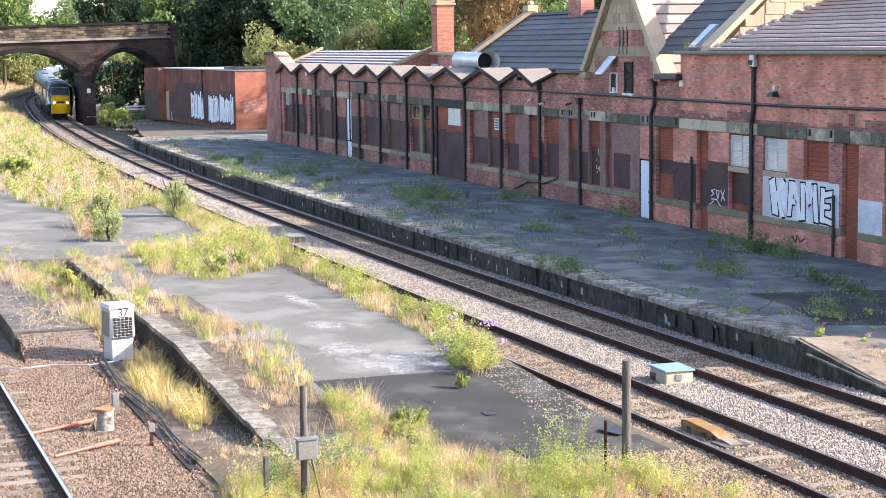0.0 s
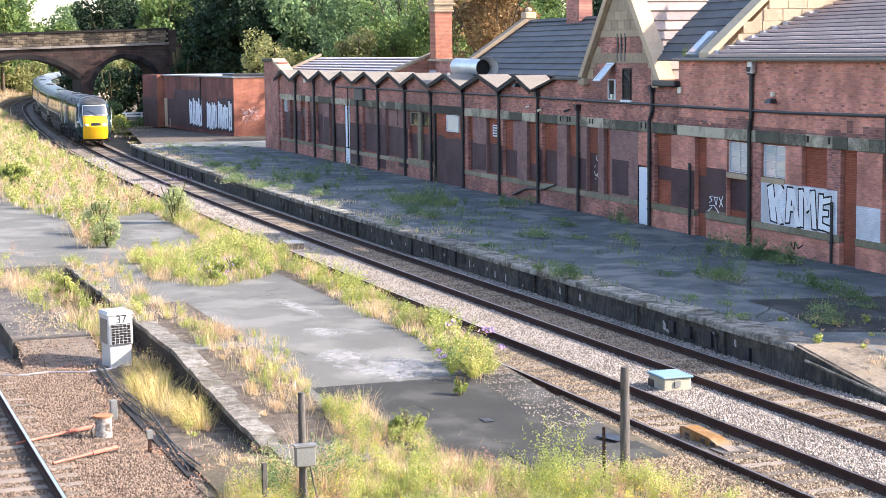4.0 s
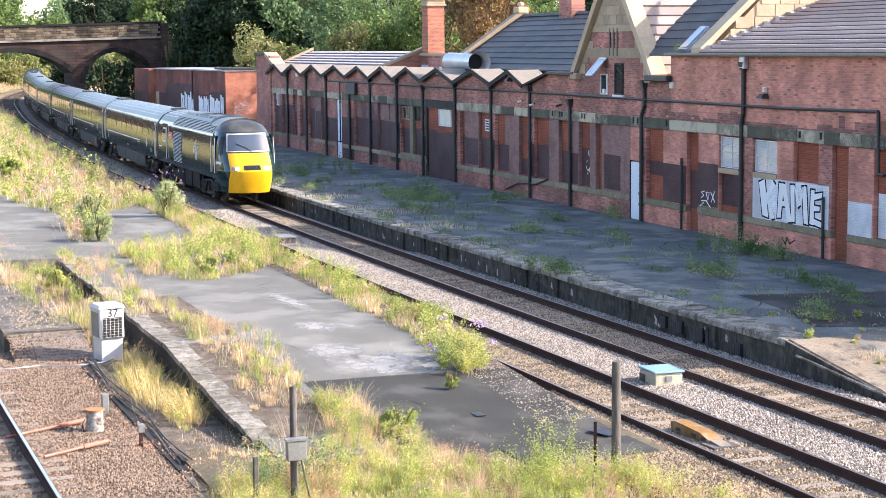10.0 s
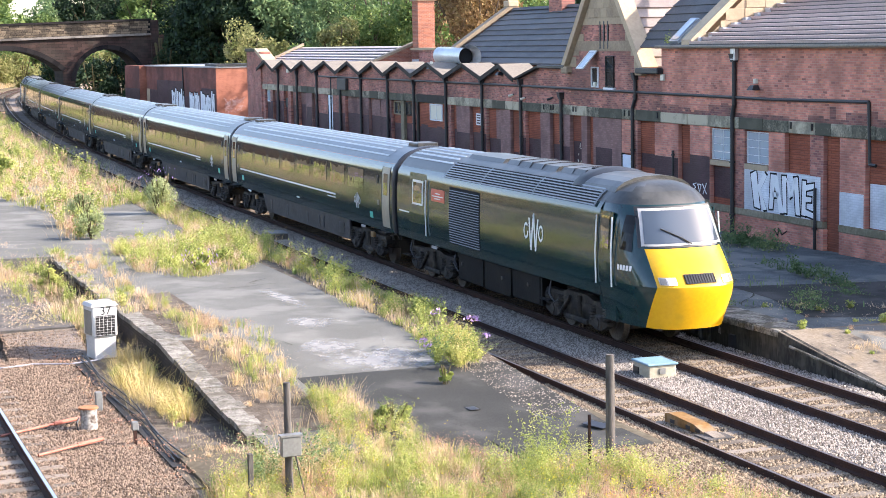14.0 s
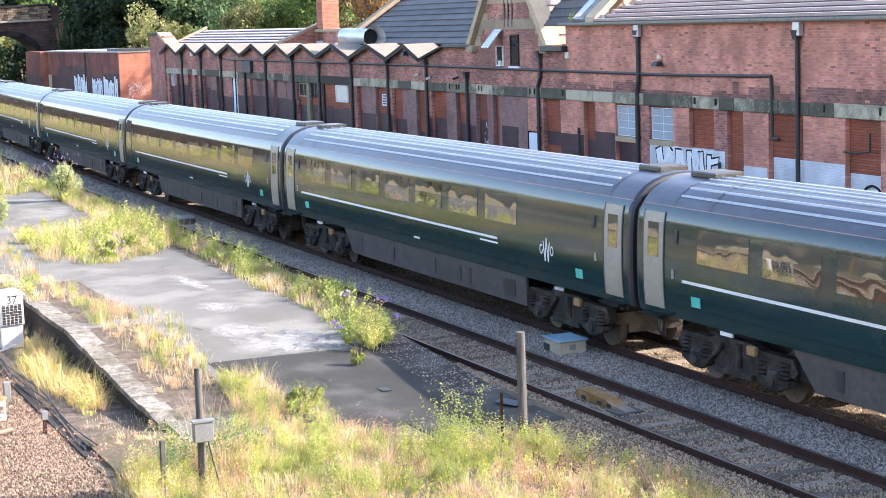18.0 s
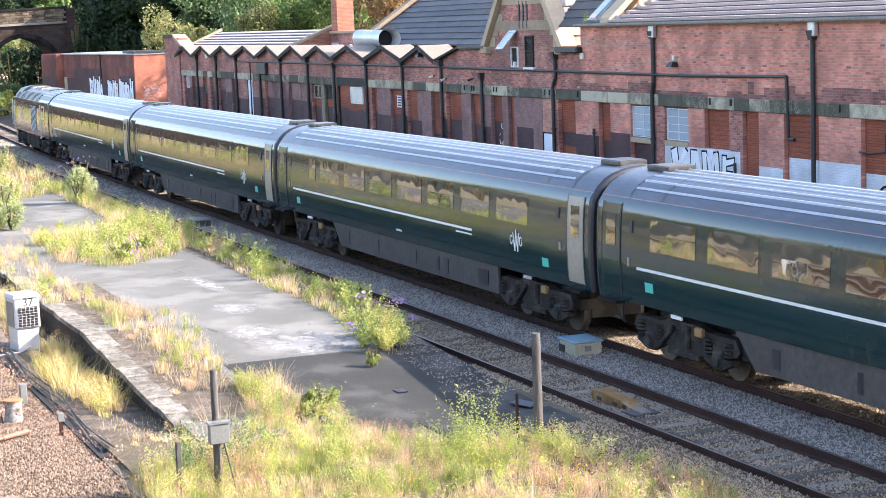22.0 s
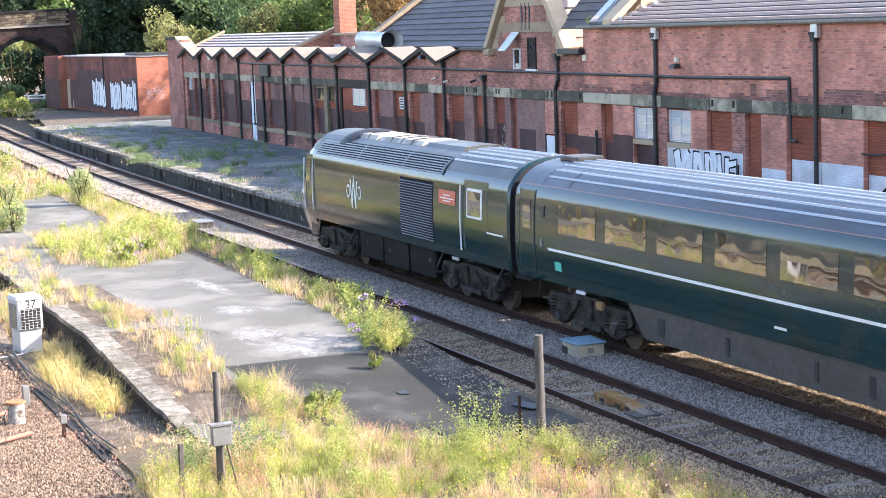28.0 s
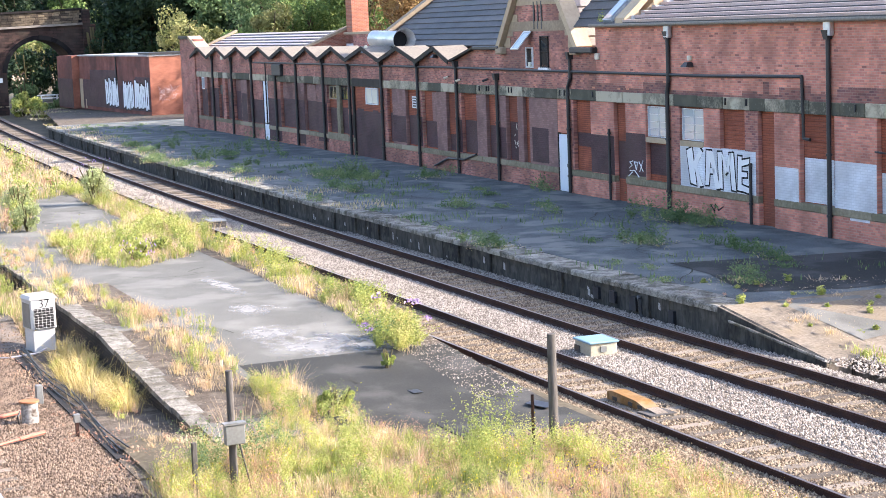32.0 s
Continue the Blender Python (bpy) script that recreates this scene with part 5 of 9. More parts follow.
# end pier
bpart("end_pier", MB().box(-82.8, -78.62, -0.1, 0.6, Z0, 6.6), M_BRICK, "soot-dark brick end pier")
bpart("pier_cap", MB().box(-82.95, -79.9, -0.2, 0.7, 6.6, 6.82, 0, 0.03), M_LINTEL)
bpart("pier_coping", MB().hexa([(-79.9, -0.2, 6.6), (-77.4, -0.2, 5.85), (-77.4, 0.7, 5.85), (-79.9, 0.7, 6.6), (-79.9, -0.2, 6.82), (-77.2, -0.2, 6.0), (-77.2, 0.7, 6.0), (-79.9, 0.7, 6.82)]), M_SANDSTONE, "sunlit sloping stone coping")


def tiled_slope(name, p, q, r, s, rows, mat, label, step=0.045, shade=0.0):
    """Courses of tiles between an eave (p to q) and a ridge (s to r)."""
    p, q, r, s = Vector(p), Vector(q), Vector(r), Vector(s)
    root = empty(name, None, building)
    tagged(root, label)
    nrm = (q - p).cross(s - p).normalized()
    if nrm.z < 0:
        nrm = -nrm
    for i in range(rows):
        t0, t1 = i / rows, (i + 1) / rows + 0.12 / rows
        a, b = p.lerp(s, t0), q.lerp(r, t0)
        c, d = q.lerp(r, min(1, t1)), p.lerp(s, min(1, t1))
        up = nrm * step
        MB().hexa([a - nrm * 0.02, b - nrm * 0.02, c - nrm * 0.02, d - nrm * 0.02, a + up, b + up, c + nrm * 0.005, d + nrm * 0.005]).done("tile_course", mat, root)
        if shade:       # dark strip that paints in the shadow under the lip of each course
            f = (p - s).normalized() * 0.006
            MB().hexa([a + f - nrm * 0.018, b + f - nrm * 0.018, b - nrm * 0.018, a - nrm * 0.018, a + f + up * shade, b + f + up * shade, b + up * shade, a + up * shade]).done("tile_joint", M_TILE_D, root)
    return root


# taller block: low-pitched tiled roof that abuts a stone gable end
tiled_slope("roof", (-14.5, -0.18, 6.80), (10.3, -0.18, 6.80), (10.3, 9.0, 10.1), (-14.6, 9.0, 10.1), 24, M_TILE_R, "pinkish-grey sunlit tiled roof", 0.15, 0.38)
bpart("roof_gutter", MB().box(-17.1, 10.3, -0.3, -0.02, 6.70, 6.82, 0, 0.04), M_COPING, "pale stone gutter")
gw = MB().prism([(0.1, 6.6), (5.2, 6.6), (5.2, 11.2), (4.9, 11.2)], "x", -15.1, -14.62)
bpart("stone_gable_end", gw, M_SANDSTONE, "sunlit yellow sandstone gable end")
for i in range(9):
    for j in range(6):
        z = 6.8 + 0.42 * i
        y0 = 0.25 + 0.5 * i + 0.75 * j
        if y0 + 0.72 < 5.1 and z < 10.6:
            bpart("ashlar", MB().box(-14.62, -14.585, y0 + 0.01 + (0.3 if i % 2 else 0), y0 + 0.73 + (0.3 if i % 2 else 0), z + 0.01, z + 0.41, 0, 0.008), M_SANDSTONE)
cp = MB().hexa([(-15.2, -0.15, 6.75), (-14.45, -0.15, 6.75), (-14.45, 4.9, 11.2), (-15.2, 4.9, 11.2), (-15.2, -0.15, 7.0), (-14.45, -0.15, 7.0), (-14.45, 4.9, 11.45), (-15.2, 4.9, 11.45)])
bpart("gable_coping", cp, M_SANDSTONE, "sandstone gable coping")
for i in range(9):
    y = 0.1 + 0.45 * i
    z = 6.82 + 0.36 * (y + 0.18)
    bpart("lead_step", MB().box(-14.58, -14.3, y, y + 0.42, z - 0.02, z + 0.16), M_LEAD)
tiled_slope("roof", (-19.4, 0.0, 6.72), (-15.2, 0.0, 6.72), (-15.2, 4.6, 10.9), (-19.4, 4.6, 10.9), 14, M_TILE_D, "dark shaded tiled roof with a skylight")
sk = tagged(empty("skylight", None, building), "small sloping skylight")
MB().hexa([(-16.6, 0.12, 6.85), (-15.9, 0.12, 6.85), (-15.9, 1.0, 7.65), (-16.6, 1.0, 7.65), (-16.6, 0.03, 6.95), (-15.9, 0.03, 6.95), (-15.9, 0.91, 7.75), (-16.6, 0.91, 7.75)]).done("skylight_frame", M_GALV, sk)
MB().add([(-16.52, 0.07, 7.02), (-15.98, 0.07, 7.02), (-15.98, 0.88, 7.76), (-16.52, 0.88, 7.76)], [(0, 1, 2, 3)]).done("pane", M_PANE, sk)

# front gable
GA, GB, GC, GZ = -25.5, -18.55, -22.0, 10.05
bpart("gable_wall", MB().prism([(GA, 5.95), (GB, 5.95), (GC, GZ)], "y", 0.0, 0.4), M_BRICK, "brick gable with stone bands")
for z0, z1 in ((6.62, 7.0), (7.62, 7.86)):
    t0, t1 = (z0 - 5.95) / (GZ - 5.95), (z1 - 5.95) / (GZ - 5.95)
    bpart("gable_band", MB().prism([(GA + (GC - GA) * t0, z0), (GB + (GC - GB) * t0, z0), (GB + (GC - GB) * t1, z1), (GA + (GC - GA) * t1, z1)], "y", -0.03, 0.02), M_GABLESTONE, "pale stone band")
t0 = (7.86 - 5.95) / (GZ - 5.95)
bpart("gable_head", MB().prism([(GA + (GC - GA) * t0, 7.86), (GB + (GC - GB) * t0, 7.86), (GC, GZ)], "y", -0.02, 0.02), M_GABLESTONE, "stone-faced gable head")
for row in range(3):
    z0 = 7.90 + 0.36 * row
    hw = (GZ - z0 - 0.4) / (GZ - 5.95) * 3.45
    k = max(1, int(hw * 2 / 0.55))
    for j in range(k):
        x = GC - hw + 2 * hw * j / k
        bpart("ashlar", MB().box(x + 0.01, x + 2 * hw / k - 0.01, -0.04, -0.015, z0, z0 + 0.34, 0, 0.006), M_GABLESTONE)
for x, sgn in ((GA, 1), (GB, -1)):
    for k in range(3):
        z = 5.98 + 0.45 * k
        xx = x + sgn * (z - 5.95) * 3.45 / (GZ - 5.95)
        bpart("quoin", MB().prism([(xx + sgn * 0.05, z), (xx + sgn * (0.75 - 0.1 * (k % 2)), z), (xx + sgn * (0.75 - 0.1 * (k % 2)), z + 0.4), (xx + sgn * 0.4, z + 0.4)], "y", -0.025, 0.02), M_GABLESTONE)
for x in (-22.35, -22.0, -21.65):
    bpart("slit", MB().box(x - 0.05, x + 0.05, -0.035, 0.0, 6.7, 7.75), M_BLACK)
for sgn, x in ((1, GA), (-1, GB)):
    a, b = Vector((x - sgn * 0.12, 0, 5.85)), Vector((GC, 0, GZ + 0.12))
    n = Vector((-sgn * 0.77, 0, 0.64)) * 0.28
    cp = MB().prism([(q.x, q.z) for q in (a, b, b + n, a + n)], "y", -0.22, 0.42)
    bpart("gable_coping", cp, M_SANDSTONE, "sandstone gable coping")
    bpart("kneeler", MB().box(x - 0.3, x + 0.3, -0.25, 0.42, 5.72, 6.0, 0, 0.04), M_GABLESTONE)
# sun and shade are in the tile colours: paler slope, then darker slope
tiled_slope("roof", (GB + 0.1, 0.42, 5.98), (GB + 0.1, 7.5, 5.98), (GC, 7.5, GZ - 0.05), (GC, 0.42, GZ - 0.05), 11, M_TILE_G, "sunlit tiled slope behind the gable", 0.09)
tiled_slope("roof", (GA - 0.1, 7.5, 5.98), (GA - 0.1, 0.42, 5.98), (GC, 0.42, GZ - 0.05), (GC, 7.5, GZ - 0.05), 11, M_TILE_D, "tiled slope behind the gable, toned dark as its shaded side")
window(21.1, 21.85, 5.22, 6.42, 1, 2, -0.01, M_DARKTIMBER, M_DPANE, "narrow dark gable window")
window(22.55, 23.2, 5.2, 6.0, 1, 1, -0.01, M_WWIN, M_DPANE, "white gable window with an open light")
ol = tagged(empty("open_light", pose(-22.9, -0.06, 6.62, -42, 0, 0), building), "white top-hung window light standing open")
MB().box(-0.34, 0.34, -0.02, 0.02, -0.92, -0.85).box(-0.34, 0.34, -0.02, 0.02, -0.07, 0.0).box(-0.34, -0.27, -0.02, 0.02, -0.85, -0.07).box(0.27, 0.34, -0.02, 0.02, -0.85, -0.07).done("light_frame", M_WWIN, ol)
MB().box(-0.27, 0.27, -0.006, 0.006, -0.85, -0.07).done("pane", M_PANE, ol)
bpart("sill_stone", MB().box(-21.95, -21.0, -0.1, 0.0, 5.14, 5.22), M_WWIN)

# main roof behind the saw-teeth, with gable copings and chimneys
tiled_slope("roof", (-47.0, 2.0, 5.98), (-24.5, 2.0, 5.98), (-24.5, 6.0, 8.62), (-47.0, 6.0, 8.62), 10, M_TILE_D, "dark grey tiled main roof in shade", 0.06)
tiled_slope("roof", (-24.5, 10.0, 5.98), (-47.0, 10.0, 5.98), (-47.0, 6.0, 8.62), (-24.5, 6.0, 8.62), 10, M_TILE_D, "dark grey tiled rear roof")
bpart("gable_wall", MB().prism([(2.0, 5.0), (10.0, 5.0), (10, 5.98), (6.0, 8.62), (2, 5.98)], "x", -47.3, -46.9), M_BRICKX)
for s in (-1, 1):
    bpart("gable_coping", MB().prism([(6 + s * 4.2, 5.95), (6, 8.75), (6, 9.0), (6 + s * 4.2, 6.2)], "x", -47.45, -46.85), M_GABLESTONE)
bpart("gable_finial", MB().box(-47.5, -46.8, 5.7, 6.3, 8.8, 9.15, 0, 0.05).box(-47.35, -46.95, 5.85, 6.15, 9.15, 9.4, 0, 0.08), M_SANDSTONE, "stone gable finial")
bpart("ridge_tiles", MB().prism([(5.85, 8.62), (6.15, 8.62), (6.0, 8.76)], "x", -46.8, -24.0), M_TILE_D)


def chimney(x, y, w, d, z0, z1, cap):
    root = tagged(empty("chimney", None, building), "tall red brick chimney stack")
    MB().box(x - w / 2, x + w / 2, y - d / 2, y + d / 2, z0, z1).done("shaft", M_BRICK if not cap else M_BRICKX, root)
    if cap:
        for k, (g, a, b) in enumerate(((0.10, 0, 0.12), (0.04, 0.12, 0.40), (0.16, 0.40, 0.52), (0.08, 0.52, 0.95), (0.2, 0.95, 1.1))):
            MB().box(x - w / 2 - g, x + w / 2 + g, y - d / 2 - g, y + d / 2 + g, z1 + a - 0.6, z1 + b - 0.6, 0, 0.02).done("cap_course", M_GABLESTONE, root)
    MB().box(x - w / 2 - 0.05, x + w / 2 + 0.05, y - d / 2 - 0.05, y + d / 2 + 0.05, z0 - 0.02, z0 + 0.18).done("flashing", M_LEAD, root)
    return root


chimney(-40.3, 6.0, 1.6, 0.7, 8.2, 10.9, False)
chimney(-56.6, 4.3, 1.05, 1.0, 5.9, 10.0, True)
tiled_slope("roof", (-83.0, 1.2, 5.70), (-57.9, 1.2, 5.70), (-57.9, 4.1, 6.84), (-83.0, 4.1, 6.84), 7, M_TILE_R, "grey tiled roof with sunlit courses", 0.10, 0.55)
tiled_slope("roof", (-57.9, 7.0, 5.70), (-83.0, 7.0, 5.70), (-83.0, 4.1, 6.84), (-57.9, 4.1, 6.84), 7, M_TILE_R, "grey tiled rear roof")
bpart("brick_gable", MB().prism([(0.6, 5.0), (7.4, 5.0), (7.4, 5.7), (4.2, 7.0), (0.6, 5.55)], "x", -57.9, -57.5), M_BRICKX, "sunlit brick gable end")
bpart("gable_coping", MB().prism([(0.5, 5.52), (4.2, 7.0), (4.2, 7.15), (0.5, 5.67)], "x", -58.05, -57.4), M_GABLESTONE)
bpart("gable_coping", MB().prism([(1.0, 5.6), (4.1, 6.95), (4.1, 7.12), (1.0, 5.77)], "x", -83.3, -82.8), M_GABLESTONE)
bpart("parapet", MB().box(-57.4, -47.4, 3.8, 4.2, 5.3, 6.6), M_BRICK)
bpart("parapet_coping", MB().box(-57.4, -47.4, 3.7, 4.3, 6.6, 6.74), M_GABLESTONE)
du = tagged(empty("roof_duct", None, building), "silver galvanised ventilation duct with a dark mouth")
MB().cyl((-45.6, 1.5, 6.38), (-41.7, 1.5, 6.32), 0.42, None, 24, caps=False).done("duct", M_GALV, du, "", 40)
for x in (-45.5, -45.1, -44.7, -42.9):
    MB().cyl((x, 1.5, 6.37), (x + 0.08, 1.5, 6.37), 0.455, None, 24, caps=False).done("duct_ring", M_GALV, du)
MB().cyl((-41.7, 1.5, 6.32), (-41.2, 1.5, 6.31), 0.42, 0.58, 24, caps=False).done("duct_bell", M_GALV, du, "", 40)
MB().cyl((-42.1, 1.5, 6.32), (-42.0, 1.5, 6.32), 0.415, None, 24).done("duct_baffle", M_INK, du)
for x in (-45.0, -42.4):
    MB().box(x - 0.05, x + 0.05, 1.2, 1.8, 5.4, 6.0).done("duct_stand", M_BLACK, du)

# ---- brick shed beyond the platform ----
M_SHEDBRICK = brickwork("shed_orange_brick", (0.33, 0.13, 0.085), (0.26, 0.10, 0.068), (0.36, 0.15, 0.10), axis="y")
M_SHEDFRONT = brickwork("shed_front_brick", (0.26, 0.10, 0.078), (0.19, 0.075, 0.06), (0.15, 0.075, 0.06), stain=(0.09, 0.05, 0.045), stain_amt=0.6, stain_scale=0.3)
M_ROOFFELT = surf("roof_felt", (0.30, 0.30, 0.31), (0.42, 0.42, 0.43), 0.6, 8, 0.7, bump=0.2)
shed = tagged(empty("brick_shed", pose(-142.1, 35.5, 0.45, 0, 0, 2.0)), "flat-roofed orange brick shed with painted graffiti", "shed")
MB().box(-23.3, 0, 0, 6, 0, 4.8).done("wall", [M_SHEDFRONT], shed)
MB().box(0.002, 0.06, 0, 6, 0, 4.8).done("end_wall", M_SHEDBRICK, shed, "sunlit orange brick end wall")
MB().box(-29.0, -23.3, -0.65, 6, 0, 4.85).done("wing_wall", M_SHEDFRONT, shed)
MB().box(-23.298, -23.24, -0.65, 0, 0, 4.85).done("wing_end", M_SHEDBRICK, shed)
MB().box(-23.2, 0.15, -0.15, 6.1, 4.8, 4.92).done("roof_slab", M_ROOFFELT, shed)
MB().box(-3.0, 0.25, -0.05, 6.3, 4.95, 5.1).done("roof_upstand", M_BLACK, shed)
for a, b, z0, z1 in ((-23.2, -19.2, 0.3, 2.7), (-19.2, -10.0, 0.3, 3.6), (-10.0, -4.4, 0.3, 2.3), (-4.4, -0.1, 0.3, 3.1)):
    MB().box(a, b, -0.02 - 0.001 * abs(a), 0.0, z0, z1).done("painted_patch", M_BROWN_P, shed)
MB().box(-29.0, -23.3, -0.67, -0.65, 0.1, 2.75).done("painted_patch", M_BROWN_P, shed)
MB().box(-23.0, -21.9, -0.06, 0.02, 0.1, 2.75).done("door", M_SANDSTONE, shed, "pale timber door")
MB().box(-21.2, -20.9, -0.05, 0.02, 0.1, 0.9).done("meter_box", M_SANDSTONE, shed)
MB().cyl((-10.0, -0.08, 2.3), (-10.0, -0.08, 4.8), 0.06, None, 8).done("downpipe", M_BLACK, shed)
random.seed(11)
for x0, x1, z0, z1 in ((-13.9, -9.7, 0.5, 2.9), (-8.2, -4.9, 0.35, 2.75), (-4.7, -0.35, 0.35, 2.8)):
    n = 4
    for i in range(n):
        x, w = x0 + (x1 - x0) * i / n, (x1 - x0) / n
        for grow, yy, mat, nm in ((0.09, -0.045, M_INK, "graffiti_outline"), (0.0, -0.05, M_SPRAY, "graffiti_stroke")):
            rg = random.Random(int(40 * x))
            fat, lean, top, low = rg.uniform(0.22, 0.32) * w, rg.uniform(-0.2, 0.25), z1 - 0.35 * rg.random(), z0 + 0.3 * rg.random()
            strokes = [[(x + 0.2 * w, low), (x + 0.2 * w + lean, top)], [(x + 0.72 * w, low + 0.1), (x + 0.72 * w + lean * 0.5, top - 0.2)]]
            strokes.append([(x + 0.2 * w, rg.uniform(low + 0.3, top - 0.3)), (x + 0.75 * w, rg.uniform(low + 0.3, top - 0.2))])
            if i % 2:
                strokes.append([(x + 0.15 * w, low + 0.15), (x + 0.8 * w, low + 0.2)])
            else:
                strokes.append([(x + 0.2 * w, top - 0.15), (x + 0.8 * w, top - 0.3)])
            g = MB()
            for k, ((ax, az), (bx, bz)) in enumerate(strokes):
                d = Vector((bx - ax, bz - az)).normalized()
                e, f = Vector((-d.y, d.x)) * (fat * (0.75 if k < 2 else 0.5) + grow), d * (0.1 + grow)
                yk = yy - 0.0006 * k
                g.add([(ax - f.x - e.x, yk, az - f.y - e.y), (ax - f.x + e.x, yk, az - f.y + e.y), (bx + f.x + e.x, yk, bz + f.y + e.y), (bx + f.x - e.x, yk, bz + f.y - e.y)], [(0, 1, 2, 3)])
            g.done(nm, mat, shed)
tg = MB()
for i in range(70):
    y, z = 0.7 + 1.5 * random.random(), 1.25 + 1.0 * random.random()
    tg.tube([(0.09, y, z), (0.09, y + random.uniform(-0.3, 0.3), z + random.uniform(-0.3, 0.3))], 0.013, 5)
tg.done("graffiti_scrawl", surf("pink_spray_paint", (0.50, 0.36, 0.36), (0.62, 0.48, 0.48), 3, 30, 0.7, bump=0.0), shed, "white and pink graffiti tag")
MB().prism([(3.3, 0.0), (4.9, 0.0), (4.9, 2.3), (4.1, 2.9), (3.3, 2.3)], "x", 0.06, 0.5).done("porch", M_BROWN_P, shed, "small gabled brown doorway")

# gate and railings between shed and building
gate = tagged(empty("metal_gate", pose(-137.6, 38.2, 0.5, 0, 0, 70)), "rusty upright metal railings and gate", "gate")
for i in range(12):
    MB().cyl((0.28 * i, 0, 0), (0.28 * i, 0, 2.4), 0.035, None, 6).done("railing", M_RAIL, gate)
for z in (0.3, 1.3, 2.2):
    MB().box(-0.1, 3.2, -0.03, 0.03, z, z + 0.06).done("cross_rail", M_RAIL, gate)
for x in (-0.2, 1.6):
    MB().cyl((x, 0, 0), (x, 0, 3.1), 0.08, None, 8).done("gate_post", M_RAIL, gate)
M_SIGNY = surf("yellow_sign", (0.75, 0.55, 0.03), (0.8, 0.6, 0.05), 2, 12, 0.5, bump=0.0)
sg = tagged(empty("warning_sign", pose(-131.8, 36.2, 0.5)), "small yellow warning sign on a yellow post", "sign")
MB().cyl((0, 0, 0), (0, 0, 1.7), 0.06, None, 8).done("post", M_SIGNY, sg)
MB().box(0.06, 0.1, -0.45, 0.45, 1.3, 2.1).box(-0.1, -0.06, -0.4, 0.4, 1.3, 2.1).done("sign_plate", M_SIGNY, sg)
for i in range(3):
    MB().box(0.1, 0.11, -0.33 + 0.25 * i, -0.15 + 0.25 * i, 1.5, 1.9).done("lettering_bar", M_INK, sg)

# ---- road bridge ----
M_BSTONE = brickwork("bridge_stone", (0.065, 0.038, 0.032), (0.034, 0.023, 0.021), (0.02, 0.017, 0.015), wide=0.85, high=0.34, axis="y", joint=0.02, stain=(0.055, 0.047, 0.038), stain_amt=0.5, stain_scale=0.3)
M_PARAPET = surf("parapet_stone", (0.045, 0.035, 0.028), (0.19, 0.15, 0.105), 0.8, 9, 0.9, bump=0.5, rand=0.3, stain=(0.03, 0.026, 0.022), stain_scale=0.45, stain_amt=0.9)
M_STRING = surf("string_course_stone", (0.16, 0.14, 0.12), (0.28, 0.25, 0.22), 0.6, 8, 0.9, bump=0.3, stain=(0.05, 0.045, 0.04), stain_scale=0.4, stain_amt=0.7)
M_BDARK = surf("dark_arch_stone", (0.009, 0.008, 0.009), (0.022, 0.019, 0.019), 0.9, 8, 0.9, bump=0.4, rand=0.4)
bridge = tagged(empty("road_bridge", pose(-183.9, 0, 0.733) @ Matrix.Scale(0.897, 4)), "dark stone arched road bridge over the railway", "bridge")


def climb(y, z):
    """Height of a course of the bridge at y: the road climbs to the right."""
    return z + 0.024 * (y - 24.4)


def round_arch(c, zc, r, y0, y1, n=18):
    a0, a1 = math.acos((y0 - c) / r), math.acos((y1 - c) / r)
    return [(c + r * math.cos(a0 + (a1 - a0) * i / n), zc + r * math.sin(a0 + (a1 - a0) * i / n)) for i in range(n + 1)]


A1, A2 = round_arch(27.2, -2.4, 9.3, 20.9, 33.5), round_arch(38.7, 3.0, 3.85, 34.86, 42.54)
for A in (A1, A2):
    MB().prism(A + [(A[-1][0], climb(A[-1][0], 7.9)), (A[0][0], climb(A[0][0], 7.9))], "x", -6.0, 0.0).done("spandrel_wall", M_BSTONE, bridge)
for y0, y1 in ((33.5, 34.86), (42.54, 45.2), (-40.0, 20.9)):
    MB().prism([(y0, -1.5), (y1, -1.5), (y1, climb(y1, 7.9)), (y0, climb(y0, 7.9))], "x", -6.02, 0.02).done("pier", M_BSTONE, bridge)
for A, c, zc, w in ((A1, 27.2, -2.4, 0.52), (A2, 38.7, 3.0, 0.5)):
    for (ya, za), (yb, zb) in zip(A[:-1], A[1:]):
        def outw(y, z):
            d = Vector((y - c, z - zc)).normalized()
            return (y + d.x * w, z + d.y * w)
        MB().prism([(ya, za), (yb, zb), outw(yb, zb), outw(ya, za)], "x", -0.05, 0.16).done("arch_stone", M_BDARK, bridge)
for nm, z0, z1, xa, xb, ye, mat, lab in (("string_course", 7.9, 8.16, -0.4, 0.3, 43.7, M_STRING, "projecting pale stone string course"), ("coping", 9.58, 9.82, -0.55, 0.14, 43.8, M_BDARK, "dark stone coping"),
                                    ("parapet_core", 8.16, 9.58, -0.45, -0.06, 43.7, M_BDARK, ""), ("far_parapet", 7.9, 9.7, -6.0, -5.5, 43.7, M_BDARK, ""), ("deck", 7.6, 7.9, -5.5, -0.45, 45.2, M_BDARK, "")):
    MB().prism([(-40, climb(-40, z0)), (ye, climb(ye, z0)), (ye, climb(ye, z1)), (-40, climb(-40, z1))], "x", xa, xb).done(nm, mat, bridge, lab)
rb = random.Random(31)
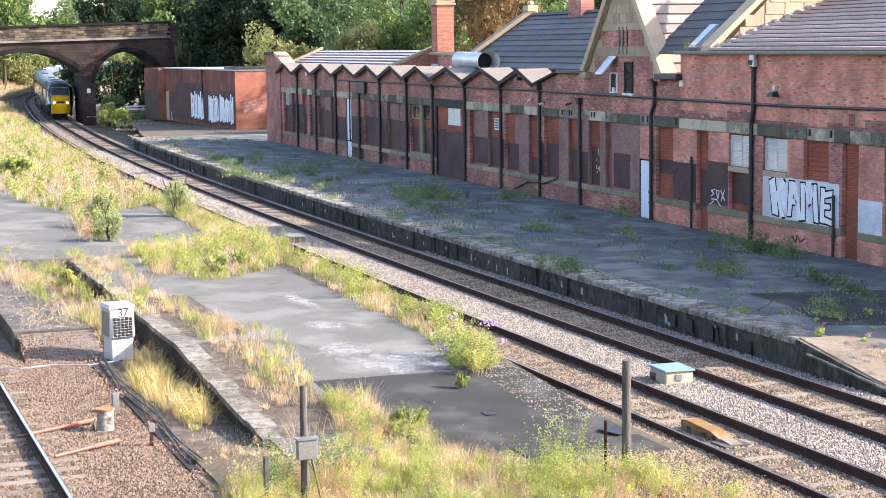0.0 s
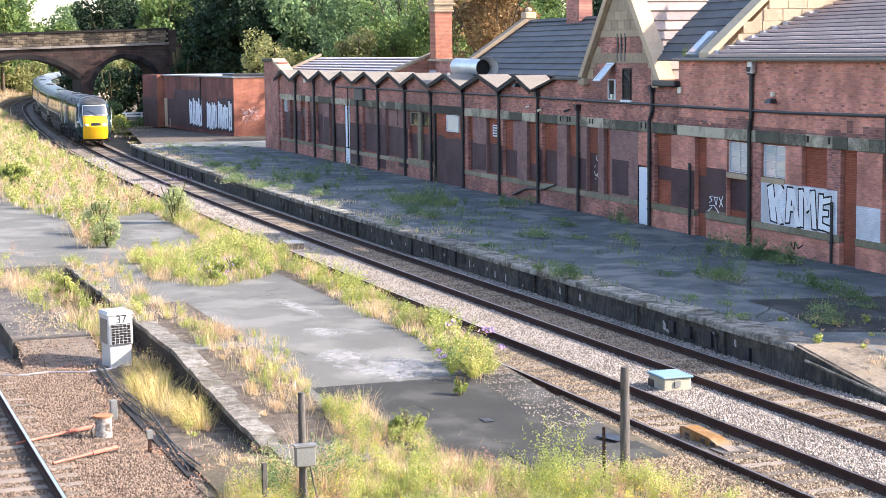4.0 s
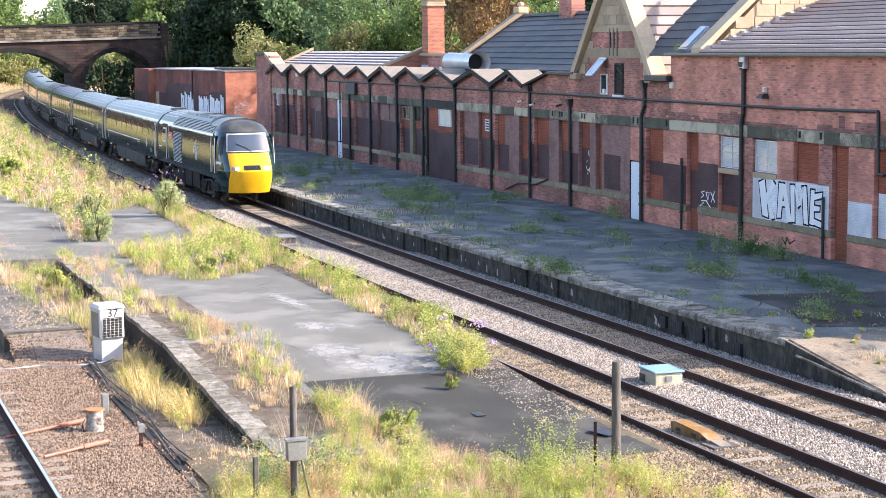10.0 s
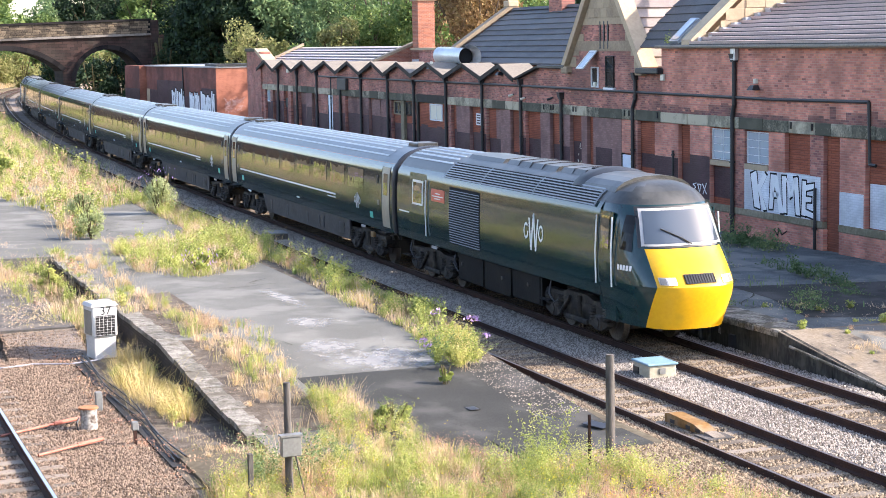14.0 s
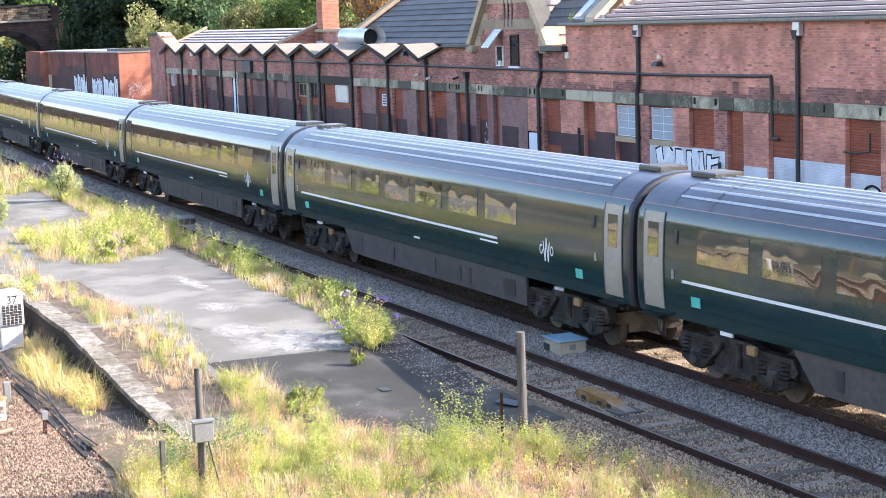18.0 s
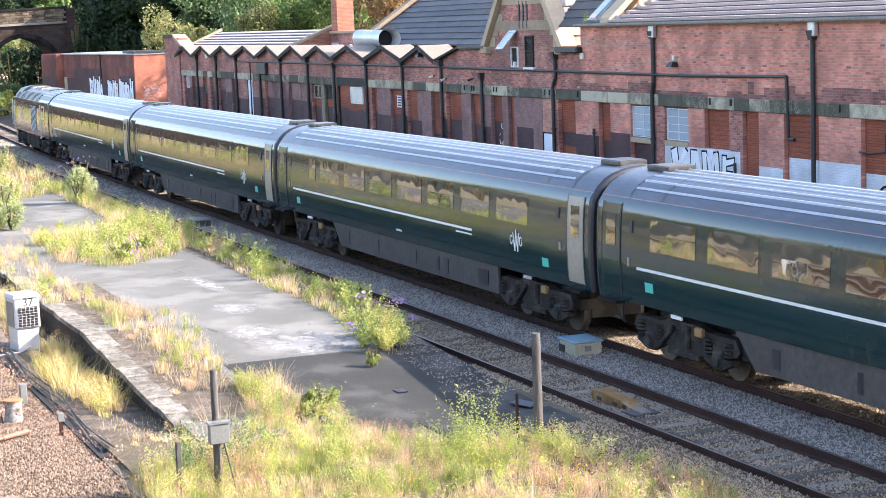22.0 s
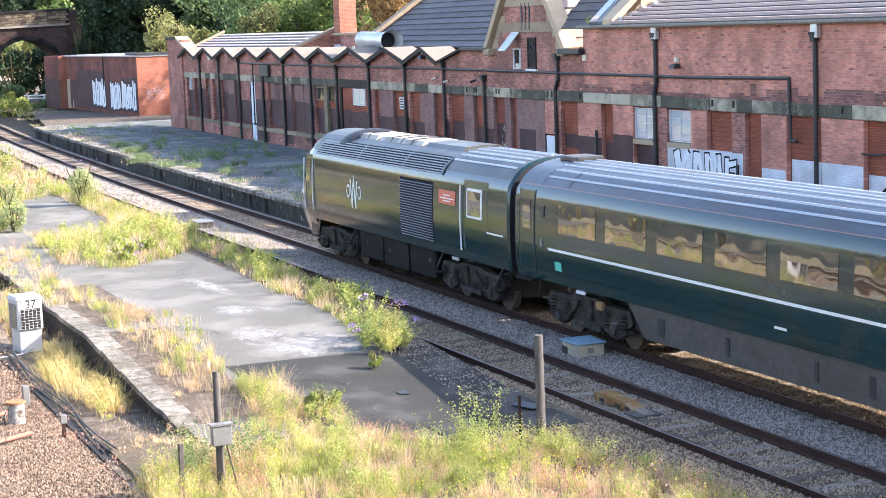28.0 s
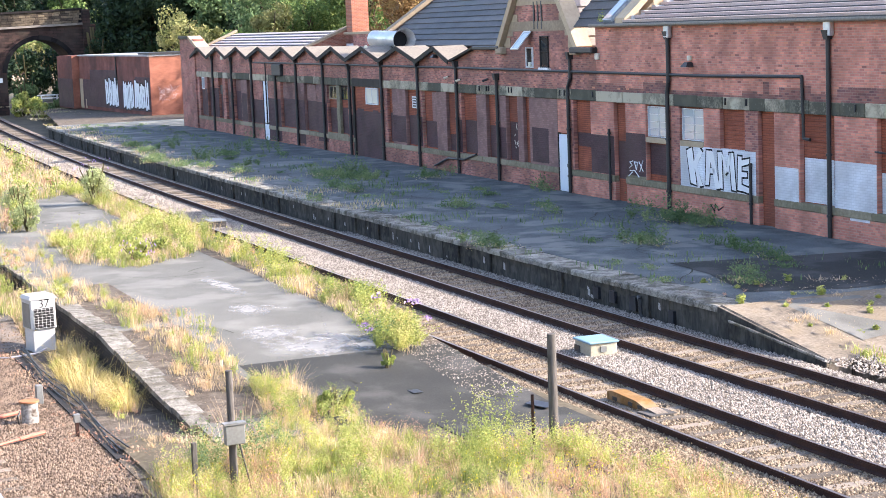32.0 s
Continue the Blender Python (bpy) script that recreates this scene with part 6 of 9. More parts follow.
for row in range(5):
    y = 14.0 - 0.4 * (row % 2)
    while y < 43.3:
        w = rb.uniform(0.5, 1.15)
        z = climb(y, 8.18 + 0.28 * row)
        MB().box(-0.06, 0.0 + rb.uniform(-0.02, 0.03), y + 0.012, min(y + w, 43.68) - 0.012, z + 0.012, z + 0.268, 0, 0.02).done("parapet_stone", M_PARAPET, bridge)
        y += w
MB().box(-0.4, 0.25, 43.7, 44.6, -1.5, 10.1, 0, 0.05).done("end_pillar", M_BSTONE, bridge)
MB().box(0.16, 0.19, 33.9, 34.3, 2.2, 2.7).done("notice_plate", M_WWIN, bridge, "small white notice")
wr = tagged(empty("white_barrier", pose(-180, 33.8, 0.5, 0, 0, 90)), "low white rail barrier on posts", "barrier")
for x in (0, 1.6, 3.2):
    MB().box(x - 0.08, x + 0.08, -0.08, 0.08, -1.0, 0.9).done("post", M_WWIN, wr)
for z in (0.5, 0.8):
    MB().box(-0.4, 3.6, -0.05, 0.05, z, z + 0.12).done("rail", M_WWIN, wr)

# bricks that stand out of the upper wall and the frieze, darker or paler than the rest
M_ODD = surf("odd_brick", (0.27, 0.12, 0.10), (0.56, 0.24, 0.155), 2, 30, 0.85, coords="object", bump=0.2, rand=1.5)
rb = random.Random(12)
odd_mesh, taken = None, set()
while len(taken) < 300:
    row, col = rb.randint(60, 88), rb.randint(-150, 60)
    if (row, col) in taken:
        continue
    taken.add((row, col))
    x = col * 0.225 - (0.1125 if row % 2 == 0 else 0.0)
    if x < -17.0 and row > 70:
        continue
    if odd_mesh is None:
        o = MB().box(0.006, 0.219, -0.008, 0.02, 0.006, 0.069).done("brick", M_ODD, building)
        odd_mesh = o.data
    else:
        o = new("brick", odd_mesh)
        o.parent = building
    o.matrix_basis = pose(x, rb.uniform(-0.004, 0.001), row * 0.075)

# ---- platforms ----
M_COPE_I = surf("island_coping_stone", (0.07, 0.062, 0.05), (0.34, 0.315, 0.27), 6.0, 28, 0.9, bump=0.6, rand=0.12, stain=(0.11, 0.095, 0.07), stain_scale=1.8, stain_amt=0.7)
M_COPE = surf("platform_coping_stone", (0.07, 0.066, 0.056), (0.40, 0.375, 0.32), 4.5, 22, 0.9, bump=0.7, rand=0.15, stain=(0.075, 0.07, 0.05), stain_scale=2.4, stain_amt=0.85)
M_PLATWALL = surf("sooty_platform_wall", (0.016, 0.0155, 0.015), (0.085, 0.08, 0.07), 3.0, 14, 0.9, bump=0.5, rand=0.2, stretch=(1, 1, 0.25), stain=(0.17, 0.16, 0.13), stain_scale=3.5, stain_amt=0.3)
M_PLATTOP = surf("station_asphalt", (0.049, 0.057, 0.058), (0.146, 0.160, 0.162), 0.9, 20, 0.92, bump=0.6, stain=(0.22, 0.222, 0.20), stain_scale=0.8, stain_amt=0.65)
M_ISLAND = surf("island_asphalt", (0.105, 0.104, 0.094), (0.165, 0.162, 0.147), 0.8, 40, 0.92, bump=0.45, stain=(0.225, 0.22, 0.20), stain_scale=0.6, stain_amt=0.65)
M_DARKASPH = surf("dark_asphalt_patch", (0.03, 0.031, 0.029), (0.055, 0.055, 0.05), 0.8, 40, 0.9, bump=0.35, stain=(0.10, 0.096, 0.09), stain_scale=0.8, stain_amt=0.5)
M_DIRT = surf("gravelly_dirt", (0.04, 0.032, 0.025), (0.16, 0.13, 0.10), 3.5, 26, 0.95, bump=0.9, stain=(0.25, 0.21, 0.17), stain_scale=4.0, stain_amt=0.4)
M_DIRT_D = surf("dirty_old_asphalt", (0.05, 0.048, 0.045), (0.13, 0.12, 0.11), 1.4, 16, 0.95, bump=0.6, stain=(0.20, 0.17, 0.14), stain_scale=1.6, stain_amt=0.6)
M_SANDY = surf("sandy_ramp", (0.10, 0.083, 0.065), (0.27, 0.225, 0.175), 1.2, 14, 0.95, bump=0.6, stain=(0.22, 0.17, 0.11), stain_scale=1.0, stain_amt=0.5)
M_PALE_MARK = surf("faded_white_mark", (0.24, 0.23, 0.21), (0.50, 0.49, 0.47), 6, 24, 0.9, bump=0.1)
M_PALE = surf("pale_limewash", (0.34, 0.335, 0.325), (0.46, 0.45, 0.44), 1.6, 20, 0.9, bump=0.2)
pn, pl = M_PALE.node_tree.nodes, M_PALE.node_tree.links
# the smear thins out towards its rim and in worn streaks
p_tc, p_mp, p_gr, p_ns, p_ma, p_mr = [pn.new("ShaderNode" + k) for k in ("TexCoord", "Mapping", "TexGradient", "TexNoise", "Math", "MapRange")]
p_mp.inputs["Location"].default_value, p_mp.inputs["Scale"].default_value = (-1.0, -1.0, 0), (2, 2, 0)
p_gr.gradient_type = "SPHERICAL"
pl.new(p_tc.outputs["Generated"], p_mp.inputs[0])
pl.new(p_mp.outputs[0], p_gr.inputs[0])
p_ns.inputs["Scale"].default_value, p_ns.inputs["Detail"].default_value = 4.5, 8
pl.new(p_tc.outputs["Object"], p_ns.inputs[0])
p_ma.operation = "MULTIPLY_ADD"
p_ma.inputs[1].default_value = 1.6
pl.new(p_ns.outputs[0], p_ma.inputs[0])
pl.new(p_gr.outputs["Fac"], p_ma.inputs[2])
p_mr.inputs[1].default_value, p_mr.inputs[2].default_value, p_mr.inputs[4].default_value = 1.12, 1.62, 0.55
pl.new(p_ma.outputs[0], p_mr.inputs[0])
pl.new(p_mr.outputs[0], pn["Principled BSDF"].inputs["Alpha"])
M_DARKBRICK = brickwork("soot_black_brick", (0.07, 0.055, 0.05), (0.045, 0.038, 0.035), (0.03, 0.027, 0.025), axis="x")

mb = MB()
sweep(mb, [(N_EDGE + 0.9, -0.61), (34.5, -0.61), (34.5, Z_P), (N_EDGE + 0.9, Z_P)], 34.2, 135, 4)
tagged(mb.done("platform", M_PLATTOP), "cracked dark asphalt of a disused station platform", "platform", kind="structure")
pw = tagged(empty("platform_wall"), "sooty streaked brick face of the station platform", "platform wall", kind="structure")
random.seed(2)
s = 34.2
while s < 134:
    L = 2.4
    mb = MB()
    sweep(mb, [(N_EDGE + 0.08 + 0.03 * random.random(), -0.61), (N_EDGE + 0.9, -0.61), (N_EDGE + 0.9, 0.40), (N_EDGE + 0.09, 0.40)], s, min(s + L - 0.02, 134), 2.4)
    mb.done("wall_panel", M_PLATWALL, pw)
    if random.random() < 0.5:
        mb = MB()
        sweep(mb, [(N_EDGE + 0.02, -0.5), (N_EDGE + 0.1, -0.5), (N_EDGE + 0.1, 0.38), (N_EDGE + 0.02, 0.38)], s + 0.9, s + 1.3, 1)
        mb.done("buttress", M_PLATWALL, pw)
    s += L
cp = tagged(empty("platform_coping"), "uneven weathered stone coping of the platform edge", "coping", kind="structure")
s = 34.2
while s < 134:
    L = random.uniform(0.75, 1.2)
    dz, dn = random.uniform(-0.02, 0.012), random.uniform(-0.03, 0.03)
    mb = MB()
    sweep(mb, [(N_EDGE + dn, 0.40), (N_EDGE + 0.92, 0.40), (N_EDGE + 0.92, Z_P + dz + 0.004), (N_EDGE + dn + 0.03, Z_P + dz + 0.01), (N_EDGE + dn, Z_P + dz - 0.03)], s, s + L - 0.015, 2)
    mb.done("coping_stone", M_COPE, cp)
    s += L

# recesses, a bent pipe and pale marks on the face of the platform wall
for s, w, z0, z1 in ((36.4, 0.12, -0.15, 0.15), (38.3, 0.16, -0.1, 0.25), (39.4, 0.15, -0.05, 0.25), (40.3, 0.15, -0.05, 0.25)):
    mb = MB()
    sweep(mb, [(N_EDGE + 0.015, z0), (N_EDGE + 0.1, z0), (N_EDGE + 0.1, z1), (N_EDGE + 0.015, z1)], s - w, s + w, 1)
    mb.done("wall_recess", M_TDARK, pw)
MB().tube([line(37.9, N_EDGE - 0.02, 0.3), line(37.75, N_EDGE - 0.08, 0.25), line(37.7, N_EDGE - 0.08, -0.1), line(37.5, N_EDGE - 0.04, -0.3)], 0.05, 8).done("bent_pipe", M_BLACK, pw, "bent black pipe")
rm = random.Random(44)
for k in range(26):
    s, z, w, h = rm.uniform(36, 100), rm.uniform(-0.1, 0.15), rm.uniform(0.03, 0.08), rm.uniform(0.1, 0.28)
    MB().add([line(s - w, N_EDGE + 0.012, z), line(s + w, N_EDGE + 0.012, z + 0.03), line(s + 0.6 * w, N_EDGE + 0.012, z + h), line(s - 0.8 * w, N_EDGE + 0.012, z + h - 0.04)], [(0, 1, 2, 3)]).done("paint_mark", M_PALE_MARK, pw)

# ramp at the near end and the low ground in front of it
mb = MB().hexa([line(34.2, N_EDGE, -0.6), line(30.4, N_EDGE + 0.3, -0.6), line(30.4, 34, -0.6), line(34.2, 34, -0.6), line(34.2, N_EDGE, Z_P), line(30.4, N_EDGE + 0.3, -0.12), line(30.4, 34, 0.0), line(34.2, 34, Z_P)])
tagged(mb.done("platform_ramp", M_SANDY), "worn sandy ramp at the end of the platform", "ramp", kind="structure")
mb = MB().hexa([line(30.4, N_EDGE + 0.9, -0.6), line(-30, N_EDGE + 0.9, -0.6), line(-30, 60, -0.6), line(30.4, 60, -0.6), line(30.4, N_EDGE + 0.9, -0.12), line(-30, N_EDGE + 0.9, -0.12), line(-30, 60, -0.1), line(30.4, 60, 0.0)])
tagged(mb.done("yard_pavement", M_DIRT), "pale grey worn asphalt yard", "pavement", kind="structure")
rp = tagged(empty("ramp_edge"), "sloping timber edging and pale pipe of the platform ramp", "edging", kind="structure")
MB().tube([line(33.6, N_EDGE - 0.08, 0.30), line(30.2, N_EDGE + 0.25, -0.12)], 0.035, 8).done("pipe", M_COPE, rp, "pale slanting pipe")
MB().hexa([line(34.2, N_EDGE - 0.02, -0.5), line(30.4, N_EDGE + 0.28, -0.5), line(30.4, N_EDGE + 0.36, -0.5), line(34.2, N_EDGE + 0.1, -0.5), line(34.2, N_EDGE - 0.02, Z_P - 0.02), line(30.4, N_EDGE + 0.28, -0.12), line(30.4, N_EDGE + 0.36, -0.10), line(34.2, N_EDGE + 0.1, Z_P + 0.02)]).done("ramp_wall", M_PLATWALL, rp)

# patches in the surface at the end of the station platform
for name, mat, lab, outline in (("dark_patch", M_DARKASPH, "dark newer asphalt at the end of the platform", ((41.0, 23.4), (38.6, 23.2), (35.6, 22.4), (34.6, 24.6), (34.6, 29.0), (39.6, 29.0))), ("pale_patch", M_ISLAND, "pale pinkish worn paving", ((34.1, 22.3), (33.9, 24.4), (31.6, 24.6), (31.2, 22.6)))):
    zz = [Z_P + 0.012 if a >= 34.2 else Z_P + 0.012 - 0.645 * (34.2 - a) / 3.8 for a, b in outline]
    tagged(MB().add([line(a, b, z) for (a, b), z in zip(outline, zz)], [tuple(range(len(outline)))]).done(name, mat), lab, "pavement", kind="structure")

# yard round the shed, at platform level
mb = MB()
mb.hexa([(-134.2, 27.5, -0.6), (-134.2, 70, -0.6), (-196, 70, -0.6), (-196, 37.5, -0.6), (-134.2, 26.4, Z_P - 0.06), (-134.2, 70, Z_P), (-190, 70, 0.45), (-190, 35.0, 0.2)])
tagged(mb.done("shed_yard", M_DIRT), "dusty overgrown yard round the brick shed", "ground", kind="structure")

# island platform: flat top, end ramp, walls and coping
ISL0, ISL1, S_R, S_E = 7.9, 14.35, 39.2, 30.6


def isl_z(s):
    return Z_P if s > S_R else Z_P + (0.02 - Z_P) * (S_R - s) / (S_R - S_E)


def slab(name, s0, s1, n0, n1, mat, lift, label, cat="platform"):
    """A thin sheet laid on the island platform."""
    mb = MB()
    k = max(1, int((s1 - s0) / 1.5))
    sec = []
    for i in range(k + 1):
        s = s0 + (s1 - s0) * i / k
        z = isl_z(s) + lift
        sec.append([line(s, n0, z - 0.3 - lift), line(s, n1, z - 0.3 - lift), line(s, n1, z), line(s, n0, z)])
    mb.loft(sec, 0, True, True)
    return tagged(mb.done(name, mat), label, cat, kind="structure")


mb = MB()
sec = []
for s in [29.6, S_E, 33, 36, S_R] + [S_R + 5 * i for i in range(1, 34)]:
    z = isl_z(s)
    sec.append([line(s, ISL0 + 0.1, -0.61), line(s, ISL1, -0.61), line(s, ISL1, z), line(s, ISL0 + 0.1, z)])
mb.loft(sec, 0, True, True)
tagged(mb.done("island_platform", M_ISLAND), "pale grey patched asphalt of an overgrown island platform", "platform", kind="structure")
slab("asphalt_patch", 28.6, 34.9, 9.9, 14.42, M_DARKASPH, 0.006, "newer dark asphalt at the ramp of the island platform", "pavement")
slab("dirt_strip", 31.0, 47, 8.25, 9.7, M_DIRT, 0.006, "dark gravelly strip along the island platform", "pavement")
slab("gravel_edge", 33.0, 140, 13.5, 14.42, M_DIRT, 0.003, "stony dirt along the platform edge", "pavement")
iw = tagged(empty("island_wall"), "soot-black brick side wall of the island platform", "platform wall", kind="structure")
s = 30.9
while s < 56:
    L = 2.0
    e = s + L
    mb = MB().hexa([line(s, ISL0, -0.6), line(s, ISL0 + 0.2, -0.6), line(e - 0.01, ISL0 + 0.2, -0.6), line(e - 0.01, ISL0, -0.6), line(s, ISL0, isl_z(s) - 0.1), line(s, ISL0 + 0.2, isl_z(s) - 0.1), line(e - 0.01, ISL0 + 0.2, isl_z(e) - 0.1), line(e - 0.01, ISL0, isl_z(e) - 0.1)])
    mb.done("wall_panel", M_DARKBRICK, iw)
    s = e
ic = tagged(empty("island_coping"), "pale lichened coping stones of the island platform", "coping", kind="structure")
s = 31.0
while s < 56:
    L = random.uniform(0.5, 0.75)
    e = s + L - 0.015
    dz = random.uniform(-0.012, 0.012)
    a, b = isl_z(s) + dz, isl_z(e) + dz
    n0, n1 = ISL0 - 0.06 + random.uniform(-0.03, 0.03), ISL0 + 0.40 + random.uniform(-0.03, 0.05)
    mb = MB().hexa([line(s, n0, a - 0.1), line(s, n1, a - 0.1), line(e, n1, b - 0.1), line(e, n0, b - 0.1), line(s, n0, a + 0.012), line(s, n1, a + 0.012), line(e, n1, b + 0.012), line(e, n0, b + 0.012)])
    mb.done("coping_stone", M_COPE_I, ic)
    s += L
# asphalt over the filled-in bay further on
mb = MB()
sweep(mb, [(4.95, -0.6), (8.0, -0.6), (8.0, 0.553), (4.95, 0.553)], 57, 150, 6)
tagged(mb.done("bay_infill", M_ISLAND), "pale grey asphalt over the filled-in bay", "platform", kind="structure")
# pale smears on the asphalt
random.seed(8)


def smear(s, n, ls, ln, turn, name="limewash_smear"):
    pts = []
    for i in range(18):
        t = 2 * math.pi * i / 18
        r = 1.55
        ds, dn = ls * r * math.cos(t), ln * r * math.sin(t)
        a = s + ds * math.cos(turn) - dn * math.sin(turn)
        b = n + ds * math.sin(turn) + dn * math.cos(turn)
        pts.append(line(a, b, isl_z(a) + 0.009))
    mb = MB().add(pts, [tuple(range(18))])
    return tagged(mb.done(name, M_PALE), "pale smear of old limewash on the asphalt", "stain", group="limewash smears", kind="structure")


for q in ((38.7, 12.3, 1.9, 0.40, 0.15), (40.3, 11.7, 1.0, 0.35, 0.3), (35.9, 11.9, 0.9, 1.1, 0.5), (36.3, 12.6, 0.6, 0.6, 0.0), (44.5, 12.2, 1.9, 0.25, 0.05), (37.4, 11.3, 1.0, 0.4, 0.7), (35.6, 13.0, 0.7, 0.5, 0.2)):
    smear(*q)

# narrow strip of platform beside the left track
mb = MB()
sweep(mb, [(4.85, -0.6), (6.75, -0.6), (6.75, 0.28), (4.85, 0.28)], 44.0, 150, 6)
tagged(mb.done("narrow_platform", M_DIRT_D), "narrow dirty strip of old platform beside the track", "platform", kind="structure")
mb = MB().hexa([line(44.0, 5.0, -0.6), line(42.0, 5.0, -0.6), line(42.0, 6.75, -0.6), line(44.0, 6.75, -0.6), line(44.0, 5.0, 0.22), line(42.0, 5.0, -0.2), line(42.0, 6.75, -0.17), line(44.0, 6.75, 0.24)])
tagged(mb.done("ballast_heap", M_BALLAST), "ballast heaped against the end of the old platform", "ballast", kind="structure")
mb = MB()
sweep(mb, [(6.3, -0.6), (ISL0, -0.6), (ISL0, -0.16), (6.3, -0.16)], 28.5, 150, 6)
tagged(mb.done("sunken_bed", M_DIRT), "dirt of a filled-in bay between the platforms", "ground", kind="structure")
mb = MB()
sweep(mb, [(6.5, -0.6), (15.0, -0.6), (14.7, -0.06), (6.5, -0.10)], -20, 31.2, 3)
tagged(mb.done("weedy_ground", M_EARTH), "weedy earth below the end of the island platform", "ground", kind="structure")
mb = MB()
sweep(mb, [(11.9, -0.3), (14.5, -0.3), (14.5, -0.055), (11.9, -0.055)], 27.6, 29.2, 1)
tagged(mb.done("asphalt_tip", M_DARKASPH), "crumbling dark asphalt at the foot of the ramp", "pavement", kind="structure")
mb = MB()
sweep(mb, [(8.2, -0.3), (9.35, -0.3), (9.35, -0.05), (8.2, -0.05)], 29.9, 30.9, 1)
tagged(mb.done("concrete_slab", M_ISLAND), "small grey concrete slab in the weeds", "slab", kind="structure")
mb = MB()
sweep(mb, [(6.28, -0.3), (6.40, -0.3), (6.40, -0.14), (6.28, -0.14)], 30, 41, 2)
tagged(mb.done("path_edging", M_DARKTIMBER), "dark timber edging of the cess path", "edging", kind="structure")

# ---- loose ballast stones ----
def stones(name, s0, s1, n0, n1, z, count, size, mat, label, bare=None):
    r = np.random.RandomState(len(name) + count)
    s, n = r.uniform(s0, s1, count), r.uniform(n0, n1, count)
    if bare is not None:        # most stones lie between the sleepers
        keep = ((s - bare + 0.02) % 0.68 > 0.29) | (r.uniform(0, 1, count) < 0.42)
        s, n = s[keep], n[keep]
    k = len(s)
    c = line_np(s, n, z + r.uniform(-0.01, 0.03, k))
    base = np.array([(1, 0, -0.7), (0, 1, -0.7), (-1, 0, -0.7), (0, -1, -0.7), (0.3, 0.1, 0.85)], float)
    f = np.array([(0, 1, 4), (1, 2, 4), (2, 3, 4), (3, 0, 4)])
    v = base[None] * r.uniform(0.6, 1.3, (k, 5, 1)) * (size * r.uniform(0.6, 1.3, (k, 1, 1)))
    a = r.uniform(0, 6.28, k)
    ca, sa = np.cos(a)[:, None], np.sin(a)[:, None]
    x, y = v[..., 0] * ca - v[..., 1] * sa, v[..., 0] * sa + v[..., 1] * ca
    v = np.stack([x, y, v[..., 2] * 0.75], -1) + c[:, None]
    ob = sheet_np(name, v.reshape(-1, 3), (f[None] + 5 * np.arange(k)[:, None, None]).reshape(-1, 3), mat)
    return tagged(ob, label, "ballast", kind="stuff")


M_STONES = surf("ballast_stone", (0.16, 0.135, 0.112), (0.40, 0.35, 0.30), 0.7, 10, 0.95, bump=0.0, island=0.8)
M_RUSTSTONES = surf("rusty_ballast_stone", (0.115, 0.082, 0.056), (0.35, 0.275, 0.19), 0.7, 10, 0.95, bump=0.0, island=0.7)
M_PINKSTONES = surf("pinkish_ballast_stone", (0.10, 0.07, 0.05), (0.30, 0.22, 0.16), 0.7, 10, 0.95, bump=0.0, island=0.8)
stones("ballast_stones", 18, 75, 16.70, 18.42, -0.17, 84000, 0.027, M_STONES, "pale grey crushed ballast between the tracks")
stones("ballast_stones", 75, 130, 16.70, 18.42, -0.17, 12000, 0.06, M_STONES, "pale grey crushed ballast between the tracks")
stones("ballast_stones", 18, 75, 18.55, 19.95, -0.185, 56000, 0.026, M_RUSTSTONES, "rusty ballast between the rails", 14)
stones("ballast_stones", 18, 60, 20.05, 20.85, -0.18, 20000, 0.032, M_STONES, "grey ballast under the platform edge")
stones("ballast_stones", 18, 60, 15.2, 16.6, -0.185, 46000, 0.026, M_RUSTSTONES, "rusty brown ballast between the rails", 14)
stones("ballast_stones", 18, 34, 14.3, 15.1, -0.13, 12000, 0.028, M_RUSTSTONES, "brown ballast beside the siding")
stones("ballast_stones", 18, 27.7, 12.9, 14.6, -0.055, 22000, 0.026, M_RUSTSTONES, "brown ballast spilt beside the siding")
stones("ballast_stones", 22, 44, 4.05, 6.3, -0.19, 52000, 0.025, M_PINKSTONES, "pinkish-brown ballast beside the track")
stones("ballast_stones", 22, 44, 1.5, 3.95, -0.2, 44000, 0.025, M_PINKSTONES, "pinkish-brown ballast in the track", 20)
for k in range(8):
    stones("scattered_stones", 30.4 + 0.7 * k, 31.1 + 0.7 * k, 13.3 + 0.02 * k, 14.4, isl_z(30.75 + 0.7 * k) + 0.012, 210 - k, 0.015, M_STONES, "pale stones strewn on the asphalt")
for k in range(10):
    stones("scattered_stones", 42.0 + 0.2 * k, 42.25 + 0.2 * k, 4.9, 6.8, -0.18 + 0.042 * k, 520 - 30 * k, 0.028, M_PINKSTONES, "pinkish ballast heaped on the end of the old platform")
stones("scattered_stones", 44.0, 62, 4.9, 6.7, 0.29, 900, 0.026, M_STONES, "stones strewn on the old platform")
for k in range(6):
    stones("scattered_stones", 31.2 + 2.2 * k, 33.4 + 2.2 * k, 8.3, 9.7, isl_z(32.3 + 2.2 * k) + 0.008, 300 - k, 0.014, M_PINKSTONES, "pale stones strewn on the gravelly strip")
stones("scattered_stones", 22, 30.5, 21.0, 27, -0.1, 7000, 0.035, M_STONES, "loose stones on the yard below the ramp")

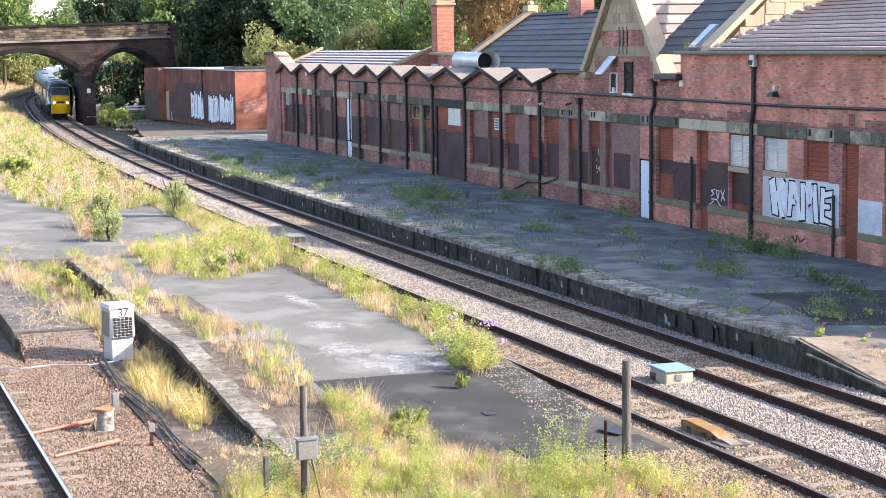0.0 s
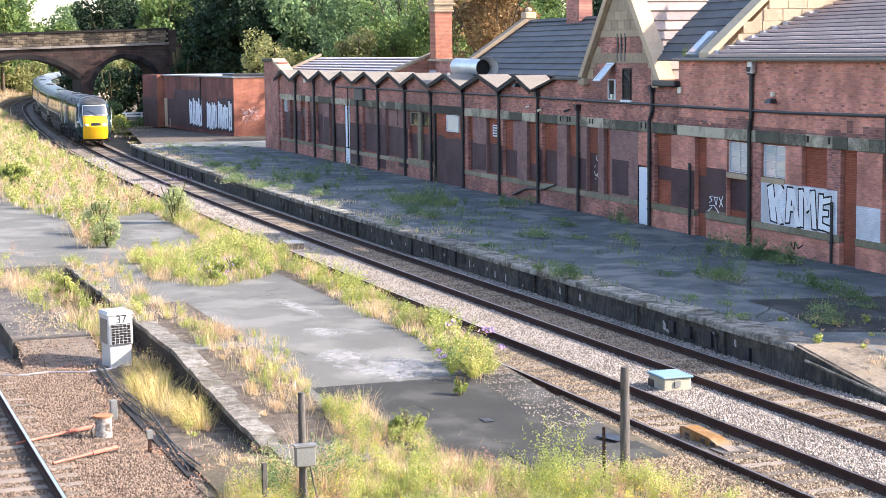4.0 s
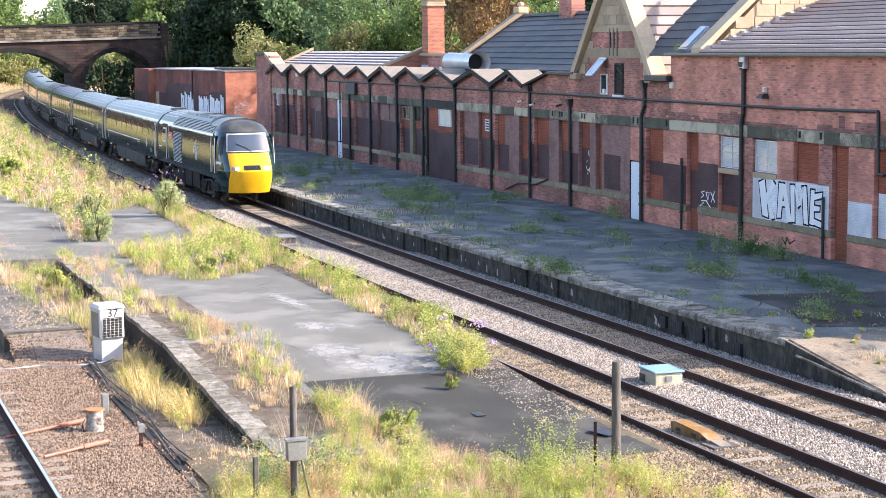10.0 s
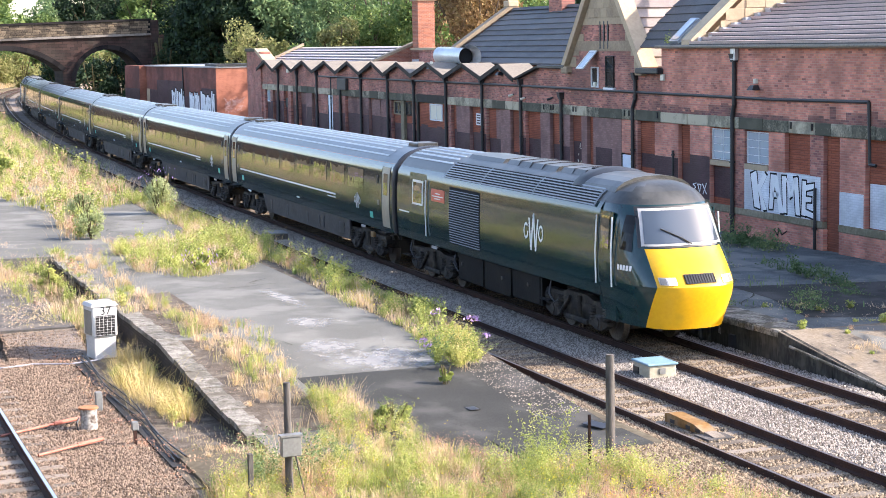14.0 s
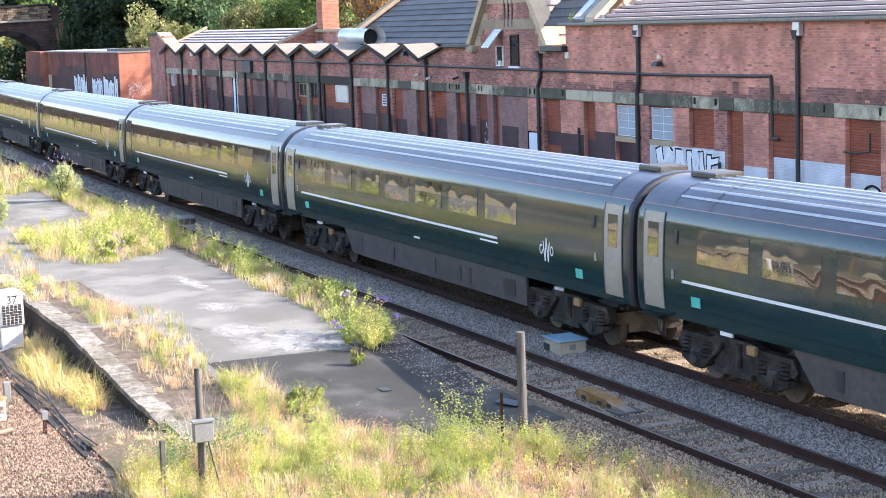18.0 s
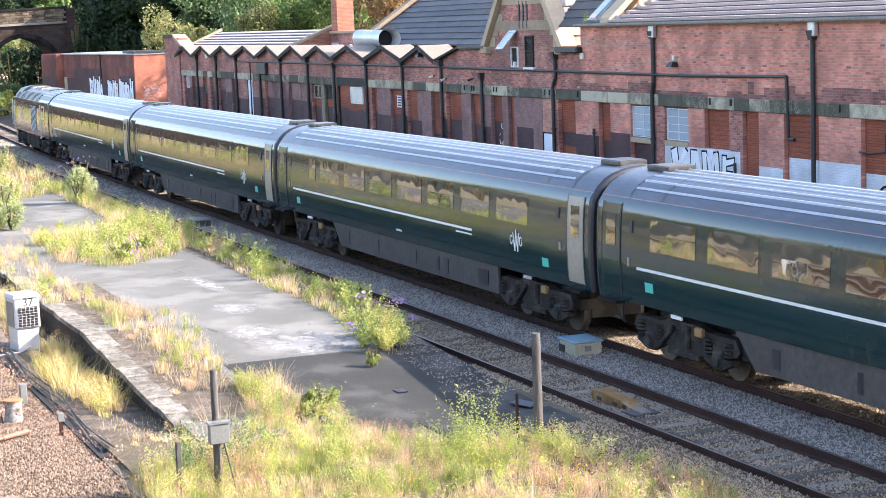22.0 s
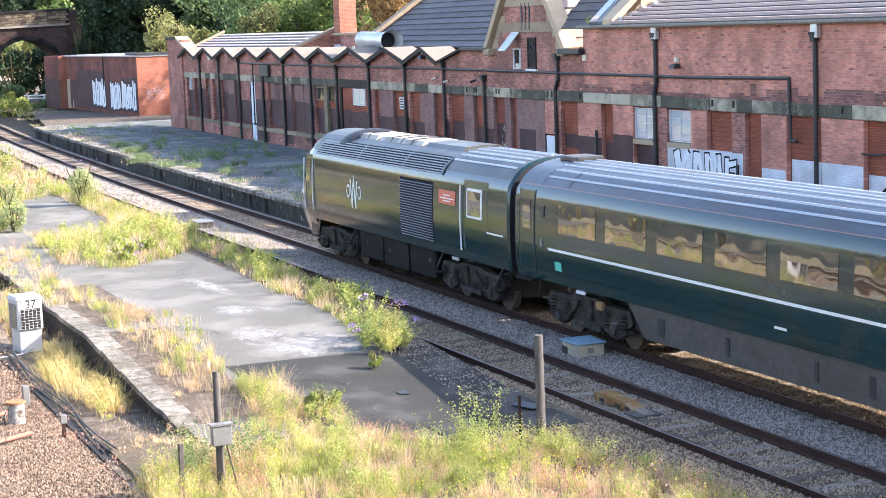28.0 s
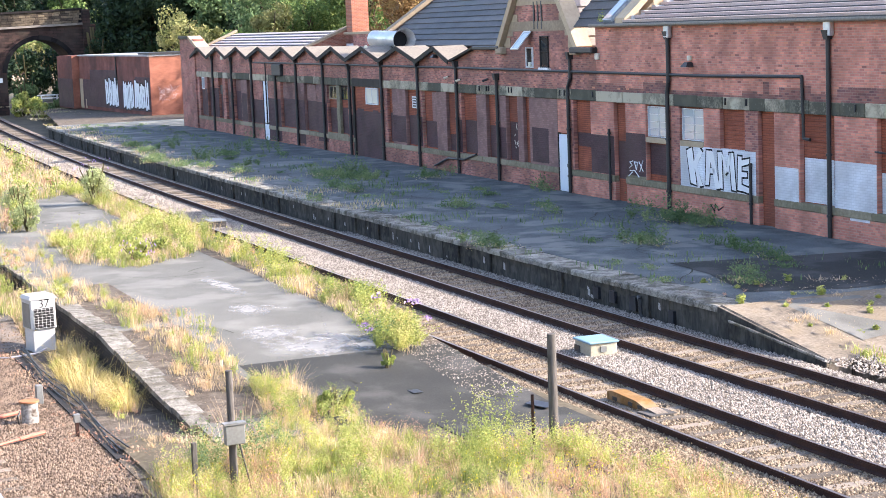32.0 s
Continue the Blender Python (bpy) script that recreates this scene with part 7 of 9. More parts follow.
# ---- grass and weeds ----
def leafy(name, stops, translucent=0.35, rough=0.7):
    """Foliage: colours picked blade by blade and drifting from place to place, part of the light passing through."""
    m, n, l, b = nodes_of(name)
    g = n.new("ShaderNodeNewGeometry")
    ns = n.new("ShaderNodeTexNoise")
    ns.inputs["Scale"].default_value, ns.inputs["Detail"].default_value = 0.9, 4
    l.new(g.outputs["Position"], ns.inputs["Vector"])
    ma = n.new("ShaderNodeMath")
    ma.operation = "MULTIPLY_ADD"
    ma.inputs[1].default_value = 1.7
    l.new(ns.outputs[0], ma.inputs[0])
    mb_ = n.new("ShaderNodeMath")
    mb_.operation = "MULTIPLY_ADD"
    mb_.inputs[1].default_value, mb_.inputs[2].default_value = 0.40, -0.56
    l.new(g.outputs["Random Per Island"], mb_.inputs[0])
    l.new(mb_.outputs[0], ma.inputs[2])
    rp_ = n.new("ShaderNodeValToRGB")
    el = rp_.color_ramp.elements
    el[0].position, el[0].color = stops[0][0], (*stops[0][1], 1)
    el[1].position, el[1].color = stops[-1][0], (*stops[-1][1], 1)
    for p, c in stops[1:-1]:
        e = el.new(p)
        e.color = (*c, 1)
    l.new(ma.outputs[0], rp_.inputs[0])
    l.new(rp_.outputs[0], b.inputs["Base Color"])
    b.inputs["Roughness"].default_value = rough
    b.inputs["Specular IOR Level"].default_value = 0.25
    tr, mx = n.new("ShaderNodeBsdfTranslucent"), n.new("ShaderNodeMixShader")
    l.new(rp_.outputs[0], tr.inputs[0])
    mx.inputs[0].default_value = translucent
    l.new(b.outputs[0], mx.inputs[1])
    l.new(tr.outputs[0], mx.inputs[2])
    l.new(mx.outputs[0], n["Material Output"].inputs[0])
    MATS[name] = m
    return m


M_GRASS = leafy("summer_grass", [(0.12, (0.28, 0.27, 0.10)), (0.38, (0.48, 0.41, 0.20)), (0.55, (0.61, 0.49, 0.31)), (0.70, (0.64, 0.49, 0.36)), (0.9, (0.54, 0.33, 0.25))])
M_DRY = leafy("dry_golden_grass", [(0.1, (0.46, 0.35, 0.17)), (0.45, (0.63, 0.47, 0.28)), (0.8, (0.70, 0.55, 0.40))])
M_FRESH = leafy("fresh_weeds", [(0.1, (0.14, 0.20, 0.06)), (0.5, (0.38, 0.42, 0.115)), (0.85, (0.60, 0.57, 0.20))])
# darker copy of the weed greens, with the building's shade in its colour
M_DARKWEED = leafy("shade_toned_weeds", [(0.1, (0.075, 0.13, 0.055)), (0.5, (0.16, 0.235, 0.10)), (0.85, (0.29, 0.34, 0.15))])
M_RED = leafy("reddish_sorrel", [(0.1, (0.42, 0.20, 0.13)), (0.5, (0.58, 0.36, 0.25)), (0.8, (0.60, 0.45, 0.28))])
M_FLOWER = surf("yellow_flower", (0.75, 0.62, 0.02), (0.85, 0.72, 0.04), 2, 12, 0.7, bump=0.0)
M_LILAC = surf("lilac_flower", (0.36, 0.22, 0.52), (0.48, 0.32, 0.62), 2, 12, 0.7, bump=0.0)
M_STEM = surf("weed_stem", (0.07, 0.06, 0.03), (0.12, 0.10, 0.05), 2, 12, 0.8, bump=0.0)


def blades(name, pts, h, w, mat, label, seed, lean=0.35, cat="grass"):
    """Bent blades of grass on the given ground points: one object of many."""
    r = np.random.RandomState(seed)
    k = len(pts)
    a = r.uniform(0, 6.283, k)
    d = np.stack([np.cos(a), np.sin(a), 0 * a], -1)
    side = np.stack([-np.sin(a + r.normal(0, 0.6, k)), np.cos(a), 0 * a], -1)
    hh = (h * r.uniform(0.45, 1.2, k))[:, None]
    ww = (w * r.uniform(0.6, 1.4, k))[:, None]
    bend = (lean * r.uniform(0.2, 1.5, k))[:, None] * hh
    up = np.array([0, 0, 1.0])
    mid, tip = pts + up * hh * 0.6 + d * bend * 0.35, pts + up * hh * r.uniform(0.85, 1.0, (k, 1)) + d * bend
    v = np.stack([pts - side * ww, pts + side * ww, mid + side * ww * 0.8, mid - side * ww * 0.8, tip + side * ww * 0.15, tip - side * ww * 0.15], 1)
    f = np.array([(0, 1, 2, 3), (3, 2, 4, 5)])
    ob = sheet_np(name, v.reshape(-1, 3), (f[None] + 6 * np.arange(k)[:, None, None]).reshape(-1, 4), mat)
    return tagged(ob, label, cat, kind="stuff")


def scatter(s0, s1, n0, n1, count, zf, seed, rough=0.0, cut=0.5):
    """Ground points in a stretch of the plan, thinned into drifts by noise."""
    r = np.random.RandomState(seed)
    s, n = r.uniform(s0, s1, count), r.uniform(n0, n1, count)
    if rough:
        keep = np.array([noise.noise(Vector((a * rough, b * rough * 1.3, seed))) * 0.5 + 0.5 > cut + r.uniform(-0.12, 0.12) for a, b in zip(s, n)])
        s, n = s[keep], n[keep]
    z = np.array([zf(a) for a in s])
    return line_np(s, n, 0) + np.stack([0 * z, 0 * z, z], -1)


def flat(z):
    return lambda s: z


def in_plan(poly, per, zf, seed, rough=0.5, cut=0.42, soft=0.18):
    """Ground points inside an outline of (s, n) pairs, per square metre, thinned into drifts by noise."""
    r = np.random.RandomState(seed)
    P = np.array(poly, float)
    lo, hi = P.min(0), P.max(0)
    k = int((hi[0] - lo[0]) * (hi[1] - lo[1]) * per)
    q = r.uniform(lo, hi, (k, 2))
    inside = np.zeros(k, bool)
    for (ax, ay), (bx, by) in zip(P, np.roll(P, -1, 0)):
        hit = ((ay > q[:, 1]) != (by > q[:, 1])) & (q[:, 0] < (bx - ax) * (q[:, 1] - ay) / (by - ay + 1e-9) + ax)
        inside ^= hit
    q = q[inside]
    if rough:
        v = np.array([noise.fractal(Vector((a * rough, b * rough * 1.4, seed * 1.7)), 1.0, 2.0, 3) * 0.5 + 0.5 for a, b in q])
        q = q[v > cut + r.uniform(-soft, soft, len(q))]
    z = np.array([zf(a) for a in q[:, 0]])
    return line_np(q[:, 0], q[:, 1], 0) + np.stack([0 * z, 0 * z, z], -1)


def sprigs(name, pts, h, leaf, mat, label, seed, each=5):
    """Small leaves and seed heads that float up the stalks above the ground points."""
    r = np.random.RandomState(seed)
    p = np.repeat(pts, each, 0)
    k = len(p)
    hh = np.repeat(h * r.uniform(0.5, 1.15, len(pts)), each)
    p = p + np.stack([r.normal(0, 0.05, k), r.normal(0, 0.05, k), hh * r.uniform(0.25, 1.0, k)], -1)
    a, b = r.normal(size=(k, 3)), r.normal(size=(k, 3))
    a /= np.linalg.norm(a, axis=1)[:, None]
    b /= np.linalg.norm(b, axis=1)[:, None]
    sz = (leaf * r.uniform(0.5, 1.5, k))[:, None]
    a, b = a * sz, b * sz * 0.6
    v = np.stack([p - a, p - b, p + a, p + b], 1).reshape(-1, 3)
    ob = sheet_np(name, v, np.arange(4 * k).reshape(-1, 4), mat)
    return tagged(ob, label, "grass", kind="stuff")


def clumps(name, centres, h, w, per, spread, mat, label, seed, lean=0.55, cat="grass"):
    """Separate tussocks: blades that lean out of each centre, every tussock with its own size."""
    r = np.random.RandomState(seed)
    m = len(centres)
    g = np.repeat(np.exp(r.normal(0, 0.33, m)), per)
    base = np.repeat(centres, per, 0)
    k = len(base)
    a, q = r.uniform(0, 6.283, k), np.abs(r.normal(0, 1, k))
    d = np.stack([np.cos(a), np.sin(a), 0 * a], -1)
    pts = base + d * (spread * g * q)[:, None]
    hh = (h * g * r.uniform(0.55, 1.15, k))[:, None]
    ww = (w * r.uniform(0.6, 1.5, k))[:, None]
    bend = (lean * (0.25 + 0.5 * q) * r.uniform(0.4, 1.3, k))[:, None] * hh
    side = np.stack([-np.sin(a + r.normal(0, 0.7, k)), np.cos(a), 0 * a], -1)
    up = np.array([0, 0, 1.0])
    mid, tip = pts + up * hh * 0.6 + d * bend * 0.35, pts + up * hh * r.uniform(0.8, 1.0, (k, 1)) + d * bend
    v = np.stack([pts - side * ww, pts + side * ww, mid + side * ww * 0.8, mid - side * ww * 0.8, tip + side * ww * 0.2, tip - side * ww * 0.2], 1)
    f = np.array([(0, 1, 2, 3), (3, 2, 4, 5)])
    ob = sheet_np(name, v.reshape(-1, 3), (f[None] + 6 * np.arange(k)[:, None, None]).reshape(-1, 4), mat)
    return tagged(ob, label, cat, kind="stuff")


def weeds(name, centres, h, leaf, stalks, each, mat, label, seed, lean=0.45, cat="weeds"):
    """Separate leafy plants: stalks that spread from each centre, hung with small leaves."""
    r = np.random.RandomState(seed)
    m = len(centres)
    g = np.exp(r.normal(0, 0.35, m))
    g = np.repeat(g, stalks)
    base = np.repeat(centres, stalks, 0)
    a = r.uniform(0, 6.283, m * stalks)
    top = base + np.stack([np.cos(a), np.sin(a), 0 * a], -1) * (h * g * lean * r.uniform(0.1, 1.2, m * stalks))[:, None] + np.array([0, 0, 1.0]) * (h * g * r.uniform(0.55, 1.1, m * stalks))[:, None]
    b0, t0, g0 = np.repeat(base, each, 0), np.repeat(top, each, 0), np.repeat(g, each)
    k = len(b0)
    p = b0 + (t0 - b0) * r.uniform(0.2, 1.0, k)[:, None] + r.normal(0, 0.022, (k, 3))
    u, v_ = r.normal(size=(k, 3)), r.normal(size=(k, 3))
    u[:, 2] *= 0.5
    u /= np.linalg.norm(u, axis=1)[:, None]
    v_ -= u * (u * v_).sum(1)[:, None]
    v_ /= np.linalg.norm(v_, axis=1)[:, None]
    sz = (leaf * np.sqrt(g0) * r.uniform(0.5, 1.5, k))[:, None]
    u, v_ = u * sz, v_ * sz * 0.42
    vv = np.stack([p + u * 0.3 - v_ * 1.25, p + u * 1.5, p + u * 0.3 + v_ * 1.25], 1).reshape(-1, 3)
    ob = sheet_np(name, vv, np.arange(3 * k).reshape(-1, 3), mat)
    return tagged(ob, label, cat, kind="stuff")


def cover(title, poly, zf, seed, h, mix, fine=1.0, lush=1.0, base=140, leaf=0.024, each=20):
    """One stretch of wild growth: a thin short sward, straw tussocks, green tussocks, leafy weeds and reddish seed heads.
    mix: tussocks of straw, of green grass, leafy plants and reddish plants, per square metre."""
    straw, green, leafy_n, red = mix
    blades(title + "_sward", in_plan(poly, base, zf, seed, 0.8, 0.42), h * 0.55, 0.0045 * fine, M_GRASS, "short mixed grass and stubble", seed)
    if straw:
        clumps(title + "_straw", in_plan(poly, straw, zf, seed + 1, 0.5, 0.47), h * 0.88, 0.0036 * fine, int(70 / fine), 0.13 * fine, M_DRY, "dry straw-coloured grass tussocks", seed + 1, 0.8)
        sprigs(title + "_seed_heads", in_plan(poly, straw * 14 / fine, zf, seed + 1, 0.5, 0.5), h * 1.05, 0.012 * fine, M_DRY, "pale seed heads over the dry grass", seed + 5, 4)
    if green:
        clumps(title + "_tussock", in_plan(poly, green, zf, seed + 2, 0.6, 0.47), h * 0.72, 0.0042 * fine, int(64 / fine), 0.13 * fine, M_FRESH, "yellow-green grass tussocks", seed + 2, 0.8)
    if leafy_n:
        weeds(title + "_weed", in_plan(poly, leafy_n, zf, seed + 3, 0.45, 0.48), h * 0.95 * lush, leaf * 0.85 * fine, 13, int(1.35 * each / fine ** 0.5), M_FRESH, "bright yellow-green leafy weeds", seed + 3)
    if red:
        weeds(title + "_sorrel", in_plan(poly, red, zf, seed + 4, 0.4, 0.48), h, 0.015 * fine, 12, 12, M_RED, "pinkish-brown seeding weeds", seed + 4, 0.35)


# the field below the island platform
FIELD = [(17, 6.5), (27.7, 6.3), (29.0, 7.4), (29.6, 8.4), (30.2, 9.2), (33.2, 9.6), (33.1, 10.3), (29.6, 10.9), (28.0, 11.5), (27.5, 12.7), (25.5, 13.5), (24.3, 14.0), (17, 14.2)]


def field_z(s):
    return -0.1 if s < 29.6 else max(-0.1, isl_z(s))


cover("meadow", FIELD, field_z, 1, 0.31, (5.5, 8.0, 12.0, 16.0), 0.85, 1.1, 420, 0.018, 26)
sprigs("meadow_flowers", in_plan(FIELD, 40, field_z, 6, 0.5, 0.53), 0.55, 0.013, M_FLOWER, "small yellow flowers in the grass", 6, 3)
weeds("bright_weeds", in_plan([(27.4, 11.6), (27.2, 13.2), (24.4, 13.6), (24.5, 11.2)], 5, flat(-0.1), 91, 0.5, 0.35), 0.55, 0.017, 14, 40, M_FRESH, "tall bright green weeds at the edge of the field", 91)
# bare dirt with withered scraps
DIRT = [(29.0, 7.2), (31.0, 6.8), (34.0, 6.9), (36, 7.6), (33.6, 8.0), (31.2, 8.6), (30.2, 9.2)]
cover("dirt", DIRT, flat(-0.13), 200, 0.16, (2.5, 0.6, 0.5, 1.5), 1.0, 1.0, 60)
# the bay between the platforms
BAY = [(33.4, 7.0), (36.0, 6.75), (39.8, 6.9), (41.0, 7.3), (40.6, 7.7), (37, 7.6), (33.6, 7.6)]
cover("bay", [(43.5, 6.8), (62, 6.8), (62, 7.9), (43.5, 7.8)], flat(-0.16), 110, 0.4, (3.5, 1.5, 1.0, 1.0), 1.2, 0.9, 150)
M_GOLD = leafy("golden_grass", [(0.1, (0.36, 0.31, 0.10)), (0.45, (0.56, 0.44, 0.16)), (0.85, (0.66, 0.54, 0.28))])
clumps("bay_gold", in_plan(BAY, 12, flat(-0.16), 17, 0.5, 0.35), 0.33, 0.004, 60, 0.13, M_GOLD, "golden-yellow grass tussocks in the bay", 17, 1.1)
weeds("bay_weed", in_plan(BAY, 12, flat(-0.16), 19, 0.5, 0.35), 0.36, 0.013, 12, 34, M_GOLD, "golden flowering weeds in the bay", 19)
cover("bay", BAY, flat(-0.16), 10, 0.38, (5.0, 3.0, 1.0, 0.6), 1.0, 0.9, 200)
# along the platform edge above the siding
EDGE = [(34.0, 13.25), (35.5, 14.3), (40, 14.75), (76, 14.75), (76, 13.6), (68, 13.5), (58, 13.45), (51, 13.9), (44, 13.35), (39, 13.45)]
cover("edge", EDGE, isl_z, 20, 0.34, (3.5, 5.0, 8.0, 1.5), 1.1, 1.1, 220)
sprigs("edge_flowers", in_plan(EDGE, 40, isl_z, 26, 0.5, 0.5), 0.34, 0.014, M_FLOWER, "small yellow flowers along the platform edge", 26, 3)
# patches on the island platform
PATCH = [(61.0, 10.1), (51.6, 9.6), (49.4, 11.0), (50.5, 12.5), (53, 13.9), (60.4, 14.7), (65.4, 14.5), (60.5, 12.7), (58.8, 10.9)]
cover("patch", PATCH, isl_z, 30, 0.38, (2.5, 4.0, 6.0, 1.5), 1.3, 1.1, 150)
STRIP = [(33.0, 8.3), (32.8, 9.4), (36, 10.0), (39.5, 10.6), (41, 9.6), (44.3, 9.2), (47, 8.9), (56, 9.3), (56, 8.5), (44, 8.6), (38, 8.6)]
cover("strip", STRIP, isl_z, 40, 0.30, (3.6, 2.4, 2.2, 1.6), 0.95, 0.9, 90, 0.018, 26)
LEFT = [(63.0, 6.3), (60.6, 7.4), (53.5, 7.6), (50.5, 8.3), (46.5, 7.6), (43.2, 7.2), (43.6, 6.7), (47.2, 6.3), (52.0, 5.7), (58, 5.5)]
cover("left", LEFT, flat(0.27), 50, 0.36, (2.6, 1.3, 2.0, 1.6), 1.1, 0.9, 80)
MAT_ON = [(43.5, 7.85), (43.5, 8.4), (58, 8.4), (58, 7.85)]
cover("coping_weeds", MAT_ON, isl_z, 60, 0.28, (2.0, 2.0, 2.0, 2.0), 1.2, 1.0, 120)
# the far end of the island, grown over
FAR = [(74, 12.6), (76, 14.8), (190, 14.8), (215, 13.8), (215, 7.2), (86, 7.8), (78, 8.9), (72, 9.8), (64, 9.2), (60, 8.9), (63, 10.3), (70, 11.3)]
cover("far", FAR, isl_z, 70, 0.50, (1.7, 1.2, 0.9, 0.5), 2.4, 1.2, 34)
sprigs("cess_weeds", in_plan([(29, 5.8), (29.5, 6.9), (37, 6.5), (44, 6.6), (44, 5.4), (40, 5.9)], 40, flat(-0.17), 80, 0.9, 0.55), 0.15, 0.02, M_RED, "low reddish weeds by the ballast", 80, 8)
sprigs("strip_weeds", in_plan([(44, 5.2), (90, 5.2), (90, 6.8), (44, 6.8)], 30, flat(0.28), 81, 0.5, 0.58), 0.2, 0.022, M_GRASS, "sparse weeds on the narrow platform", 81, 6)
cover("ramp", [(31, 21.4), (34.5, 21.2), (38.5, 22.5), (36, 26), (31, 26)], lambda s: -0.1 + 0.62 * min(1, max(0, (s - 30.4) / 3.8)), 120, 0.14, (0.5, 0.6, 0.7, 0.4), 1.2, 1.0, 12)
cover("yard", [(23, 21.0), (30.4, 21.4), (30.4, 27), (23, 27)], flat(-0.1), 130, 0.14, (0.4, 0.7, 0.7, 0.4), 1.2, 1.0, 10)
# station platform, in the shade of the building
PW = [(49.5, 29.0, 2.6), (47.6, 28.9, 1.6), (45.0, 25.3, 1.6), (73, 26.6, 3.0), (75, 26.2, 2.5), (71.5, 26.8, 1.5), (47.3, 21.5, 1.3), (91.5, 26.5, 2.5), (67.3, 24.5, 1.4), (69, 24.4, 1.0), (70.5, 29.2, 1.3), (58.2, 25.2, 1.2), (90, 22.3, 2.0), (86, 22.5, 1.5), (93, 23.0, 1.5),
      (41.5, 26.7, 0.9), (40, 26.3, 0.7), (61, 30.0, 0.5), (56, 27.5, 0.5), (54, 26.8, 0.5), (99, 24, 2), (104, 24.5, 2), (80, 23.8, 1.2), (64, 22.0, 0.6), (84.5, 23.4, 1.0), (38, 24.3, 0.5), (36.5, 23.5, 0.6)]
SPOTS = [(s, n - float(np.interp(s, S_TAB, Y_TAB)), k) for s, n, k in PW]


def clump_points(spots, per, spread, seed):
    r = np.random.RandomState(seed)
    out = []
    for s, n, k in spots:
        m = int(per * k)
        out.append(line_np(s + r.normal(0, spread * 1.7 * math.sqrt(k), m), n + r.normal(0, spread * math.sqrt(k), m), Z_P))
    return np.concatenate(out)


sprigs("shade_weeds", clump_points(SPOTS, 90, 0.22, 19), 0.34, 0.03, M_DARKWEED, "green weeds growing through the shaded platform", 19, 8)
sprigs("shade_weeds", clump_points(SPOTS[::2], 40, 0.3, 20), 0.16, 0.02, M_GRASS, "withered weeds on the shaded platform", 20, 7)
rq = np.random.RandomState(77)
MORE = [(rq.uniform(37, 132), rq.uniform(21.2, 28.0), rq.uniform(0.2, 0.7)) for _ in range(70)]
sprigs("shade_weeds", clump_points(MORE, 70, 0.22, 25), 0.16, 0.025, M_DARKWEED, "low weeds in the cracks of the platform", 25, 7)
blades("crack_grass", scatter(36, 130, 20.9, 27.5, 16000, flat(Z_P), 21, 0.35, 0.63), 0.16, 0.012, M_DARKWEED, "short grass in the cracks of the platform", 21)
blades("edge_grass", scatter(60, 134, 20.9, 23.0, 5000, flat(Z_P), 22, 0.30, 0.58), 0.15, 0.012, M_GRASS, "grass along the far platform edge", 22)
blades("yard_grass", scatter(136, 185, 21.5, 27.0, 7000, flat(0.3), 23, 0.2, 0.58), 0.14, 0.02, M_GRASS, "rough grass between shed and track", 23)
blades("yard_grass", scatter(24, 31, 21.8, 24.0, 1500, flat(-0.1), 24, 0.5, 0.55), 0.2, 0.01, M_FRESH, "weeds at the foot of the ramp", 24)


def leaf_cloud(name, c, rad, n, leaf, mat, parent, seed, lumps=0, shell=0.5):
    """Many small leaves round lumps inside an ellipsoid."""
    r = np.random.RandomState(seed)
    lumps = lumps or max(5, n // 160)
    d = r.normal(size=(lumps, 3))
    d /= np.linalg.norm(d, axis=1)[:, None]
    lc = d * (r.uniform(0.25, 1.0, (lumps, 1)) ** 0.6) * np.array(rad) * 0.78
    lr = r.uniform(0.22, 0.45, lumps) * min(rad)
    i = r.randint(0, lumps, n)
    e = r.normal(size=(n, 3))
    e /= np.linalg.norm(e, axis=1)[:, None]
    p = lc[i] + e * (lr[i] * r.uniform(shell, 1.05, n))[:, None] + np.array(c)
    a, b = r.normal(size=(n, 3)), r.normal(size=(n, 3))
    a /= np.linalg.norm(a, axis=1)[:, None]
    b -= a * (a * b).sum(1)[:, None]
    b /= np.linalg.norm(b, axis=1)[:, None]
    sz = (leaf * r.uniform(0.6, 1.4, n))[:, None]
    a, b = a * sz, b * sz * 0.55
    v = np.stack([p - a, p - b + a * 0.1, p + a, p + b + a * 0.1], 1).reshape(-1, 3)
    return sheet_np(name, v, np.arange(4 * n).reshape(-1, 4), mat, parent)


def bush(x, y, z, r, h, n, leaf, mat, label, seed, flowers=None):
    root = tagged(empty("bush", pose(x, y, z)), label, "bush", group="bushes")
    rs = random.Random(seed)
    st = MB()
    for i in range(9):
        a, q = rs.uniform(0, 6.28), rs.uniform(0.2, 0.8)
        st.tube([(0.05 * math.cos(a), 0.05 * math.sin(a), 0), (r * q * 0.5 * math.cos(a), r * q * 0.5 * math.sin(a), h * 0.45), (r * q * math.cos(a), r * q * math.sin(a), h * rs.uniform(0.7, 0.95))], 0.012 * max(1, h), 5)
    st.done("stem", M_STEM, root)
    leaf_cloud("foliage", (0, 0, h * 0.52), (r, r, h * 0.5), n, leaf, mat, root, seed)
    if flowers:
        f = MB()
        for i in range(34):
            a, q, zz = rs.uniform(0, 6.28), rs.uniform(0.3, 1.05), rs.uniform(0.45, 1.05)
            p = Vector((r * q * math.cos(a), r * q * math.sin(a), h * zz))
            f.cyl(p, p + Vector((rs.uniform(-0.03, 0.03), rs.uniform(-0.03, 0.03), 0.055)), 0.016, 0.006, 6)
        tagged(f.done("blossom", flowers, root), kind="stuff")
    return root


def at(s, n, z=0.0):
    return line(s, n, z)


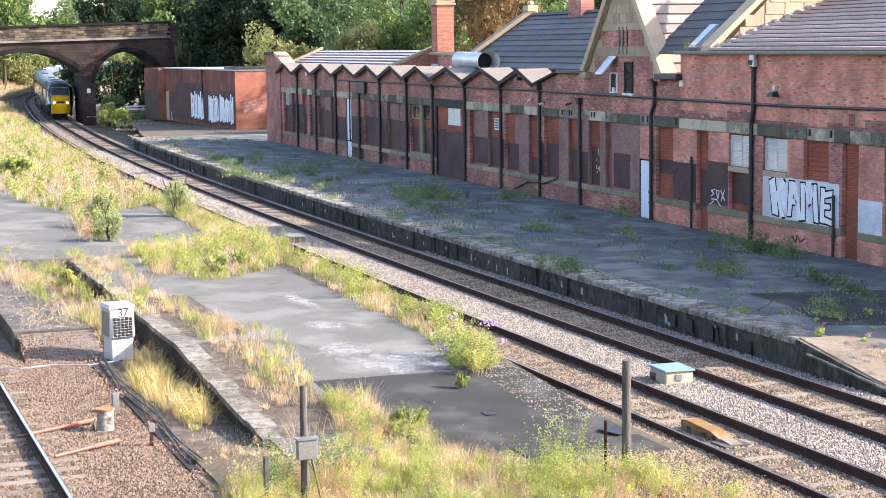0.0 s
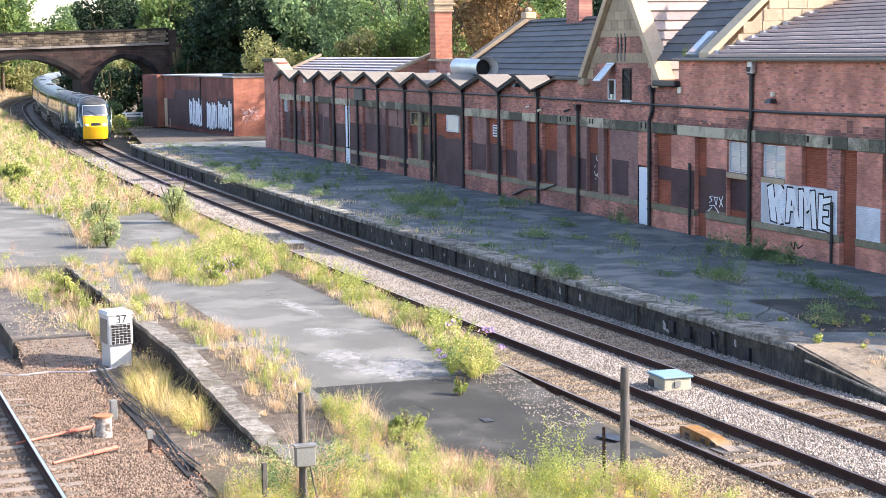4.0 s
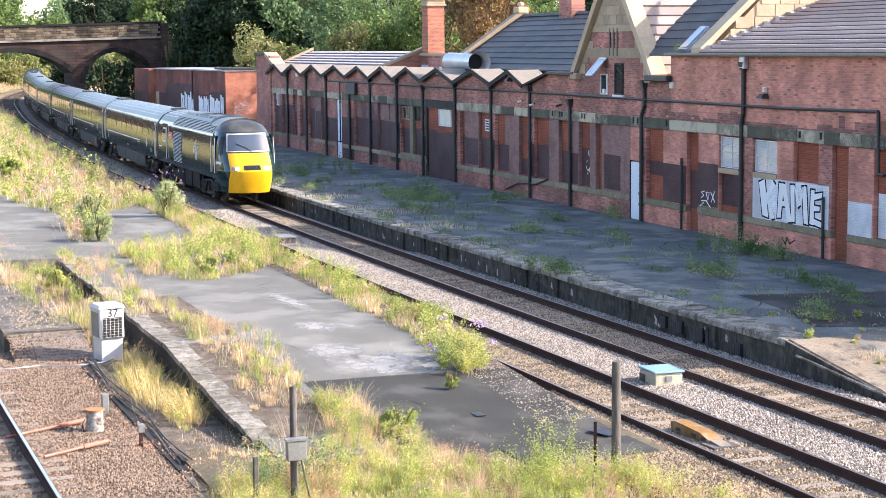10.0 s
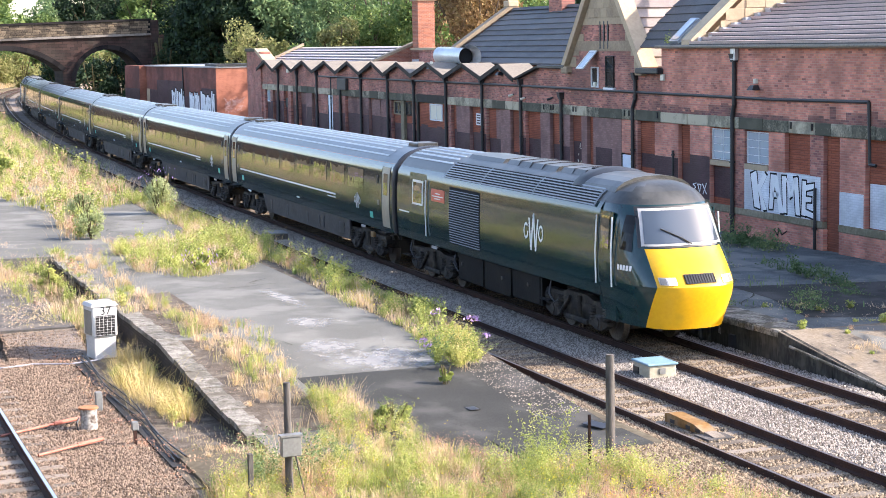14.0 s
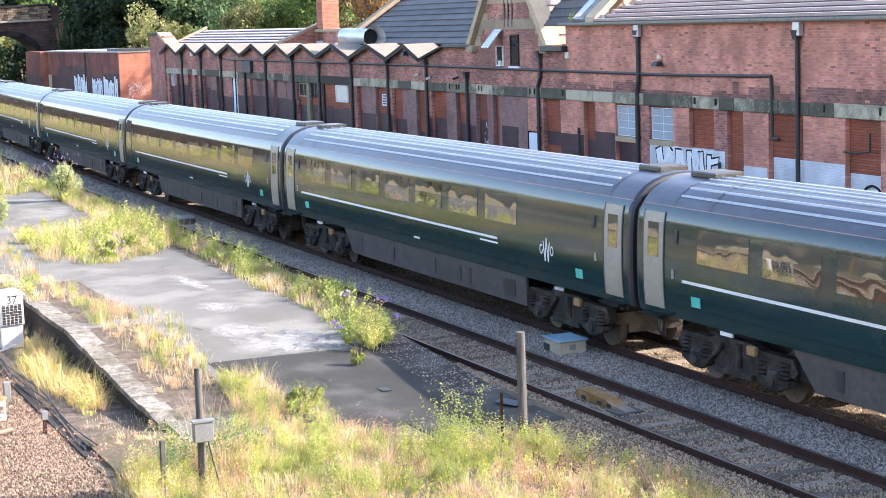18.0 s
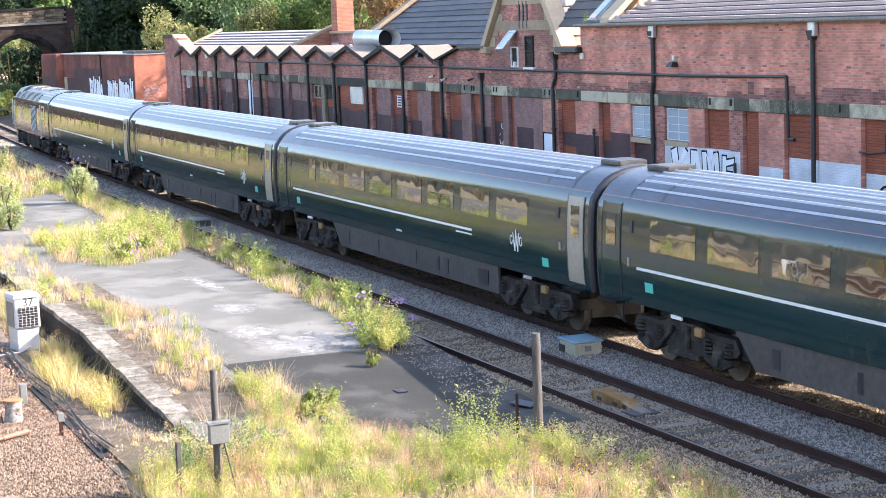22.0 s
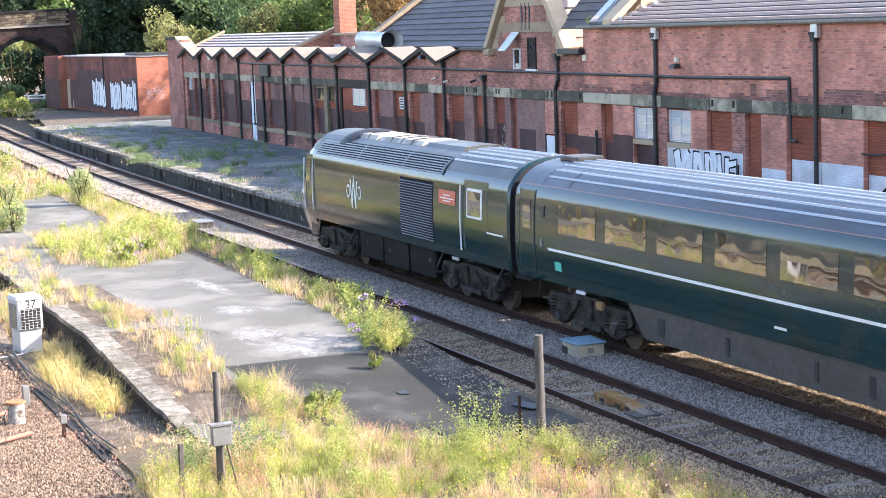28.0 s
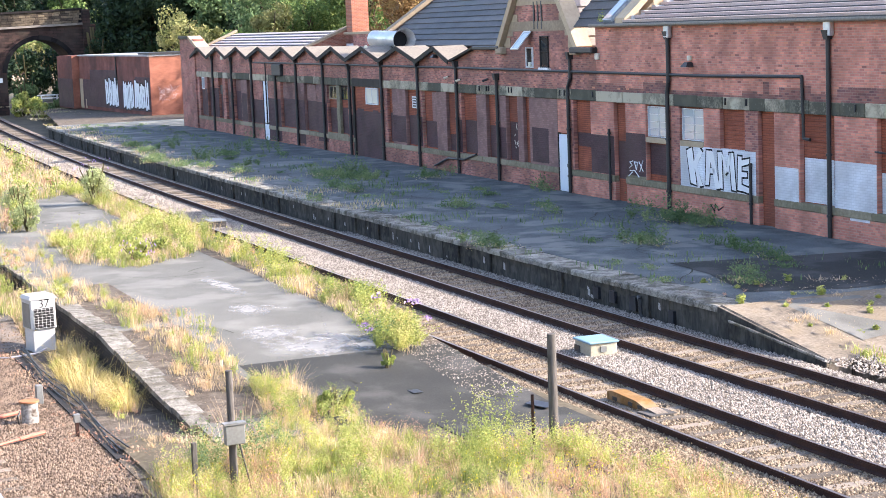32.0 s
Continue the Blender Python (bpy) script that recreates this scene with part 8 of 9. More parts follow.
M_BUDDLEIA = leafy("grey_green_leaves", [(0.1, (0.20, 0.24, 0.11)), (0.5, (0.38, 0.43, 0.20)), (0.85, (0.58, 0.57, 0.32))])
BUDD = line_np(np.array([34.4, 34.9, 35.4, 35.9, 36.4, 36.9, 35.0, 35.8, 36.3, 34.7]), np.array([13.25, 13.4, 13.6, 13.8, 13.9, 14.2, 13.0, 13.3, 14.2, 13.7]), 0.3)
weeds("buddleia", BUDD, 0.60, 0.026, 24, 50, M_FRESH, "straggly flowering buddleia on the platform edge", 31, 0.75)
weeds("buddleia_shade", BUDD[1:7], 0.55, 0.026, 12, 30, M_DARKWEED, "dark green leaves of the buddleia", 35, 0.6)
weeds("ragwort", BUDD[:4], 0.6, 0.015, 16, 34, M_GOLD, "golden flowering weeds at the foot of the buddleia", 36, 0.35)
for k, (a, b, h) in enumerate(((35.2, 12.75, 0.55), (35.3, 12.9, 0.42), (37.2, 14.6, 0.62), (37.6, 14.9, 0.5), (36.6, 14.75, 0.3), (36.2, 13.4, 0.95))):
    sprigs("lilac_blossom", line_np(np.array([a, a + 0.06]), np.array([b, b + 0.05]), 0.3 + h - 0.12), 0.16, 0.03, M_LILAC, "lilac buddleia blossom", 33 + k, 16)
bush(*at(33.4, 12.6, 0.18), 0.2, 0.42, 900, 0.02, M_FRESH, "small bright yellow-green weed on the asphalt", 33)
bush(*at(69.6, 13.7, 0.5), 0.8, 1.8, 4200, 0.036, M_BUDDLEIA, "tall leafy buddleia beside the siding", 34, M_LILAC)
bush(*at(61.6, 9.9, 0.5), 0.65, 1.15, 3000, 0.032, M_BUDDLEIA, "tall leafy weed clump on the island platform", 35)
bush(*at(66.5, 10.3, 0.5), 0.6, 1.35, 2800, 0.034, M_BUDDLEIA, "tall leafy weed clump on the island platform", 36)
bush(*at(50.8, 11.3, 0.5), 0.7, 0.65, 1700, 0.04, M_FRESH, "low bright green bramble on the platform", 37, M_LILAC)
bush(*at(52.5, 12.3, 0.5), 0.6, 0.6, 1400, 0.04, M_FRESH, "low bright green bramble on the platform", 38)
bush(*at(90.0, 9.3, 0.5), 1.0, 1.5, 2200, 0.07, M_FRESH, "leafy green bush in the far meadow", 39)
bush(*at(51.3, 7.15, 0.2), 0.5, 0.7, 1400, 0.035, M_FRESH, "bright yellow-green weed between the platforms", 40)
bush(*at(30.6, 10.5, -0.05), 0.4, 0.6, 1300, 0.026, M_FRESH, "leafy weed at the end of the asphalt", 43)
weeds("post_weed", line_np(np.array([28.0, 27.8, 28.3, 27.6, 28.2, 28.5]), np.array([7.5, 7.9, 7.3, 7.2, 8.2, 8.8]), -0.1), 0.8, 0.026, 26, 24, M_DARKWEED, "dark green leafy weeds at the foot of the post", 41)
GUTTER = np.array([building.matrix_basis @ Vector((-16.5 + 0.1 * k, -0.1, 6.8)) for k in range(3)])
weeds("gutter_weed", GUTTER, 0.5, 0.03, 3, 18, M_FRESH, "small green weed rooted in the roof gutter", 45, 0.2)
rp2 = random.Random(5)
SHADE = [(-49.6, 28.9, 9, 0.55), (-48.4, 28.9, 7, 0.45), (-45.0, 25.5, 4, 0.6), (-44.6, 25.2, 2, 0.4), (-73.8, 27.0, 9, 0.6), (-72.3, 27.2, 7, 0.5), (-91.4, 28.6, 9, 0.7), (-47.5, 21.8, 4, 0.35), (-61.0, 30.3, 3, 0.4), (-70.6, 30.0, 5, 0.5), (-89.0, 24.6, 7, 0.5), (-41.5, 26.5, 3, 0.35), (-83, 25.6, 5, 0.4), (-99, 25.5, 7, 0.5)]
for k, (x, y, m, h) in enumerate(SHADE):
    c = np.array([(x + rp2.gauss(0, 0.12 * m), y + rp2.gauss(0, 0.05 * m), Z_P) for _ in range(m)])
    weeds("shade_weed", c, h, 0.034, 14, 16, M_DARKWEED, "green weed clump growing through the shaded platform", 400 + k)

# cracks and dark repairs in the platform asphalt
M_CRACK = surf("mossy_crack", (0.03, 0.032, 0.024), (0.07, 0.07, 0.05), 3, 20, 0.95, bump=0.2)


def cracks(name, s0, s1, n0, n1, zf, count, wide, seed, label):
    rs = random.Random(seed)
    mb = MB()
    for _ in range(count):
        s, n, a = rs.uniform(s0, s1), rs.uniform(n0, n1), rs.choice((0.0, 0.0, 1.57)) + rs.gauss(0, 0.35)
        left, right = [], []
        for i in range(rs.randint(4, 11)):
            w = wide * rs.uniform(0.2, 1.0)
            left.append(line(s - w * math.sin(a), n + w * math.cos(a), zf(s) + 0.016))
            right.append(line(s + w * math.sin(a), n - w * math.cos(a), zf(s) + 0.016))
            a += rs.gauss(0, 0.4)
            s, n = s + 0.45 * math.cos(a), min(max(n + 0.45 * math.sin(a), n0), n1)
        mb.loft([left, right])
    return tagged(mb.done(name, M_CRACK), label, "crack", kind="stuff")


cracks("platform_crack", 35, 125, 21.9, 27.5, flat(Z_P), 120, 0.03, 5, "mossy dark cracks in the station platform")
cracks("island_crack", 31, 75, 9.6, 13.3, isl_z, 20, 0.02, 6, "thin dark cracks in the island platform")

M_HEDGE = leafy("sunlit_hedge", [(0.1, (0.14, 0.17, 0.06)), (0.5, (0.30, 0.30, 0.12)), (0.85, (0.45, 0.40, 0.19))])
# lineside hedge and wall behind the camera's side of the line, mirrored in the train
for i in range(20):
    p = line(-34 + 9 * i, -11.0 - 1.5 * (i % 3), -0.3)
    bush(*p, 5.2, 8.5 + 1.5 * (i % 4), 2600, 0.30, (M_HEDGE, M_GRASS, M_GOLD)[i % 3], "tall sunlit hedgerow bush beside the line", 300 + i)
mb = MB()
sweep(mb, [(-6.4, -0.6), (-6.0, -0.6), (-6.0, 0.5), (-6.4, 0.5)], -40, 120, 6)
tagged(mb.done("lineside_wall", M_STONE), "low pale stone wall beside the line", "wall", kind="structure")

# ---- trackside things ----
M_CABW = surf("flaking_white_paint", (0.48, 0.48, 0.48), (0.62, 0.62, 0.61), 2.5, 20, 0.6, bump=0.15, stain=(0.45, 0.45, 0.46), stain_scale=5, stain_amt=0.4)
M_POST = surf("weathered_timber", (0.05, 0.046, 0.043), (0.14, 0.128, 0.118), 3, 24, 0.9, bump=0.4, stretch=(1, 1, 0.2))
M_GREYBOX = surf("grey_steel_box", (0.16, 0.165, 0.16), (0.24, 0.245, 0.24), 2, 20, 0.5, metal=0.3, bump=0.05)
M_RUSTLID = surf("rusty_lid", (0.30, 0.12, 0.06), (0.42, 0.20, 0.10), 4, 25, 0.9, bump=0.3)
M_REDROD = surf("faded_red_rod", (0.40, 0.13, 0.09), (0.52, 0.22, 0.16), 3, 20, 0.7, bump=0.1)
M_YBOX = surf("ochre_yellow_cover", (0.17, 0.088, 0.03), (0.29, 0.16, 0.055), 2, 14, 0.7, bump=0.2, stain=(0.36, 0.28, 0.19), stain_scale=1.5, stain_amt=0.6)
M_TROUGH = surf("cream_concrete", (0.34, 0.31, 0.23), (0.46, 0.42, 0.33), 2, 16, 0.85, bump=0.2)
M_TEALTOP = surf("pale_teal_lid", (0.13, 0.24, 0.30), (0.20, 0.32, 0.38), 1.5, 14, 0.6, bump=0.1)
M_CABLE = surf("grey_cable", (0.25, 0.25, 0.28), (0.36, 0.36, 0.40), 3, 20, 0.5, bump=0.0)

cab = tagged(empty("signal_cabinet", pose(-41.75, 7.45, -0.2, 0, 0, 9)), "flaking white-painted trackside cabinet with a barred grille", "cabinet")
MB().box(-0.29, 0.29, -0.27, 0.27, 0.0, 0.56, 0, 0.02).done("base", M_CABW, cab, "white base with flaking blue-grey paint")
MB().box(-0.32, 0.32, -0.30, 0.30, 0.56, 1.28, 0, 0.02).done("body", M_CABW, cab)
MB().hexa([(-0.35, -0.33, 1.28), (0.35, -0.33, 1.28), (0.35, 0.33, 1.28), (-0.35, 0.33, 1.28), (-0.30, -0.28, 1.36), (0.30, -0.28, 1.36), (0.30, 0.28, 1.36), (-0.30, 0.28, 1.36)]).done("lid", M_CABW, cab)
gp = MB().box(0.322, 0.345, -0.24, 0.24, 0.58, 1.06).done("grille", M_INK, cab, "black barred grille")
for i in range(6):
    MB().box(0.345, 0.349, -0.243 + 0.096 * i, -0.237 + 0.096 * i, 0.58, 1.06).done("grille_bar", M_CABW, gp)
for i in range(8):
    MB().box(0.345, 0.349, -0.24, 0.24, 0.60 + 0.062 * i, 0.605 + 0.062 * i).done("grille_bar", M_CABW, gp)
MB().box(-0.24, 0.24, -0.312, -0.30, 0.60, 1.18).done("side_panel", M_GREYBOX, cab, "grey side panel")
fc = bpy.data.curves.new("painted_number", "FONT")
fc.body, fc.size, fc.align_x, fc.extrude = "37", 0.27, "CENTER", 0.002
fc.materials.append(M_INK)
fo = new("painted_number", fc)
fo.parent = cab
fo.matrix_basis = pose(0.324, 0.02, 1.08, 90, 0, 90)
MB().box(-0.6, 0.5, -0.5, 0.5, -0.12, 0.02).done("plinth", M_GREYBOX, cab)

po = tagged(empty("timber_post", pose(-26.55, 13.25, -0.12)), "tall weathered grey timber post", "post")
MB().cyl((0, 0, 0), (0, 0, 1.95), 0.085, 0.075, 12).done("post", M_POST, po, "", 40)
po = tagged(empty("thin_post", pose(-26.7, 12.93, -0.12)), "thin rusty iron stake", "post")
MB().cyl((0, 0, 0), (0, 0, 0.92), 0.028, None, 8).done("stake", M_RAIL, po)
po = tagged(empty("post_with_box", pose(-26.6, 7.62, -0.12)), "dark timber post carrying a grey metal box", "post")
MB().cyl((0, 0, 0), (0, 0, 1.95), 0.065, 0.055, 12).done("post", M_POST, po, "", 40)
bx = MB().box(0.07, 0.2, -0.16, 0.16, 0.80, 1.12, 0, 0.015).done("equipment_box", M_GREYBOX, po, "grey metal equipment box")
MB().box(0.05, 0.22, -0.18, 0.18, 1.12, 1.15).done("box_lid", M_GREYBOX, bx)
MB().tube([(0.1, 0.08, 0.82), (0.14, 0.16, 0.4), (0.2, 0.22, 0.05)], 0.015, 6).done("cable", M_BLACK, po)
po = tagged(empty("stake", pose(-27.0, 7.1, -0.12)), "short grey timber stake", "post")
MB().box(-0.04, 0.04, -0.04, 0.04, 0, 0.78, 0, 0.01).done("stake", M_POST, po)

M_DRUM = surf("rust_stained_white", (0.10, 0.085, 0.075), (0.50, 0.48, 0.45), 9, 22, 0.8, bump=0.2, stain=(0.07, 0.05, 0.04), stain_scale=7, stain_amt=0.95)
br_ = tagged(empty("capped_bollard", pose(-33.9, 5.75, -0.22)), "flaking pale cylinder with a rusty round cap", "bollard")
MB().cyl((0, 0, 0), (0, 0, 0.44), 0.16, None, 20).done("drum", M_DRUM, br_, "", 40)
MB().cyl((0, 0, 0.44), (0, 0, 0.47), 0.19, None, 20).done("cap", M_RUSTLID, br_, "rusty round cap", 40)
MB().tube([(0.1, -0.2, 0.3), (0.16, -0.26, 0.2), (0.1, -0.22, 0.0)], 0.02, 6).done("cable", M_BLACK, br_)
po = tagged(empty("short_post", pose(-35.6, 6.25, -0.22)), "short grey square-topped post", "post")
MB().box(-0.07, 0.07, -0.07, 0.07, 0, 0.42, 0, 0.015).done("post", M_GREYBOX, po)
po = tagged(empty("marker_post", pose(-32.2, 6.3, -0.2)), "small stake with a white head", "post")
MB().box(-0.03, 0.03, -0.03, 0.03, 0, 0.28).done("stake", M_RAIL, po)
MB().box(-0.05, 0.05, -0.06, 0.06, 0.28, 0.44, 0, 0.01).done("pale_head", M_GREYBOX, po)
for s0, n0, s1, n1 in ((34.7, 5.55, 34.1, 4.3), (32.55, 5.5, 32.1, 4.6)):
    a, b = Vector(at(s0, n0, -0.08)), Vector(at(s1, n1, -0.12))
    rd = tagged(empty("red_rod"), "faded red and white point rod on the ballast", "rod", group="point rods")
    MB().cyl(a, a.lerp(b, 0.55), 0.04, None, 8).done("red_end", M_REDROD, rd)
    MB().cyl(a.lerp(b, 0.55), b + (b - a) * 0.4, 0.025, None, 8).done("pale_end", M_REDROD, rd)
rs = random.Random(3)
for k in range(3):
    pts = [Vector(at(41.8 - 0.95 * i, 6.46 + 0.06 * k + 0.07 * math.sin(i * 0.9 + k), -0.12 + 0.03 * k)) for i in range(13)]
    cb = tagged(empty("black_cable"), "black cable lying beside the path", "cable", group="cables")
    cu = bpy.data.curves.new("cable", "CURVE")
    cu.dimensions, cu.bevel_depth = "3D", 0.017
    sp_ = cu.splines.new("POLY")
    sp_.points.add(len(pts) - 1)
    for q, p in zip(sp_.points, pts):
        q.co = (*p, 1)
    cu.materials.append(M_BLACK)
    new("cable", cu).parent = cb
cb = tagged(empty("grey_cable"), "grey cable from the cabinet to the track", "cable")
MB().tube([at(41.5, 7.1, -0.08), at(41.2, 6.85, -0.12), at(41.2, 6.2, -0.16), at(41.6, 5.4, -0.17), at(41.4, 4.7, -0.17), at(41.9, 3.9, -0.18)], 0.022, 8).done("cable", M_CABLE, cb, "", 40)

tb = tagged(empty("trackside_box", pose(-33.9, 18.0, -0.2, 0, 0, -3)), "cream concrete box with a pale teal lid between the tracks", "box")
MB().box(-0.40, 0.40, -0.32, 0.32, 0.0, 0.30, 0, 0.02).done("box", M_TROUGH, tb)
MB().box(-0.44, 0.44, -0.36, 0.36, 0.30, 0.35, 0, 0.015).done("lid", M_TEALTOP, tb, "pale teal lid")
MB().box(-0.39, -0.12, -0.34, -0.315, 0.02, 0.2).done("cable_slot", M_BLACK, tb)
MB().box(0.402, 0.425, -0.08, 0.06, 0.12, 0.24).done("latch", M_GREYBOX, tb)
tb = tagged(empty("trackside_box", pose(-64.4, 18.25, -0.2, 0, 0, -3)), "low grey concrete box between the tracks", "box")
MB().box(-0.55, 0.55, -0.3, 0.3, 0.0, 0.25, 0, 0.02).done("box", M_POST, tb)
MB().box(-0.58, 0.58, -0.33, 0.33, 0.25, 0.30, 0, 0.015).done("lid", M_GREYBOX, tb, "dull grey lid")
yb = tagged(empty("yellow_track_cover", pose(-28.8, 16.1, -0.16, 0, 0, 1)), "ochre yellow sloping cover between the rails", "cover")
MB().prism([(-0.78, 0.0), (0.62, 0.0), (0.62, 0.07), (0.3, 0.15), (-0.62, 0.19), (-0.78, 0.16)], "y", -0.17, 0.13).done("cover", M_YBOX, yb)
MB().prism([(0.63, 0.0), (0.98, 0.0), (0.98, 0.03), (0.63, 0.07)], "y", -0.14, 0.10).done("ramp_end", M_SLEEPER, yb, "pale worn sloping end")
for x in (-0.48, 0.1, 0.45):
    MB().box(x - 0.09, x + 0.07, -0.176, -0.168, 0.02, 0.09).done("slot", M_BLACK, yb)
MB().box(0.55, 1.05, -0.3, 0.25, -0.02, 0.02).done("base_plate", M_POST, yb)
for s, n in ((29.4, 14.1), (30.4, 13.4)):
    x, y, z = at(s, n, -0.05)
    d_ = tagged(empty("debris_sheet", pose(x, y, z + 0.05, 4, 3, 25)), "dark scrap of roofing felt", "debris", group="debris")
    MB().box(-0.25, 0.25, -0.14, 0.14, 0, 0.012).done("sheet", M_TDARK, d_)
x, y, z = at(31.4, 12.4)
d_ = tagged(empty("drain_cover", pose(x, y, isl_z(31.4) + 0.012)), "small dark drain cover in the asphalt", "drain")
MB().box(-0.16, 0.16, -0.1, 0.1, 0, 0.01).done("cover", M_BLACK, d_)

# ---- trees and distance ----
# leaf colour darkened to carry the shade these trees stand in
M_TREE = leafy("shade_toned_tree_leaves", [(0.1, (0.010, 0.024, 0.014)), (0.5, (0.02, 0.042, 0.019)), (0.9, (0.045, 0.075, 0.028))], 0.12)
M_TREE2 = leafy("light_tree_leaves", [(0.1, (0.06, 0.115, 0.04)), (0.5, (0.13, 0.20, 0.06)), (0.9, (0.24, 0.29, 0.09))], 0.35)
M_TREE4 = leafy("pale_green_tree_leaves", [(0.1, (0.07, 0.125, 0.055)), (0.5, (0.135, 0.21, 0.09)), (0.9, (0.23, 0.29, 0.13))], 0.35)
M_TREE3 = leafy("golden_tree_leaves", [(0.1, (0.15, 0.17, 0.055)), (0.5, (0.25, 0.255, 0.095)), (0.9, (0.34, 0.31, 0.145))], 0.35)
M_COPPER = leafy("copper_tree_leaves", [(0.1, (0.12, 0.07, 0.03)), (0.5, (0.24, 0.15, 0.07)), (0.9, (0.32, 0.24, 0.10))], 0.3)


def tree(x, y, z, h, r, seed, mat, label, n=5200, leaf=0.25):
    root = tagged(empty("tree", pose(x, y, z)), label, "tree", group="trees behind the station")
    rs = random.Random(seed)
    tr = MB()
    tr.cyl((0, 0, 0), (0.1 * r * rs.uniform(-1, 1), 0, h * 0.45), 0.035 * h * 0.5, 0.02 * h * 0.5, 8)
    for i in range(6):
        a = rs.uniform(0, 6.28)
        tr.cyl((0, 0, h * rs.uniform(0.3, 0.45)), (r * 0.6 * math.cos(a), r * 0.6 * math.sin(a), h * rs.uniform(0.6, 0.85)), 0.12, 0.04, 6)
    tr.done("trunk", M_BARK, root)
    leaf_cloud("crown", (0, 0, h * 0.58), (r, r, h * 0.44), n, leaf, mat, root, seed, 22, 0.6)
    return root


rt = random.Random(21)


def along(c, x):
    """The y at depth x that lies c degrees to the right of the view's axis at rest."""
    th = radians(69.4 - c)
    return -x / math.tan(th)


for i in range(22):
    c = -8.6 + 0.66 * i + rt.uniform(-0.2, 0.2)
    x = -212 - rt.uniform(0, 28)
    tree(x, along(c, x), -0.6, rt.uniform(16, 21), rt.uniform(4.5, 6), 100 + i, M_TREE if i % 6 else M_TREE2, "tall deciduous tree in full leaf, shade toned into its leaves")
for i in range(14):
    c = -9.2 + 1.05 * i + rt.uniform(-0.3, 0.3)
    x = -185 - rt.uniform(0, 15)
    if c > -7.5:
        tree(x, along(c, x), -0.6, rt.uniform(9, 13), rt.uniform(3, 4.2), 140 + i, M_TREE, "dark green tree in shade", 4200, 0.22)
for c, x, h, r, m, lab in ((-5.5, -160, 10.4, 3.3, M_TREE3, "sunlit yellow-green shrub tree"), (-4.7, -157, 8.6, 2.4, M_TREE3, "sunlit yellow-green shrub tree"), (-3.8, -147, 8.6, 1.7, M_TREE2, "light green shrub tree behind the roofs"), (-2.7, -144, 10.8, 2.2, M_TREE3, "golden-leaved slender tree behind the roofs"), (-1.9, -147, 12.5, 2.8, M_TREE2, "bright green tree behind the roofs"),
                         (-0.6, -148, 13, 2.8, M_TREE2, "bright green tree behind the roofs"), (1.1, -150, 14.0, 3.4, M_COPPER, "copper-brown leaved tree in the sun"), (2.0, -156, 14.5, 3.2, M_COPPER, "copper-brown leaved tree in the sun"), (2.9, -150, 13.5, 2.6, M_TREE2, "light green tree behind the roofs"), (0.6, -128, 7.4, 1.6, M_TREE3, "yellow-green shrub behind the roof")):
    tree(x, along(c, x), -0.6, h, r, int(c * 10) + 200, m, lab, 6500, 0.14)
for i, (x, y, h, r) in enumerate(((-187, 48, 18, 4.4), (-180, 45, 16, 4.4), (-175, 46, 17, 4.4), (-179, 49, 19, 4.6), (-172, 50, 18, 4.4), (-176, 54, 14, 4.0), (-196, 49.5, 16, 4.2), (-172, 60, 14, 4.4), (-188, 57, 18, 5.0), (-201, 54, 17, 4.6), (-180, 60, 17, 5.0), (-170, 51, 11, 3.4))):
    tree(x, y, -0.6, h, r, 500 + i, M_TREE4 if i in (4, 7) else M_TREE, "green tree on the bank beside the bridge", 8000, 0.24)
for i, (x, y, h) in enumerate(((-262, 14, 8), (-268, 20, 7), (-276, 25, 9), (-285, 30, 9), (-292, 36, 10), (-300, 42, 9), (-306, 50, 10), (-312, 58, 10), (-275, 10, 8), (-290, 20, 8), (-318, 66, 9), (-298, 27, 8))):
    bush(x, y, -0.6, 4.4, 0.75 * h, 2600, 0.25, M_TREE3 if i % 3 else M_TREE2, "bright green shrub seen through the bridge arch", 530 + i)
for i in range(9):
    bush(-325 - 5 * (i % 3), 6 + 9 * i, -0.6, 8.5, 9.0 + i % 3, 1500, 0.5, M_TREE2, "dense green scrub far along the line", 600 + i)
# grassy bank on the inside of the bend beyond the bridge
mb = MB()
sweep(mb, [(-4, -1.9), (13.6, -1.9), (13.2, -0.25), (9.0, 0.7), (2.0, 1.2), (-4, 1.3)], 214, 300, 6)
tagged(mb.done("grass_bank", M_EARTH), "sunlit grassy bank beyond the bridge", "ground", kind="structure")
blades("bank_grass", np.concatenate([in_plan([(214, a), (300, a), (300, b), (214, b)], 14, flat(0.5 * (za + zb)), 700 + k, 0.1, 0.3) for k, (a, b, za, zb) in enumerate(((11.2, 13.2, -0.25, 0.25), (9, 11.2, 0.25, 0.7), (5.5, 9, 0.7, 0.95), (2, 5.5, 0.95, 1.2)))]), 0.8, 0.02, M_DRY, "long straw-coloured grass on the bank", 700)
for i in range(26):
    c = -18.5 + 0.4 * i
    x = (-262 if c < -13.4 else -335) - rt.uniform(0, 50)
    low = -12.9 < c < -11.7
    tree(x, along(c, x), -0.6, rt.uniform(13.5, 15.5) if low else rt.uniform(18, 25), rt.uniform(4.5, 6.5), 240 + i, M_TREE if c > -11 else M_TREE4 if i % 4 else M_TREE2, "tall green tree beyond the bridge", 5200, 0.34)
